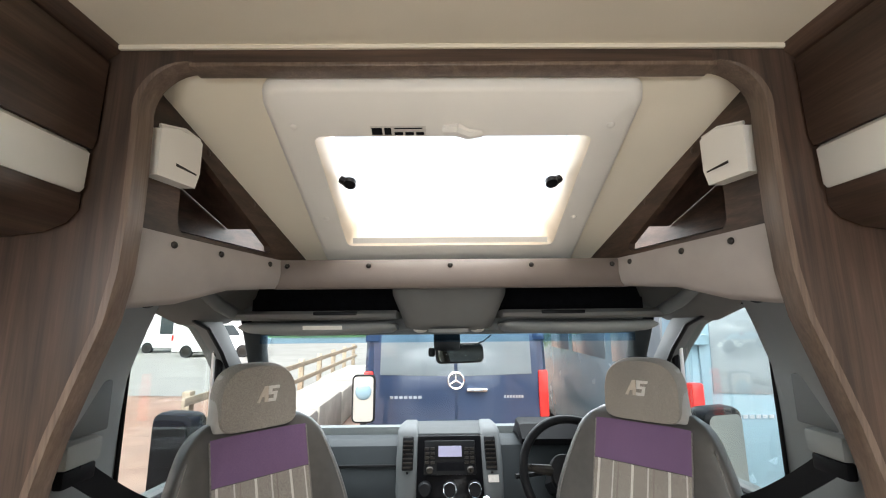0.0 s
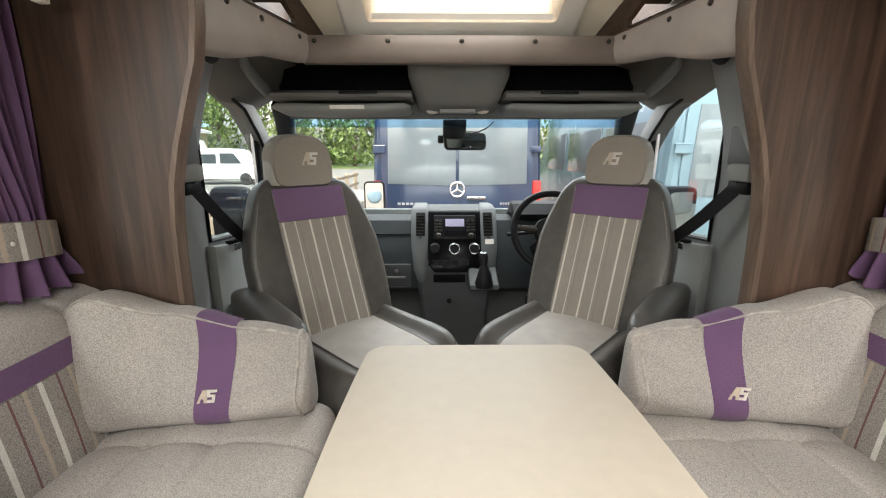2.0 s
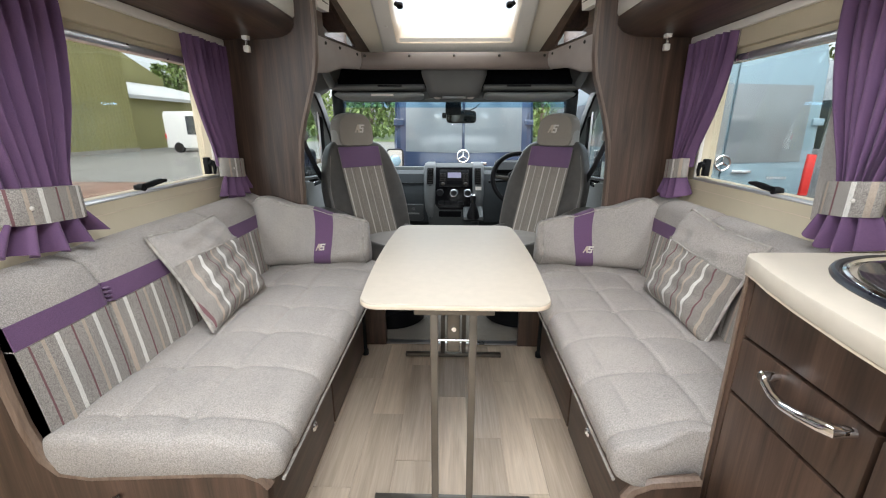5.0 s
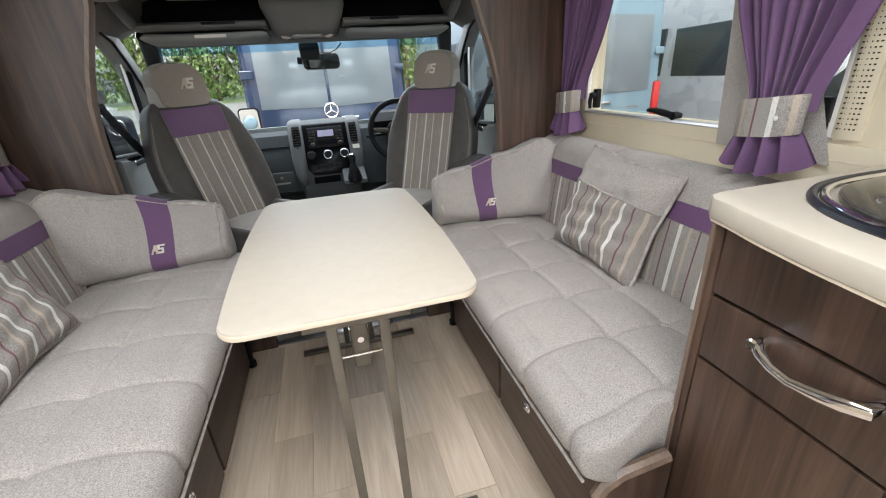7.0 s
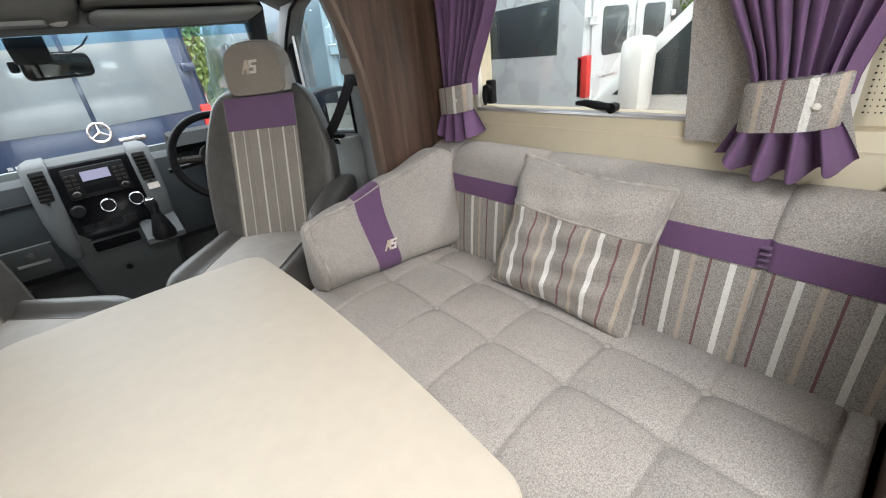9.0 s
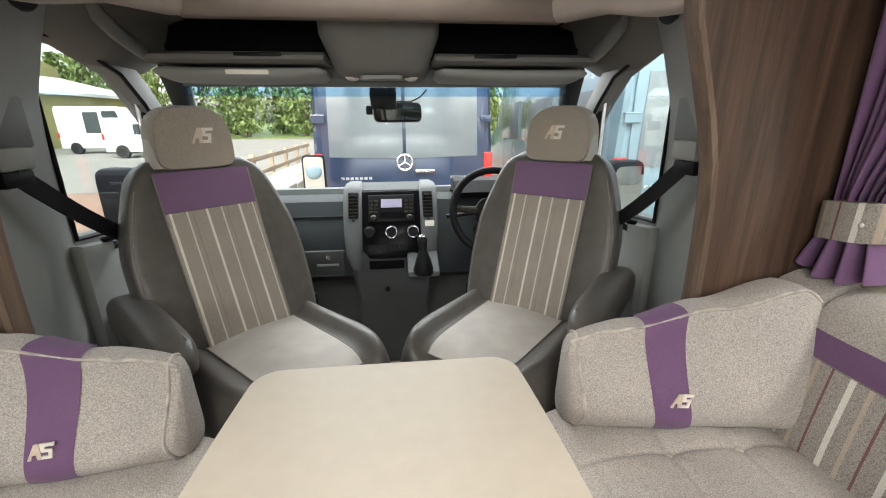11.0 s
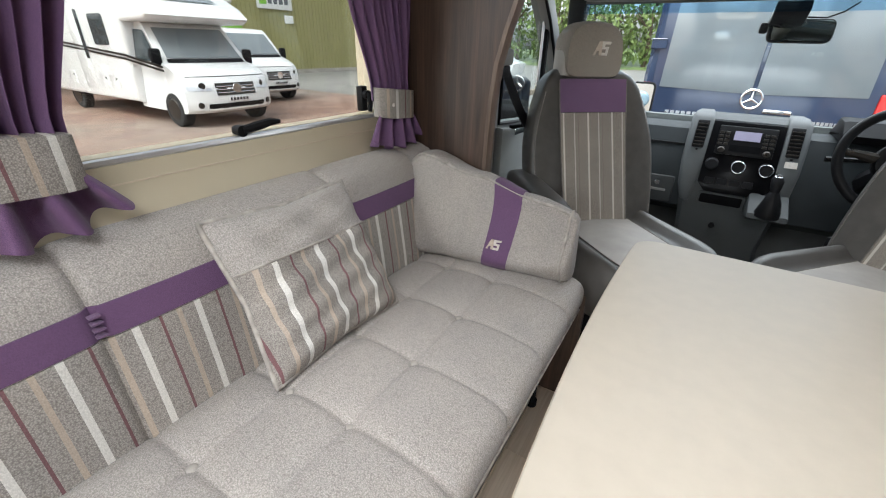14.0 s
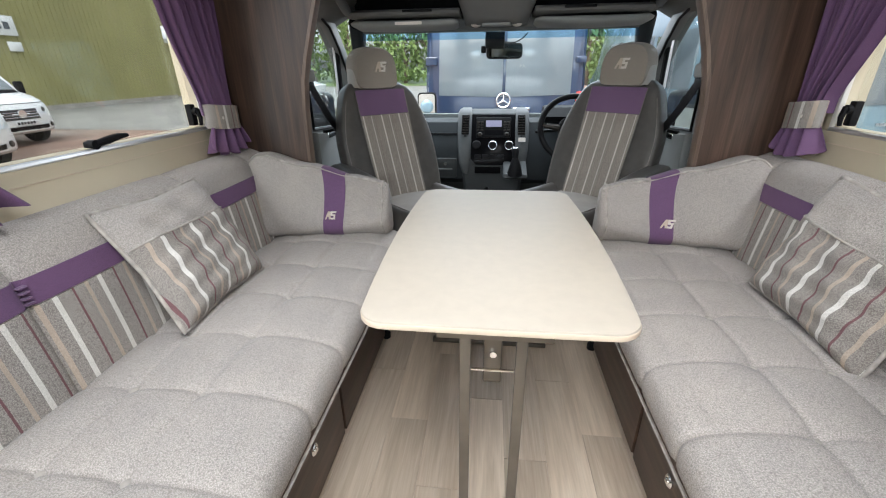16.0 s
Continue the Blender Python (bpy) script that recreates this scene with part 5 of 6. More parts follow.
gp = part("gaiter", tube([(0.118, 1.665, 0.535), (0.118, 1.652, 0.60), (0.117, 1.648, 0.64)], [0.05, 0.034, 0.018], 12), BLACK, gt, "black leather gaiter")
part("gear_knob", tube([(0.117, 1.648, 0.632), (0.117, 1.646, 0.66), (0.117, 1.645, 0.682), (0.117, 1.645, 0.696)], [0.015, 0.021, 0.024, 0.017], 14), BLACK, gt)
part("knob_cap", disc((0.117, 1.645, 0.698), (0, -0.2, 1), 0.015, 0.006, 16, 0.002), CHROME, gt)
for o in ds.children_recursive:
    for v in o.data.vertices:
        if v.co.z > 0.7:
            v.co.z = 0.7 + (v.co.z - 0.7) * 0.79
        if v.co.z > 0.45:
            # the fascia leans away towards the windscreen
            lean_by = max(0.0, v.co.z - 0.60) * 0.62 + 0.02
            v.co.y += lean_by * min(1.0, max(0.0, (0.30 - v.co.y) / 0.25))
            v.co.z -= 0.022 * min(1.0, (v.co.z - 0.45) / 0.1)
        v.co.x += 0.028 * max(0.0, 1 - max(0.0, abs(v.co.x) - 0.3) / 0.5)
sw = thing("steering_wheel", "black leather steering wheel with spokes", "steering wheel", (0.465, 1.62, 0.805))
m = Matrix.Translation((0.465, 1.62, 0.805)) @ Euler((radians(62), 0, 0)).to_matrix().to_4x4()
part("wheel_rim", place(tube([(0.19 * math.cos(a), 0.19 * math.sin(a), 0) for a in [i * math.pi / 24 for i in range(48)]], 0.017, 10, True), m), BLACK, sw)
part("hub", place(prism(round_rect(0.17, 0.13, 0.05, 6), "z", -0.05, 0.0, 0.012), m), BLACK, sw)
for xa, ya, xb, yb in ((-0.08, 0.01, -0.18, 0.02), (0.08, 0.01, 0.18, 0.02), (0.02, -0.06, 0.05, -0.18), (-0.02, -0.06, -0.05, -0.18)):
    part("spoke", place(tube([(xa, ya, -0.02), (xb, yb, -0.004)], [0.02, 0.012], 8), m), GUNMETAL, sw)
part("column", tube([(0.465, 1.64, 0.78), (0.465, 1.90, 0.66)], 0.05), BLACK, sw)
part("stalk", tube([(0.43, 1.68, 0.79), (0.25, 1.66, 0.78)], [0.008, 0.01]), BLACK, sw)


# ---- cab seats, turned to face the living part ----
def cab_seat(s, at, yaw):
    ob = thing("cab_seat", "swivelled taupe leather cab seat with striped centre and purple yoke", "seat", at, (0, 0, yaw), "cab seats")
    lean = 0.33

    def mid(z):
        return lean * (z - 0.50) + 0.02

    def width(z):
        k = (z - 0.46) / 0.60
        return 0.248 + 0.025 * math.sin(math.pi * min(1, max(0, k)) ** 0.8) - 0.085 * max(0.0, k - 0.55) ** 1.4 * 2.2

    def depth(z):
        return 0.075 - 0.03 * max(0, (z - 0.5) / 0.56)
    rows, zs = [], []
    for i in range(29):
        z = 0.46 + 0.605 * i / 28
        e = min(1.0, (1 - i / 28) / 0.12 + 0.02, i / 28 / 0.05 + 0.45)
        e = math.sqrt(max(0.03, 1 - (1 - e) ** 2))
        zs.append(z)
        pts = ring((0, mid(z) + 0.05, z), (1, 0, 0), (0, 1, 0), width(z) * (0.72 + 0.28 * e), depth(z) * e, 3.2, 48)
        rows.append([p + Vector((0, -0.035 * max(0, abs(p.x) / width(z) - 0.5) * (1 if p.y < mid(z) + 0.05 else 0) * 2, 0)) for p in pts])
    back = part("backrest", skin(rows, True, True), LEATHER, ob, smooth=60, local=True)

    def face(x, z, lift):
        w = width(z)
        y = mid(z) + 0.05 - depth(z) * max(0.0, 1 - (abs(x) / w) ** 3.2) ** (1 / 3.2) - 0.035 * max(0, abs(x) / w - 0.5) * 2
        return Vector((x, y - lift, z))

    def inner_w(z):
        return 0.138 + 0.012 * (z - 0.55)

    def sheet(z0, z1, lift, n=16):
        rows = []
        for j in range(n + 1):
            z = z0 + (z1 - z0) * j / n
            rows.append([face(inner_w(z) * (-1 + 2 * i / 20), z, lift) for i in range(21)])
        return skin(rows)
    part("striped_panel", sheet(0.50, 0.915, 0.006), SEATSTRIPE, back, "striped woven centre", 180, True)
    part("yoke", sheet(0.917, 1.035, 0.006), SEATPURPLE, back, "purple cloth yoke", 180, True)
    for sx in (-1, 1):
        part("stitching", tube([face(sx * (inner_w(z) + 0.001), z, 0.005) for z in [0.50 + 0.53 * i / 20 for i in range(21)]], 0.0024, 6), SEAM, back, smooth=180, local=True)
        part("stitching", tube([face(sx * width(z) * 0.93, z, 0.0) for z in [0.52 + 0.47 * i / 20 for i in range(21)]], 0.0018, 6), SEAM, back, smooth=180, local=True)
    rows, hy = [], lean * 0.55 + 0.078
    for i in range(13):
        d = -1 + 2 * i / 12
        k = max(0.35, (1 - abs(d) ** 3.2) ** 0.5)
        row = []
        for j in range(48):
            a = 2 * math.pi * j / 48
            x, z = 0.124 * sup(math.cos(a), 3.0 if math.sin(a) > 0 else 6.0), 0.100 * sup(math.sin(a), 2.7 if math.sin(a) > 0 else 7.0)
            x *= 1 - 0.08 * max(0.0, z / 0.10)
            row.append((x * (0.88 + 0.12 * k), hy + 0.058 * sup(d, 1.6) + 0.10 * z, 1.135 + z * (0.88 + 0.12 * k)))
        rows.append(row)
    hr = part("headrest", skin(rows, True, True), HEADCLOTH, ob, "taupe cloth headrest", 60, True)
    rows2 = [[p for p in ring((s * 0.107 - s * 0.012 * f, lean * 0.55 + 0.078 + 0.10 * (0.20 * f - 0.1), 1.046 + 0.158 * f), (1, 0, 0), (0, 1, 0), (0.026 - 0.004 * f) * (1 - 0.5 * max(0, f - 0.6) / 0.4), 0.05 * (1 - 0.5 * max(0, f - 0.75) / 0.25), 3.0, 20)] for f in [i / 12 for i in range(13)]]
    part("side_gusset", skin(rows2, True, True), LEATHER2, hr, "pale leather side gusset", 60, True)
    for x in (-0.05, 0.05):
        part("post", tube([(x, lean * 0.53 + 0.06, 1.02), (x, lean * 0.55 + 0.065, 1.07)], 0.007), CHROME, hr, smooth=180, local=True)
    emblem(hr, Matrix.Translation((0.0 - s * 0.015, lean * 0.55 + 0.078 - 0.0585, 1.142)) @ Euler((radians(84.3), 0, 0)).to_matrix().to_4x4(), 0.048, LOGO, LOGO2, True)
    # seat cushion: raised side rolls, a soft middle and a rounded front

    def pad(x, f, lift=0.0):
        a = abs(x) / 0.268
        roll = 0.040 * math.exp(-((a - 0.78) / 0.15) ** 2)
        crown = 0.016 * max(0.0, 1 - (a / 0.6) ** 2) * math.sin(math.pi * min(1.0, 0.15 + f))
        edge = 0.11 * (1 - max(0.0, 1 - max(0.0, (a - 0.8) / 0.2) ** 2.2) ** 0.5)
        nose = 0.085 * (1 - math.sqrt(max(0.0, 1 - max(0.0, (f - 0.80) / 0.20) ** 2)))
        return Vector((x * (1 - 0.22 * max(0.0, (f - 0.66) / 0.34) ** 2), 0.10 - 0.57 * f, 0.505 + roll + crown - edge - nose + 0.012 * f + lift))
    rows = []
    for j in range(31):
        f = math.sin(math.pi / 2 * j / 30)
        over = [pad(0.268 * math.sin(math.pi / 2 * (-1 + 2 * i / 36)), f) for i in range(37)]
        rows.append(over + [Vector((p.x * 0.96, p.y, 0.365)) for p in (over[-1], over[0])])
    cu = part("cushion", skin(rows, True, True), LEATHER, ob, smooth=75, local=True)
    rows = [[pad((0.152 - 0.015 * f) * (-1 + 2 * i / 16), f, 0.003) for i in range(17)] for f in [0.03 + 0.89 * j / 24 for j in range(25)]]
    part("centre_panel", skin(rows), LEATHER2, cu, "pale leather centre", 180, True)
    for i in (0, -1):
        part("stitching", tube([row[i] for row in rows], 0.0022, 6), SEAM, cu, smooth=180, local=True)
    part("stitching", tube(rows[-1], 0.0022, 6), SEAM, cu, smooth=180, local=True)
    # armrest on the door side
    xa = s * 0.285
    rows = []
    for i in range(17):
        f = i / 16
        e = math.sqrt(max(0.08, 1 - (2 * f - 1) ** 6))
        rows.append(ring((xa, 0.20 - 0.47 * f, 0.655 - 0.035 * f), (1, 0, 0), (0, 0, 1), 0.058 * e, 0.055 * e, 3.2, 24))
    ar = part("armrest", skin(rows, True, True), LEATHER, ob, smooth=60, local=True)
    part("stitching", tube([(xa - s * 0.032, 0.18 - 0.40 * f, 0.655 - 0.035 * f + 0.052) for f in [i / 12 for i in range(13)]], 0.0016, 6), SEAM, ar, smooth=180, local=True)
    part("pivot", disc((s * 0.25, 0.16, 0.60), (1, 0, 0), 0.035, 0.05), BLACK, ar, smooth=40, local=True)
    part("pedestal", box(-0.20, 0.20, -0.30, 0.06, 0.10, 0.36, 0.02), BLACK, ob, "black seat pedestal", 40, True)
    part("swivel_plate", disc((0, -0.12, 0.06), (0, 0, 1), 0.2, 0.11, 24, 0.01), BLACK, ob, smooth=40, local=True)
    part("buckle", box(-s * 0.275 - 0.012, -s * 0.275 + 0.012, 0.05, 0.075, 0.44, 0.54, 0.004), BLACK, ob, "black belt buckle", 40, True)
    return ob


cab_seat(-1, (-0.458, 1.19, 0.0), 44)
cab_seat(1, (0.488, 1.235, 0.0), -42)
# ---- outside: a vehicle yard ----
G = -0.55
PAINT_NAVY = mottled("navy_van_paint", (0.03, 0.046, 0.09), 0.16, 0.1, 3, 0.08, 0, 300, 1.0)
PAINT_BLUE = mottled("pale_blue_grey_van_paint", (0.22, 0.32, 0.38), 0.25, 0.2, 3, 0.06, 0, 300, 0.6)
PAINT_SILVER = mottled("silver_van_paint", (0.60, 0.62, 0.64), 0.28, 0.15, 3, 0.06, 0, 300, 0.6)
PAINT_WHITE = mottled("white_vehicle_paint", (0.78, 0.78, 0.77), 0.25, 0, 3, 0.03, 0, 300, 0.5)
CARGLASS = mottled("dark_vehicle_glass", (0.05, 0.06, 0.065), 0.06, 0, 3, 0.1)
# grey base paints in part of the pale reflection on the glass
REARGLASS = mottled("sky_reflection_grey_glass", (0.16, 0.185, 0.20), 0.06, 0, 3, 0.1, spec=1.0)
# base lightened so the windscreen's reflection is partly in its colour
WINDGLASS = mottled("painted_reflection_windscreen_glass", (0.20, 0.225, 0.24), 0.03, 0, 3, 0.1, spec=0.9)
RED = mottled("red_tail_lens", (0.55, 0.03, 0.025), 0.2, 0, 30, 0.1)
TYRE = mottled("black_tyre", (0.02, 0.02, 0.02), 0.85, 0, 30, 0.2)
OLIVE = mottled("olive_cladding", (0.29, 0.27, 0.115), 0.65, 0, 0.4, 0.12, 0.3, 40)
SLATEWALL = mottled("slate_grey_cladding", (0.10, 0.11, 0.125), 0.6, 0, 0.5, 0.12)
ROOFWHITE = mottled("white_sheet_roof", (0.62, 0.63, 0.62), 0.5, 0, 0.8, 0.12)
SHEDBROWN = mottled("rusty_brown_boards", (0.13, 0.065, 0.04), 0.8, 0, 2, 0.3)
GREENP = mottled("bright_green_door", (0.20, 0.45, 0.05), 0.4, 0, 2, 0.1)
YELLOW = mottled("yellow_plate", (0.80, 0.55, 0.03), 0.4, 0, 5, 0.05)
CONCRETE = mottled("pale_concrete", (0.36, 0.335, 0.30), 0.85, 0, 2.5, 0.22, 0.4, 60)
TIMBER = wood("weathered_timber", 1, (0.30, 0.24, 0.17), (0.50, 0.42, 0.32), 0.8)
BARK = mottled("bark", (0.12, 0.09, 0.065), 0.9, 0, 8, 0.3, 0.5, 40)
LEAF, lt_, lb_ = mat("leaves", 0.6)
lc = node(lt_, "ShaderNodeTexNoise", Scale=1.3, Detail=4.0)
lt_.links.new(coords(lt_), lc.inputs["Vector"])
lt_.links.new(ramp(lt_, lc.outputs["Fac"], [(0.3, (0.06, 0.105, 0.028)), (0.7, (0.20, 0.27, 0.075))]), lb_.inputs["Base Color"])
# yard surface: worn reddish concrete and grey gravel in large patches
YARD, yt, yb = mat("worn_yard_concrete", 0.9)
n1 = node(yt, "ShaderNodeTexNoise", Scale=0.16, Detail=6.0, Roughness=0.6)
yt.links.new(coords(yt), n1.inputs["Vector"])
n2 = node(yt, "ShaderNodeTexNoise", Scale=2.2, Detail=8.0)
yt.links.new(coords(yt), n2.inputs["Vector"])
c1 = ramp(yt, n1.outputs["Fac"], [(0.40, (0.235, 0.135, 0.095)), (0.54, (0.27, 0.185, 0.145)), (0.68, (0.29, 0.245, 0.21))])
c1 = blend(yt, c1, ramp(yt, n2.outputs["Fac"], [(0.3, (0.8, 0.8, 0.8)), (0.7, (1.12, 1.12, 1.12))]), 1.0, "MULTIPLY")
yt.links.new(c1, yb.inputs["Base Color"])
bump(yt, yb, n2.outputs["Fac"], 0.3, 0.02)
structure("ground", skin([[(-400, -400, G), (400, -400, G)], [(-400, 400, G), (400, 400, G)]]), YARD, "worn reddish and grey concrete yard", "ground", 0)


def wheel(parent, x, y, r, side_axis, w=0.2):
    d = Vector(side_axis)
    tw = part("wheel", disc((x, y, G + r), d, r, w, 28, 0.03), TYRE, parent, "black tyre")
    part("rim", disc(Vector((x, y, G + r)) + d * (w / 2 - 0.005), d, r * 0.62, 0.03, 20, 0.01), GUNMETAL, tw)


def panel_van(label, cx, y_rear, half, length, height, paint, facing=1, glass=CARGLASS, side_window=True, badge=True, plate=YELLOW, small=False):
    """A tall panel van seen from behind: doors, windows, lamps, hinges, handle. facing 1: nose towards +y."""
    z0 = G + 0.30
    zt = G + height
    ob = thing("van", label, "van", (cx, y_rear + facing * length / 2, G), group="parked vans")
    rows = []
    for f, w, h, b in ((0.0, 0.965, 0.985, 0), (0.006, 1.0, 1.0, 0), (0.60, 1.0, 1.0, 0), (0.70, 0.99, 0.97, 0), (0.80, 0.96, 0.66, 0), (0.93, 0.93, 0.50, 0), (0.985, 0.86, 0.42, 0), (1.0, 0.80, 0.34, 0)):
        y = y_rear + facing * length * f
        hw, hh = half * w, zt - (zt - z0) * (1 - h)
        rows.append([(cx + a * hw, y, z) for a, z in ((-0.98, z0), (-1.0, z0 + 0.15), (-1.0, z0 + (hh - z0) * 0.5), (-0.95, hh - (hh - z0) * 0.14), (-0.86, hh - 0.05), (-0.6, hh), (0.6, hh), (0.86, hh - 0.05), (0.95, hh - (hh - z0) * 0.14), (1.0, z0 + (hh - z0) * 0.5), (1.0, z0 + 0.15), (0.98, z0))])
    part("body", skin(rows, True, True), paint, ob, smooth=35)
    yr = y_rear - facing * 0.006
    gz0, gz1 = G + height * 0.51, G + height * (0.80 if side_window else 0.9)
    for sx in (-1, 1):
        dr = part("rear_door", prism([(cx + sx * 0.012, z0 + 0.16), (cx + sx * half * 0.90, z0 + 0.16), (cx + sx * half * 0.905, zt - 0.6), (cx + sx * half * 0.84, zt - 0.22), (cx + sx * 0.012, zt - 0.16)], "y", yr, yr - facing * 0.012, 0.004), paint, ob)
        panes = round_rect(half * 0.52, height * 0.19, 0.06, 4, cx + sx * half * 0.45, G + height * 0.655) if small else None
        part("window", prism(panes or [(cx + sx * 0.016, gz0), (cx + sx * half * 0.83, gz0 + 0.02), (cx + sx * half * 0.80, gz1), (cx + sx * 0.016, gz1 + 0.02)], "y", yr - facing * 0.0125, yr - facing * 0.02, 0.003), glass, dr, "tinted rear glass")
        part("tail_light", box(cx + sx * half * 0.955 - 0.045, cx + sx * half * 0.955 + 0.045, min(yr - facing * 0.03, yr + facing * 0.1), max(yr - facing * 0.03, yr + facing * 0.1), G + 1.0, G + 1.43, 0.015), RED, ob, "red tail light")
        for z in (G + 1.75, G + 0.75):
            part("hinge", box(cx + sx * half * 0.86, cx + sx * half * 0.98, min(yr - facing * 0.035, yr), max(yr - facing * 0.035, yr), z - 0.035, z + 0.035, 0.008), paint, dr)
        part("bumper_step", box(min(cx, cx + sx * half * 0.98), max(cx, cx + sx * half * 0.98), min(yr - facing * 0.1, yr + facing * 0.1), max(yr - facing * 0.1, yr + facing * 0.1), z0 - 0.05, z0 + 0.13, 0.03), BLACK, ob)
        if side_window:
            xs = cx + sx * (half + 0.002)
            for ya, yb2 in ((0.06, 0.24), (0.27, 0.47), (0.50, 0.66)):
                part("side_window", prism([(y_rear + facing * length * q, z) for q, z in ((ya, G + 1.45), (yb2, G + 1.45), (yb2, G + 1.98), (ya, G + 2.0))], "x", xs - sx * 0.05, xs, 0.01), glass, ob, "dark side glass")
        wheel(ob, cx + sx * (half - 0.1), y_rear + facing * length * 0.2, 0.34, (sx, 0, 0))
        wheel(ob, cx + sx * (half - 0.1), y_rear + facing * length * 0.82, 0.34, (sx, 0, 0))
    part("door_handle", box(cx + 0.10, cx + 0.30, min(yr - facing * 0.05, yr), max(yr - facing * 0.05, yr), G + 1.235, G + 1.27, 0.01), CHROME, ob)
    if badge:
        bd = part("badge", tube([(cx + 0.075 * math.cos(a), yr - facing * 0.03, G + 1.34 + 0.075 * math.sin(a)) for a in [i * math.pi / 16 for i in range(32)]], 0.009, 6, True), CHROME, ob, "bright round emblem")
        for a in (90, 210, 330):
            part("spoke", tube([(cx, yr - facing * 0.03, G + 1.34), (cx + 0.072 * math.cos(radians(a)), yr - facing * 0.03, G + 1.34 + 0.072 * math.sin(radians(a)))], [0.012, 0.004], 6), CHROME, bd)
    for x0, x1 in ((-0.72, -0.36), (0.52, 0.74)):
        for i in range(7):
            xa = cx + half * (x0 + (x1 - x0) * i / 7)
            part("lettering_bar", box(xa, xa + half * (x1 - x0) / 7 * 0.7, min(yr - facing * 0.018, yr), max(yr - facing * 0.018, yr), G + 1.175, G + 1.20), ALU, ob, smooth=0)
    part("number_plate", box(cx - 0.27, cx + 0.27, min(yr - facing * 0.03, yr), max(yr - facing * 0.03, yr), G + 0.80, G + 0.91, 0.004), plate, ob, "yellow number plate")
    return ob


panel_van("navy blue panel van parked with its rear doors facing", 0.115, 4.1, 0.88, 6.4, 2.70, PAINT_NAVY, 1, REARGLASS, False)
panel_van("pale blue-grey high-roof van with dark windows", 2.80, 3.2, 0.95, 5.9, 2.62, PAINT_BLUE, 1, REARGLASS)
panel_van("silver camper van with dark windows parked in a row", 5.30, 2.25, 1.0, 5.8, 2.50, PAINT_SILVER, 1, CARGLASS, small=True)


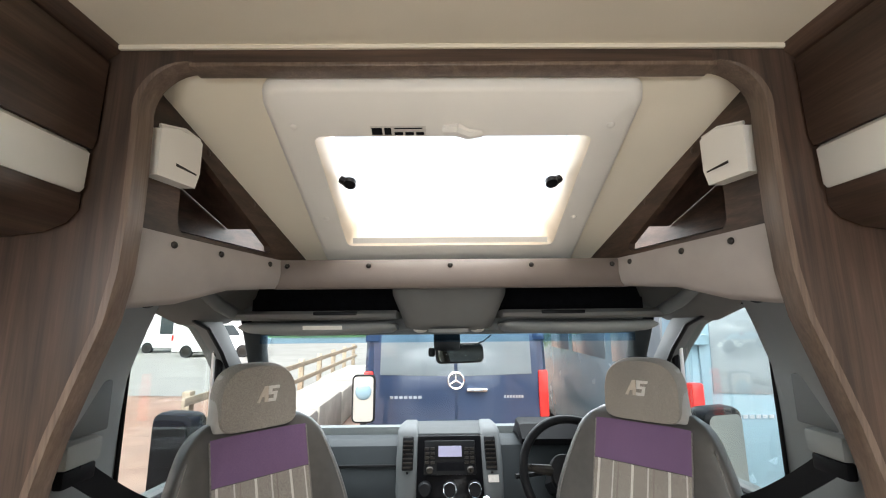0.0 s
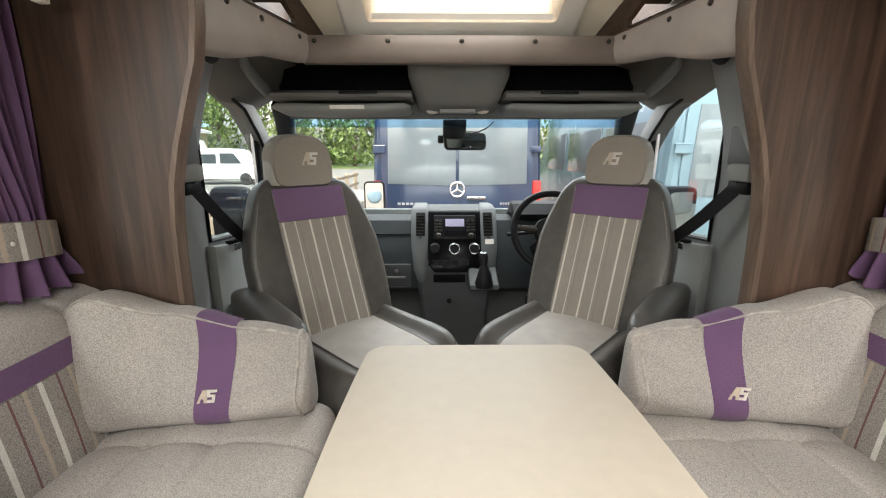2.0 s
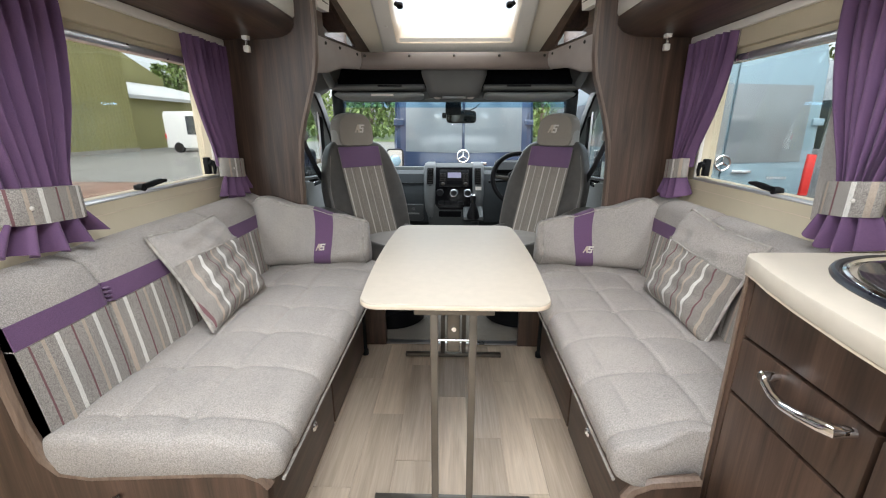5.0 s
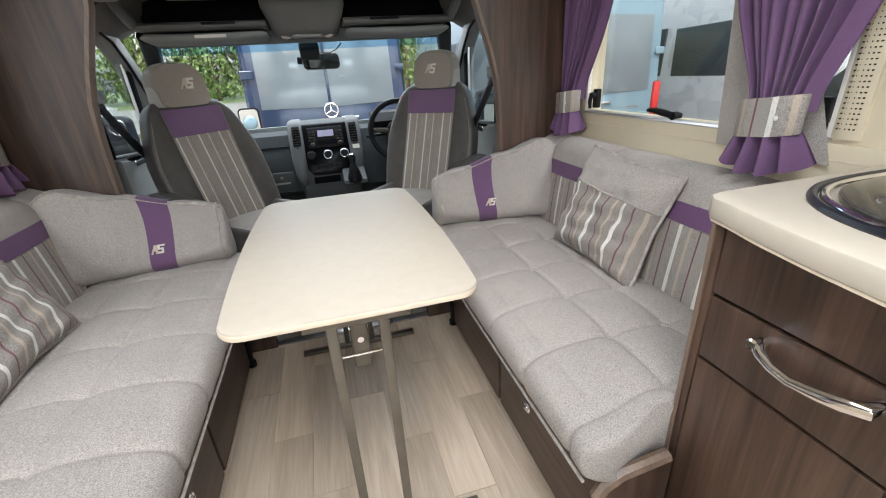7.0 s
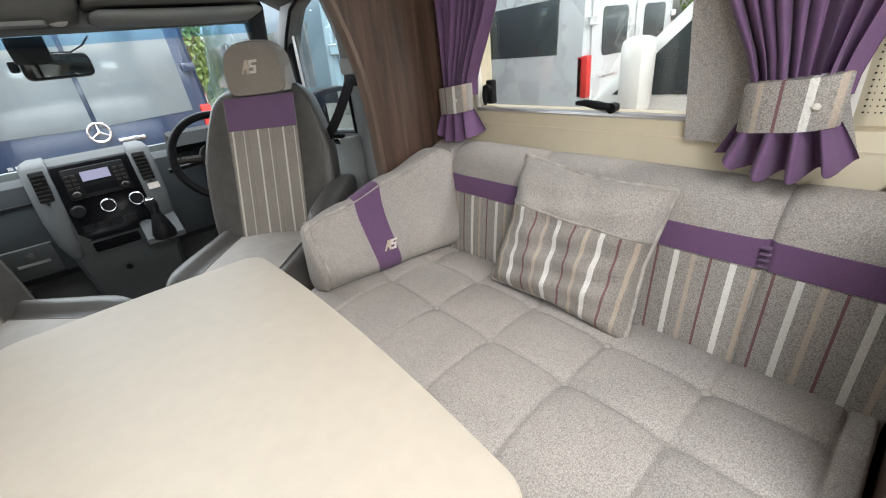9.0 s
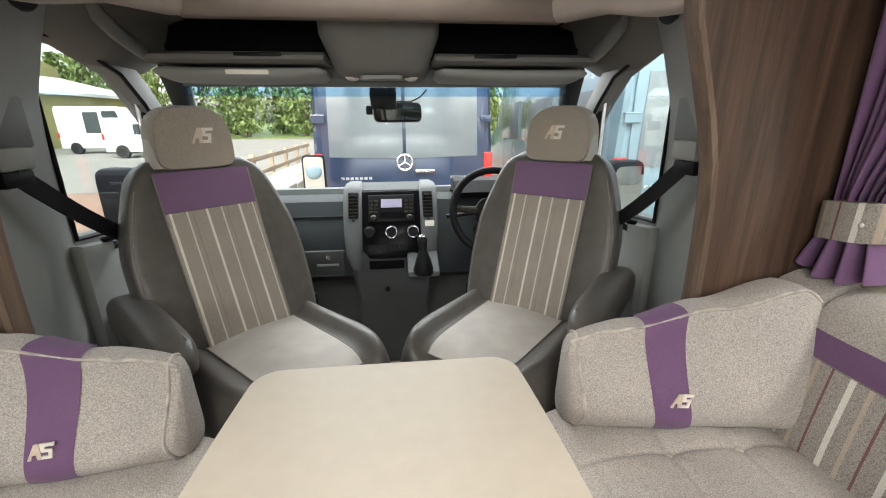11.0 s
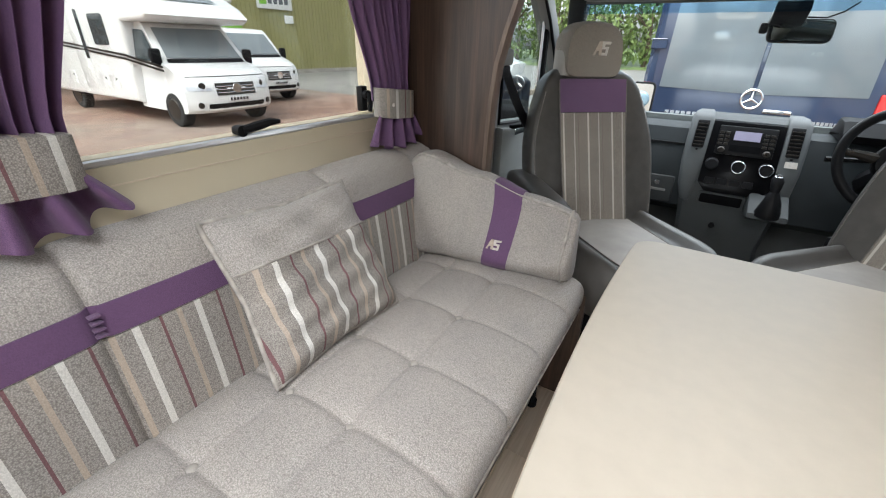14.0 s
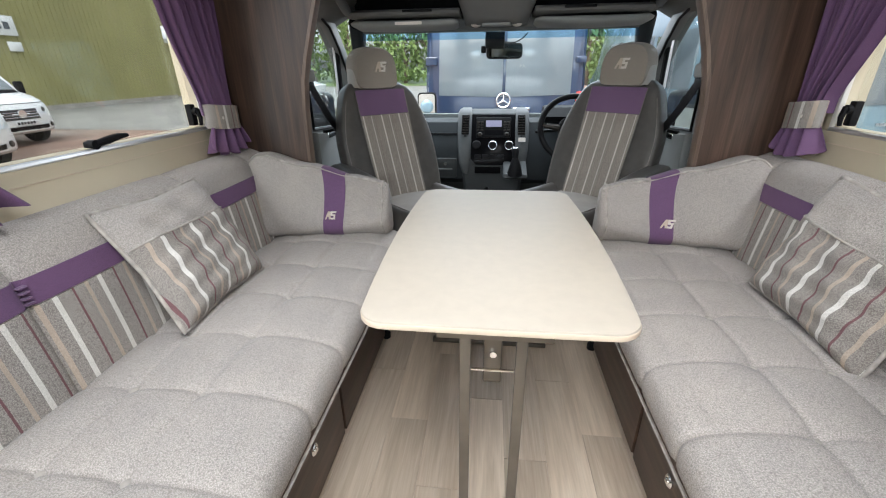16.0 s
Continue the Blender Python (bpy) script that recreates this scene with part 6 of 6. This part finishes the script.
def motor_front(ob, x, y0, y1, paint):
    """Nose of a van whose front looks towards +x: bonnet, windscreen, grille, lamps."""
    ym, hw = (y0 + y1) / 2, (y1 - y0) / 2
    prof = [(2.1, 0.32), (0.10, 0.30), (0.02, 0.36), (0.0, 0.52), (0.03, 0.78), (0.10, 0.95), (0.22, 1.06), (0.45, 1.16), (0.78, 1.25), (1.10, 1.58), (1.45, 1.93), (1.62, 2.02), (2.1, 2.06)]

    def on(d, z, v, lift=0.0):
        """A point of the nose: d back from its tip, z up, v across from -1 to 1."""
        near = max(0.0, 1 - d / 1.7)
        return Vector((x - d - 0.26 * near * abs(v) ** 3.2 + lift, ym + v * hw * (1 - 0.13 * max(0.0, (z - 1.2) / 0.8)), G + z + lift * 0.5))

    def patch(d0, z0, d1, z1, va, vb, lift=0.012, n=8):
        return skin([[on(d0 + (d1 - d0) * j / 4, z0 + (z1 - z0) * j / 4, va + (vb - va) * i / n, lift) for i in range(n + 1)] for j in range(5)])
    part("cab", skin([[on(d, z, v) for d, z in prof] for v in (-1.0, -0.97, -0.9, -0.8, -0.65, -0.45, -0.2, 0.0, 0.2, 0.45, 0.65, 0.8, 0.9, 0.97, 1.0)], True, True), paint, ob, smooth=38)
    part("windscreen", patch(0.86, 1.33, 1.42, 1.90, -0.86, 0.86, 0.014, 12), WINDGLASS, ob, "windscreen with its pale reflection painted in", 180)
    part("scuttle", patch(0.76, 1.245, 0.85, 1.32, -0.88, 0.88, 0.010, 12), BLACK, ob, "black scuttle panel", 180)
    part("grille", patch(0.01, 0.64, 0.07, 0.88, -0.46, 0.46), GUNMETAL, ob, "dark slatted grille")
    for z in (0.69, 0.75, 0.81):
        part("grille_bar", tube([on(0.02 + (z - 0.64) * 0.2, z, -0.44 + 0.88 * i / 8, 0.022) for i in range(9)], 0.009, 6), CHROME, ob)
    part("badge", disc(on(0.04, 0.76, 0.0, 0.035), (1, 0, 0), 0.10, 0.02, 24, 0.005), CHROME, ob)
    part("lower_intake", patch(0.03, 0.38, 0.0, 0.48, -0.66, 0.66), BLACK, ob)
    for v in (-0.8, 0.8):
        part("fog_lamp", disc(on(0.0, 0.46, v, 0.015), (1, v * 0.6, 0), 0.06, 0.03, 16, 0.01), GUNMETAL, ob)
    part("number_plate", box(x + 0.012, x + 0.03, ym - 0.26, ym + 0.26, G + 0.51, G + 0.62, 0.004), PAINT_WHITE, ob)
    for i in range(6):
        part("plate_bar", box(x + 0.03, x + 0.033, ym - 0.22 + i * 0.075, ym - 0.17 + i * 0.075, G + 0.535, G + 0.595), BLACK, ob, smooth=0)
    part("shut_line", tube([on(0.16, 1.01, -0.9 + 1.8 * i / 12, 0.002) for i in range(13)], 0.008, 5), GUNMETAL, ob)
    for sy in (-1, 1):
        lens = part("headlight", skin([[on(0.03 + 0.10 * j / 4, 0.74 + (0.20 + 0.03 * i / 6) * j / 4, sy * (0.54 + 0.42 * i / 6), 0.014) for i in range(7)] for j in range(5)]), ALU, ob, "clear headlight", 180)
        part("reflector", disc(on(0.07, 0.83, sy * 0.70, 0.022), (1, sy * 0.5, 0.1), 0.065, 0.012, 16, 0.003), GUNMETAL, lens)
        ys = ym + sy * (hw + 0.004)
        tilt = 0.10 * hw
        part("side_glass", skin([[(x - 0.98, ys, G + 1.28), (x - 1.98, ys, G + 1.28)], [(x - 1.48, ys - sy * tilt * 0.85, G + 1.85), (x - 1.96, ys - sy * tilt * 0.85, G + 1.88)]]), CARGLASS, ob, "dark side glass", 0)
        part("wing_mirror", box(x - 1.02, x - 0.9, ym + sy * (hw + 0.04) - 0.1, ym + sy * (hw + 0.04) + 0.1, G + 1.20, G + 1.52, 0.04), BLACK, ob)
        wheel(ob, x - 0.78, ym + sy * (hw - 0.1), 0.35, (0, sy, 0), 0.22)


mh = thing("motorhome", "large white motorhome with a low overcab and dark side stripes", "motorhome", (-12.4, 5.4, G))
motor_front(mh, -9.0, 4.35, 6.35, PAINT_WHITE)
prof = [(-15.9, G + 0.42), (-10.9, G + 0.42), (-10.85, G + 2.0), (-9.95, G + 2.02), (-9.75, G + 2.12), (-10.05, G + 2.35), (-10.9, G + 2.72), (-11.5, G + 2.83), (-15.8, G + 2.88), (-15.9, G + 2.7)]
part("body", prism(prof, "y", 4.22, 6.48, 0.08, 3), PAINT_WHITE, mh)
part("skylight", skin([[(-10.15, 4.75, G + 2.42), (-10.15, 5.95, G + 2.42)], [(-10.75, 4.75, G + 2.69), (-10.75, 5.95, G + 2.69)]]), REARGLASS, mh, "grey overcab skylight", 0)
part("dish", dome((-11.9, 5.35, G + 2.93), (0, 0, 1), 0.24, 0.34, 20), PAINT_WHITE, mh, "white satellite dome")
part("awning", tube([(-15.6, 4.2, G + 2.75), (-11.5, 4.2, G + 2.72)], 0.07), ALU, mh, "rolled awning case")
for x0, x1, z0, z1 in ((-12.2, -11.55, 1.55, 2.15), (-15.4, -14.7, 1.75, 2.25)):
    part("side_window", prism(round_rect(x1 - x0, z1 - z0, 0.06, 4, (x0 + x1) / 2, G + (z0 + z1) / 2), "y", 4.20, 4.25), CARGLASS, mh, "dark side window")
part("entrance_door", prism(round_rect(0.62, 1.75, 0.08, 4, -13.0, G + 1.45), "y", 4.205, 4.25, 0.01), PAINT_WHITE, mh)
part("door_window", prism(round_rect(0.13, 1.0, 0.04, 4, -12.75, G + 1.75), "y", 4.195, 4.21), CARGLASS, mh)
for za, zb, xa, xb in ((1.62, 1.28, -15.9, -11.0), (1.28, 1.10, -11.0, -9.6), (2.55, 2.42, -15.9, -11.6)):
    for dz in (0.0, 0.07):
        part("stripe", prism([(xa, G + za + dz), (xb, G + zb + dz), (xb, G + zb + dz + 0.04), (xa, G + za + dz + 0.04)], "y", 4.203, 4.23), GUNMETAL, mh, smooth=0)
for x in (-14.0, -12.3, -11.8):
    part("locker_flap", prism(round_rect(0.4, 0.3, 0.03, 3, x, G + 0.8), "y", 4.208, 4.24, 0.006), PAINT_WHITE, mh)
    part("flap_lock", disc((x + 0.12, 4.205, G + 0.86), (0, -1, 0), 0.025, 0.02), BLACK, mh)
wheel(mh, -14.4, 4.42, 0.35, (0, -1, 0))
wheel(mh, -14.4, 6.28, 0.35, (0, 1, 0))
vw = thing("van", "white small van parked nose out beside the motorhome", "van", (-13.6, 8.6, G), group="parked vans")
motor_front(vw, -11.6, 7.65, 9.5, PAINT_WHITE)
part("body", prism([(-16.4, G + 0.3), (-13.5, G + 0.3), (-13.4, G + 2.02), (-16.2, G + 2.05), (-16.4, G + 1.8)], "y", 7.66, 9.49, 0.08, 3), PAINT_WHITE, vw)
wheel(vw, -15.4, 7.8, 0.34, (0, -1, 0))
# white vehicle beside the right-hand window, nose towards +y
wm = thing("motorhome", "white motorhome parked close alongside with a sloping bonnet", "motorhome", (4.0, -1.5, G))
part("body", prism([(1.95, G + 0.35), (1.98, G + 0.7), (1.80, G + 1.0), (1.30, G + 1.18), (0.45, G + 1.95), (-0.2, G + 2.3), (-5.0, G + 2.8), (-5.0, G + 0.35)], "x", 2.75, 4.75, 0.08, 3), PAINT_WHITE, wm)
part("windscreen", skin([[(2.95, 1.22, G + 1.27), (4.55, 1.22, G + 1.27)], [(3.05, 0.55, G + 1.88), (4.45, 0.55, G + 1.88)]]), CARGLASS, wm, "dark windscreen", 0)
part("side_glass", prism([(1.05, G + 1.28), (0.42, G + 1.85), (-0.2, G + 1.9), (-0.2, G + 1.3)], "x", 2.745, 2.80), CARGLASS, wm, "dark side glass")
part("wing_mirror", box(2.5, 2.7, 0.75, 0.9, G + 1.2, G + 1.62, 0.05), PAINT_WHITE, wm)
wheel(wm, 2.86, 1.25, 0.35, (-1, 0, 0))
wheel(wm, 2.86, -3.6, 0.35, (-1, 0, 0))
# the motorhome's own bonnet below its windscreen
rows = []
for y, z, w in ((2.26, 0.68, 0.90), (2.40, 0.655, 0.88), (2.56, 0.61, 0.85), (2.68, 0.54, 0.82), (2.75, 0.44, 0.80), (2.77, 0.28, 0.82), (2.77, -0.25, 0.90)):
    rows.append([(w * v / 10, y - 0.22 * abs(v / 10) ** 3.5, z - 0.05 * abs(v / 10) ** 2.5) for v in range(-10, 11)])
bn = structure("bonnet", skin(rows), PAINT_WHITE, "white bonnet of the motorhome below its windscreen", "bonnet", 60)
part("grille", prism([(-0.42, 0.40), (0.42, 0.40), (0.34, 0.12), (-0.34, 0.12)], "y", 2.74, 2.785, 0.01), GUNMETAL, bn, "dark grille")
for sx in (-1, 1):
    part("headlight", prism([(sx * 0.46, 0.42), (sx * 0.70, 0.46), (sx * 0.72, 0.20), (sx * 0.50, 0.18)], "y", 2.62, 2.76, 0.02), ALU, bn, "clear headlight")
# far white vans
for x, y, lab in ((-12.0, 23.5, "white panel van with dark rear windows far across the yard"), (-16.5, 27.0, "white high-roof van far across the yard")):
    fv = thing("van", lab, "van", (x, y, G), group="far vans")
    h = 1.95 if x > -14 else 2.6
    part("body", prism([(x - 2.4, G + 0.3), (x + 2.0, G + 0.3), (x + 2.2, G + 0.9), (x + 1.5, G + 1.1), (x + 0.9, G + h - 0.1), (x + 0.6, G + h), (x - 2.3, G + h), (x - 2.4, G + h - 0.2)], "y", y - 0.95, y + 0.95, 0.08, 3), PAINT_WHITE, fv)
    part("side_glass", prism([(x + 0.1, G + 1.15), (x + 1.25, G + 1.15), (x + 0.85, G + h - 0.25), (x + 0.1, G + h - 0.25)], "y", y - 0.96, y - 0.90), CARGLASS, fv, "dark cab glass")
    part("rear_glass", prism([(x - 0.9, G + 1.15), (x - 0.1, G + 1.15), (x - 0.1, G + h - 0.3), (x - 0.9, G + h - 0.3)], "y", y - 0.96, y - 0.90), CARGLASS, fv, "dark side glass")
    part("tail_light", box(x - 2.42, x - 2.3, y - 0.965, y - 0.85, G + 0.9, G + 1.2, 0.02), RED, fv)
    for wx in (-1.6, 1.4):
        wheel(fv, x + wx, y - 0.88, 0.33, (0, -1, 0))

# buildings
wa = thing("warehouse", "olive clad warehouse with a green door and white signs", "warehouse", (-26, 17, G))
part("wall", prism([(-21.9, G), (-21.9, 8.2), (-30.0, 8.2), (-30.0, G)], "y", 11.6, 27.5), OLIVE, wa)
for i in range(60):
    y = 11.7 + i * 0.265
    part("cladding_rib", box(-21.9, -21.87, y, y + 0.06, G, 8.2), OLIVE, wa, smooth=0)
part("doorway", box(-21.88, -21.82, 13.55, 14.7, G, 2.05, 0.02), GREENP, wa, "bright green door")
sg = part("sign", box(-21.86, -21.80, 15.8, 18.1, 2.75, 3.55, 0.01), PAINT_WHITE, wa, "white company sign")
part("sign_mark", box(-21.80, -21.795, 15.95, 16.4, 2.95, 3.35, 0.0), GREENP, sg, smooth=0)
for i in range(4):
    part("lettering_bar", box(-21.80, -21.795, 16.5 + i * 0.36, 16.75 + i * 0.36, 3.0, 3.3), SLATEWALL, sg, smooth=0)
part("small_sign", box(-21.86, -21.82, 17.5, 18.1, 2.1, 2.5, 0.01), PAINT_WHITE, wa)
part("lamp", dome((-21.85, 14.2, 2.95), (1, 0, 0), 0.15, 0.15), PAINT_WHITE, wa)
part("base_strip", box(-21.9, -21.84, 11.6, 27.5, G, G + 0.25), CONCRETE, wa)
wb = thing("low_building", "olive low building with a pale sheet roof", "building", (-25, 36, G))
part("wall", prism([(-23.5, G), (-23.5, 3.1), (-29, 3.9), (-29, G)], "y", 27.55, 43.0), OLIVE, wb)
part("roof", prism([(-23.1, 3.05), (-23.1, 3.3), (-30.0, 5.0), (-30.0, 4.8)], "y", 27.6, 43.3), ROOFWHITE, wb, "pale sheet roof")
wc = thing("warehouse", "tall olive warehouse gable beyond the low roof", "warehouse", (-38, 40, G))
part("wall", prism([(28.0, G), (44.0, G), (44.0, 5.8), (36.0, 8.6), (28.0, 5.8)], "x", -42, -30.5), OLIVE, wc)
wd = thing("grey_building", "slate grey building with a white framed window", "building", (-26, 5, G))
part("wall", prism([(-21.5, G), (-21.5, 7.5), (-30.0, 7.5), (-30.0, G)], "y", -6.0, 11.55), SLATEWALL, wd)
wf = part("window", box(-21.52, -21.44, 5.6, 8.6, 2.9, 4.2, 0.02), PAINT_WHITE, wd, "white window frame")
for y0, y1 in ((5.72, 6.4), (6.52, 7.65), (7.77, 8.48)):
    part("pane", box(-21.44, -21.435, y0, y1, 3.02, 4.08), CARGLASS, wf, smooth=0)
shd = thing("shed", "low brown boarded shed with a sheet roof", "shed", (-19.5, 1.5, G))
part("wall", box(-21.3, -18.6, -4.0, 4.4, G, 1.75), SHEDBROWN, shd)
for i in range(28):
    part("board", box(-18.6, -18.58, -3.95 + i * 0.3, -3.68 + i * 0.3, G, 1.72), SHEDBROWN, shd, smooth=0)
part("roof", prism([(-18.3, 1.7), (-18.3, 1.78), (-21.4, 2.35), (-21.4, 2.27)], "y", -4.2, 4.6), ROOFWHITE, shd, "grey corrugated roof")

# kerb blocks, fence and road ahead to the left
for i in range(5):
    b = tagged(part("concrete_block", box(-2.75, -1.85, 5.0 + i * 1.5, 6.42 + i * 1.5, G, G + 0.62 + 0.03 * (i % 2), 0.05), CONCRETE), "pale concrete barrier block beside the lane", "barrier block", "barrier blocks")
fn = thing("fence", "weathered post and rail timber fence", "fence", (-3.4, 9, G))
for i in range(8):
    part("post", box(-3.65, -3.53, 6.0 + i * 1.6, 6.12 + i * 1.6, G, G + 0.95, 0.01), TIMBER, fn)
for z in (0.42, 0.78):
    part("rail", box(-3.53, -3.48, 5.8, 17.4, G + z, G + z + 0.11, 0.006), TIMBER, fn)
rdm = mottled("pale_asphalt", (0.22, 0.212, 0.195), 0.9, 0, 0.7, 0.12, 0.3, 30)
structure("road", skin([[(-40, 13, G + 0.012), (-3.7, 11, G + 0.012)], [(-18, 46, G + 0.012), (6, 46, G + 0.012)]]), rdm, "pale worn asphalt lane", "road", 0)
structure("verge", skin([[(-32, 46.5, G + 0.02), (14, 46.2, G + 0.02)], [(-40, 70, G + 1.5), (20, 70, G + 1.5)]]), LEAF, "rough green verge at the foot of the trees", "ground", 0)
pm = thing("convex_mirror", "small round blue mirror in a black frame on a post", "mirror", (-0.70, 3.7, G))
part("frame", prism(round_rect(0.2, 0.40, 0.04, 4, -0.70, 0.70), "y", 3.69, 3.72, 0.006), BLACK, pm)
part("panel", prism(round_rect(0.17, 0.37, 0.03, 4, -0.70, 0.70), "y", 3.684, 3.689), CONCRETE, pm)
part("lens", dome((-0.70, 3.683, 0.76), (0, -1, 0), 0.07, 0.02, 20), PAINT_BLUE, pm)
part("post", tube([(-0.70, 3.71, G), (-0.70, 3.71, 0.5)], 0.03), BLACK, pm)


def tree(x, y, h, r, seed):
    """A trunk with limbs and a ragged crown of small leaf clumps."""
    rng = random.Random(seed)
    ob = thing("tree", "leafy green tree in a row beyond the lane", "tree", (x, y, G), group="row of trees")
    limbs = [tube([(x, y, G), (x + 0.1, y, G + h * 0.25), (x - 0.1, y + 0.1, G + h * 0.55), (x, y, G + h * 0.85)], [0.25, 0.19, 0.12, 0.04], 7)]
    for k in range(5):
        a, z = rng.uniform(0, 6.28), G + h * rng.uniform(0.25, 0.6)
        limbs.append(tube([(x, y, z), (x + math.cos(a) * r * 0.4, y + math.sin(a) * r * 0.4, z + h * 0.12), (x + math.cos(a) * r * 0.8, y + math.sin(a) * r * 0.8, z + h * 0.2)], [0.1, 0.07, 0.03], 6))
    part("trunk", join(*limbs), BARK, ob)
    vs, fs = [], []
    for k in range(1500):
        a, u = rng.uniform(0, 6.28), rng.random()
        zz = rng.random()
        prof = (0.55 + 0.45 * math.sin(math.pi * min(1, zz * 1.15))) * (1 - 0.55 * zz ** 3)
        rr = r * prof * (0.35 + 0.65 * u ** 0.5) * (0.8 + 0.35 * math.sin(a * 3 + zz * 5 + seed))
        c = Vector((x + math.cos(a) * rr, y + math.sin(a) * rr, G + h * (0.06 + 0.94 * zz)))
        q = Euler((rng.uniform(0, 6), rng.uniform(0, 6), rng.uniform(0, 6))).to_matrix()
        s = rng.uniform(0.16, 0.34)
        b = len(vs)
        vs += [c + q @ Vector(p) * s for p in ((-1, 0, 0), (0, -0.55, 0.1), (1, 0, 0), (0, 0.55, 0.1))]
        fs += [(b, b + 1, b + 2), (b, b + 2, b + 3)]
    me = bpy.data.meshes.new("crown")
    me.from_pydata(vs, [], fs)
    me.materials.append(LEAF)
    cr = new("crown", me)
    cr.parent = ob
    cr.matrix_parent_inverse = ob.matrix_basis.inverted()
    tagged(cr, "ragged green crown")


for i in range(17):
    rng = random.Random(i)
    tree(-36 + i * 2.9 + rng.uniform(-0.6, 0.6), 49 + rng.uniform(-1.5, 3), rng.uniform(7, 11), rng.uniform(2.0, 2.9), i)
for i, (x, y, h) in enumerate(((12, 30, 11), (16, 22, 10), (20, 14, 11), (22, 6, 9), (9, 44, 12), (-33, 51, 12))):
    tree(x, y, h, 3.2, 40 + i)
# ---- floor planks ----
FLOOR = bpy.data.objects["floor"]
PW, PL = 0.131, 0.62
pm_ = bpy.data.meshes.new("plank")
pb = box(-PW / 2 + 0.0006, PW / 2 - 0.0006, -PL / 2 + 0.0006, PL / 2 - 0.0006, -0.0035, 0.0, 0.0006, 1)
pb.to_mesh(pm_)
pb.free()
pm_.materials.append(PLANK)
for i in range(-4, 5):
    off = (i * 0.37) % PL
    for j in range(6):
        y = 0.73 - PL / 2 - j * PL + off - 0.44
        if y + PL / 2 > 0.765 or y - PL / 2 < -2.6:
            continue
        pk = new("plank", pm_)
        pk.parent = FLOOR
        pk.matrix_basis = pose(i * PW, y, 0.0)
    top = 0.73 + off - 0.44
    if 0.733 - top > 0.02:
        bm = box(i * PW - PW / 2 + 0.0006, i * PW + PW / 2 - 0.0006, top + 0.0006, 0.733, -0.0035, 0.0, 0.0006, 1)
        part("plank", bm, PLANK, FLOOR)
sill = tagged(part("threshold_strip", box(-0.36, 0.36, 0.745, 0.785, 0.0, 0.008, 0.003), ALU), "thin aluminium threshold strip between floor and cab carpet", "threshold", "", "structure")
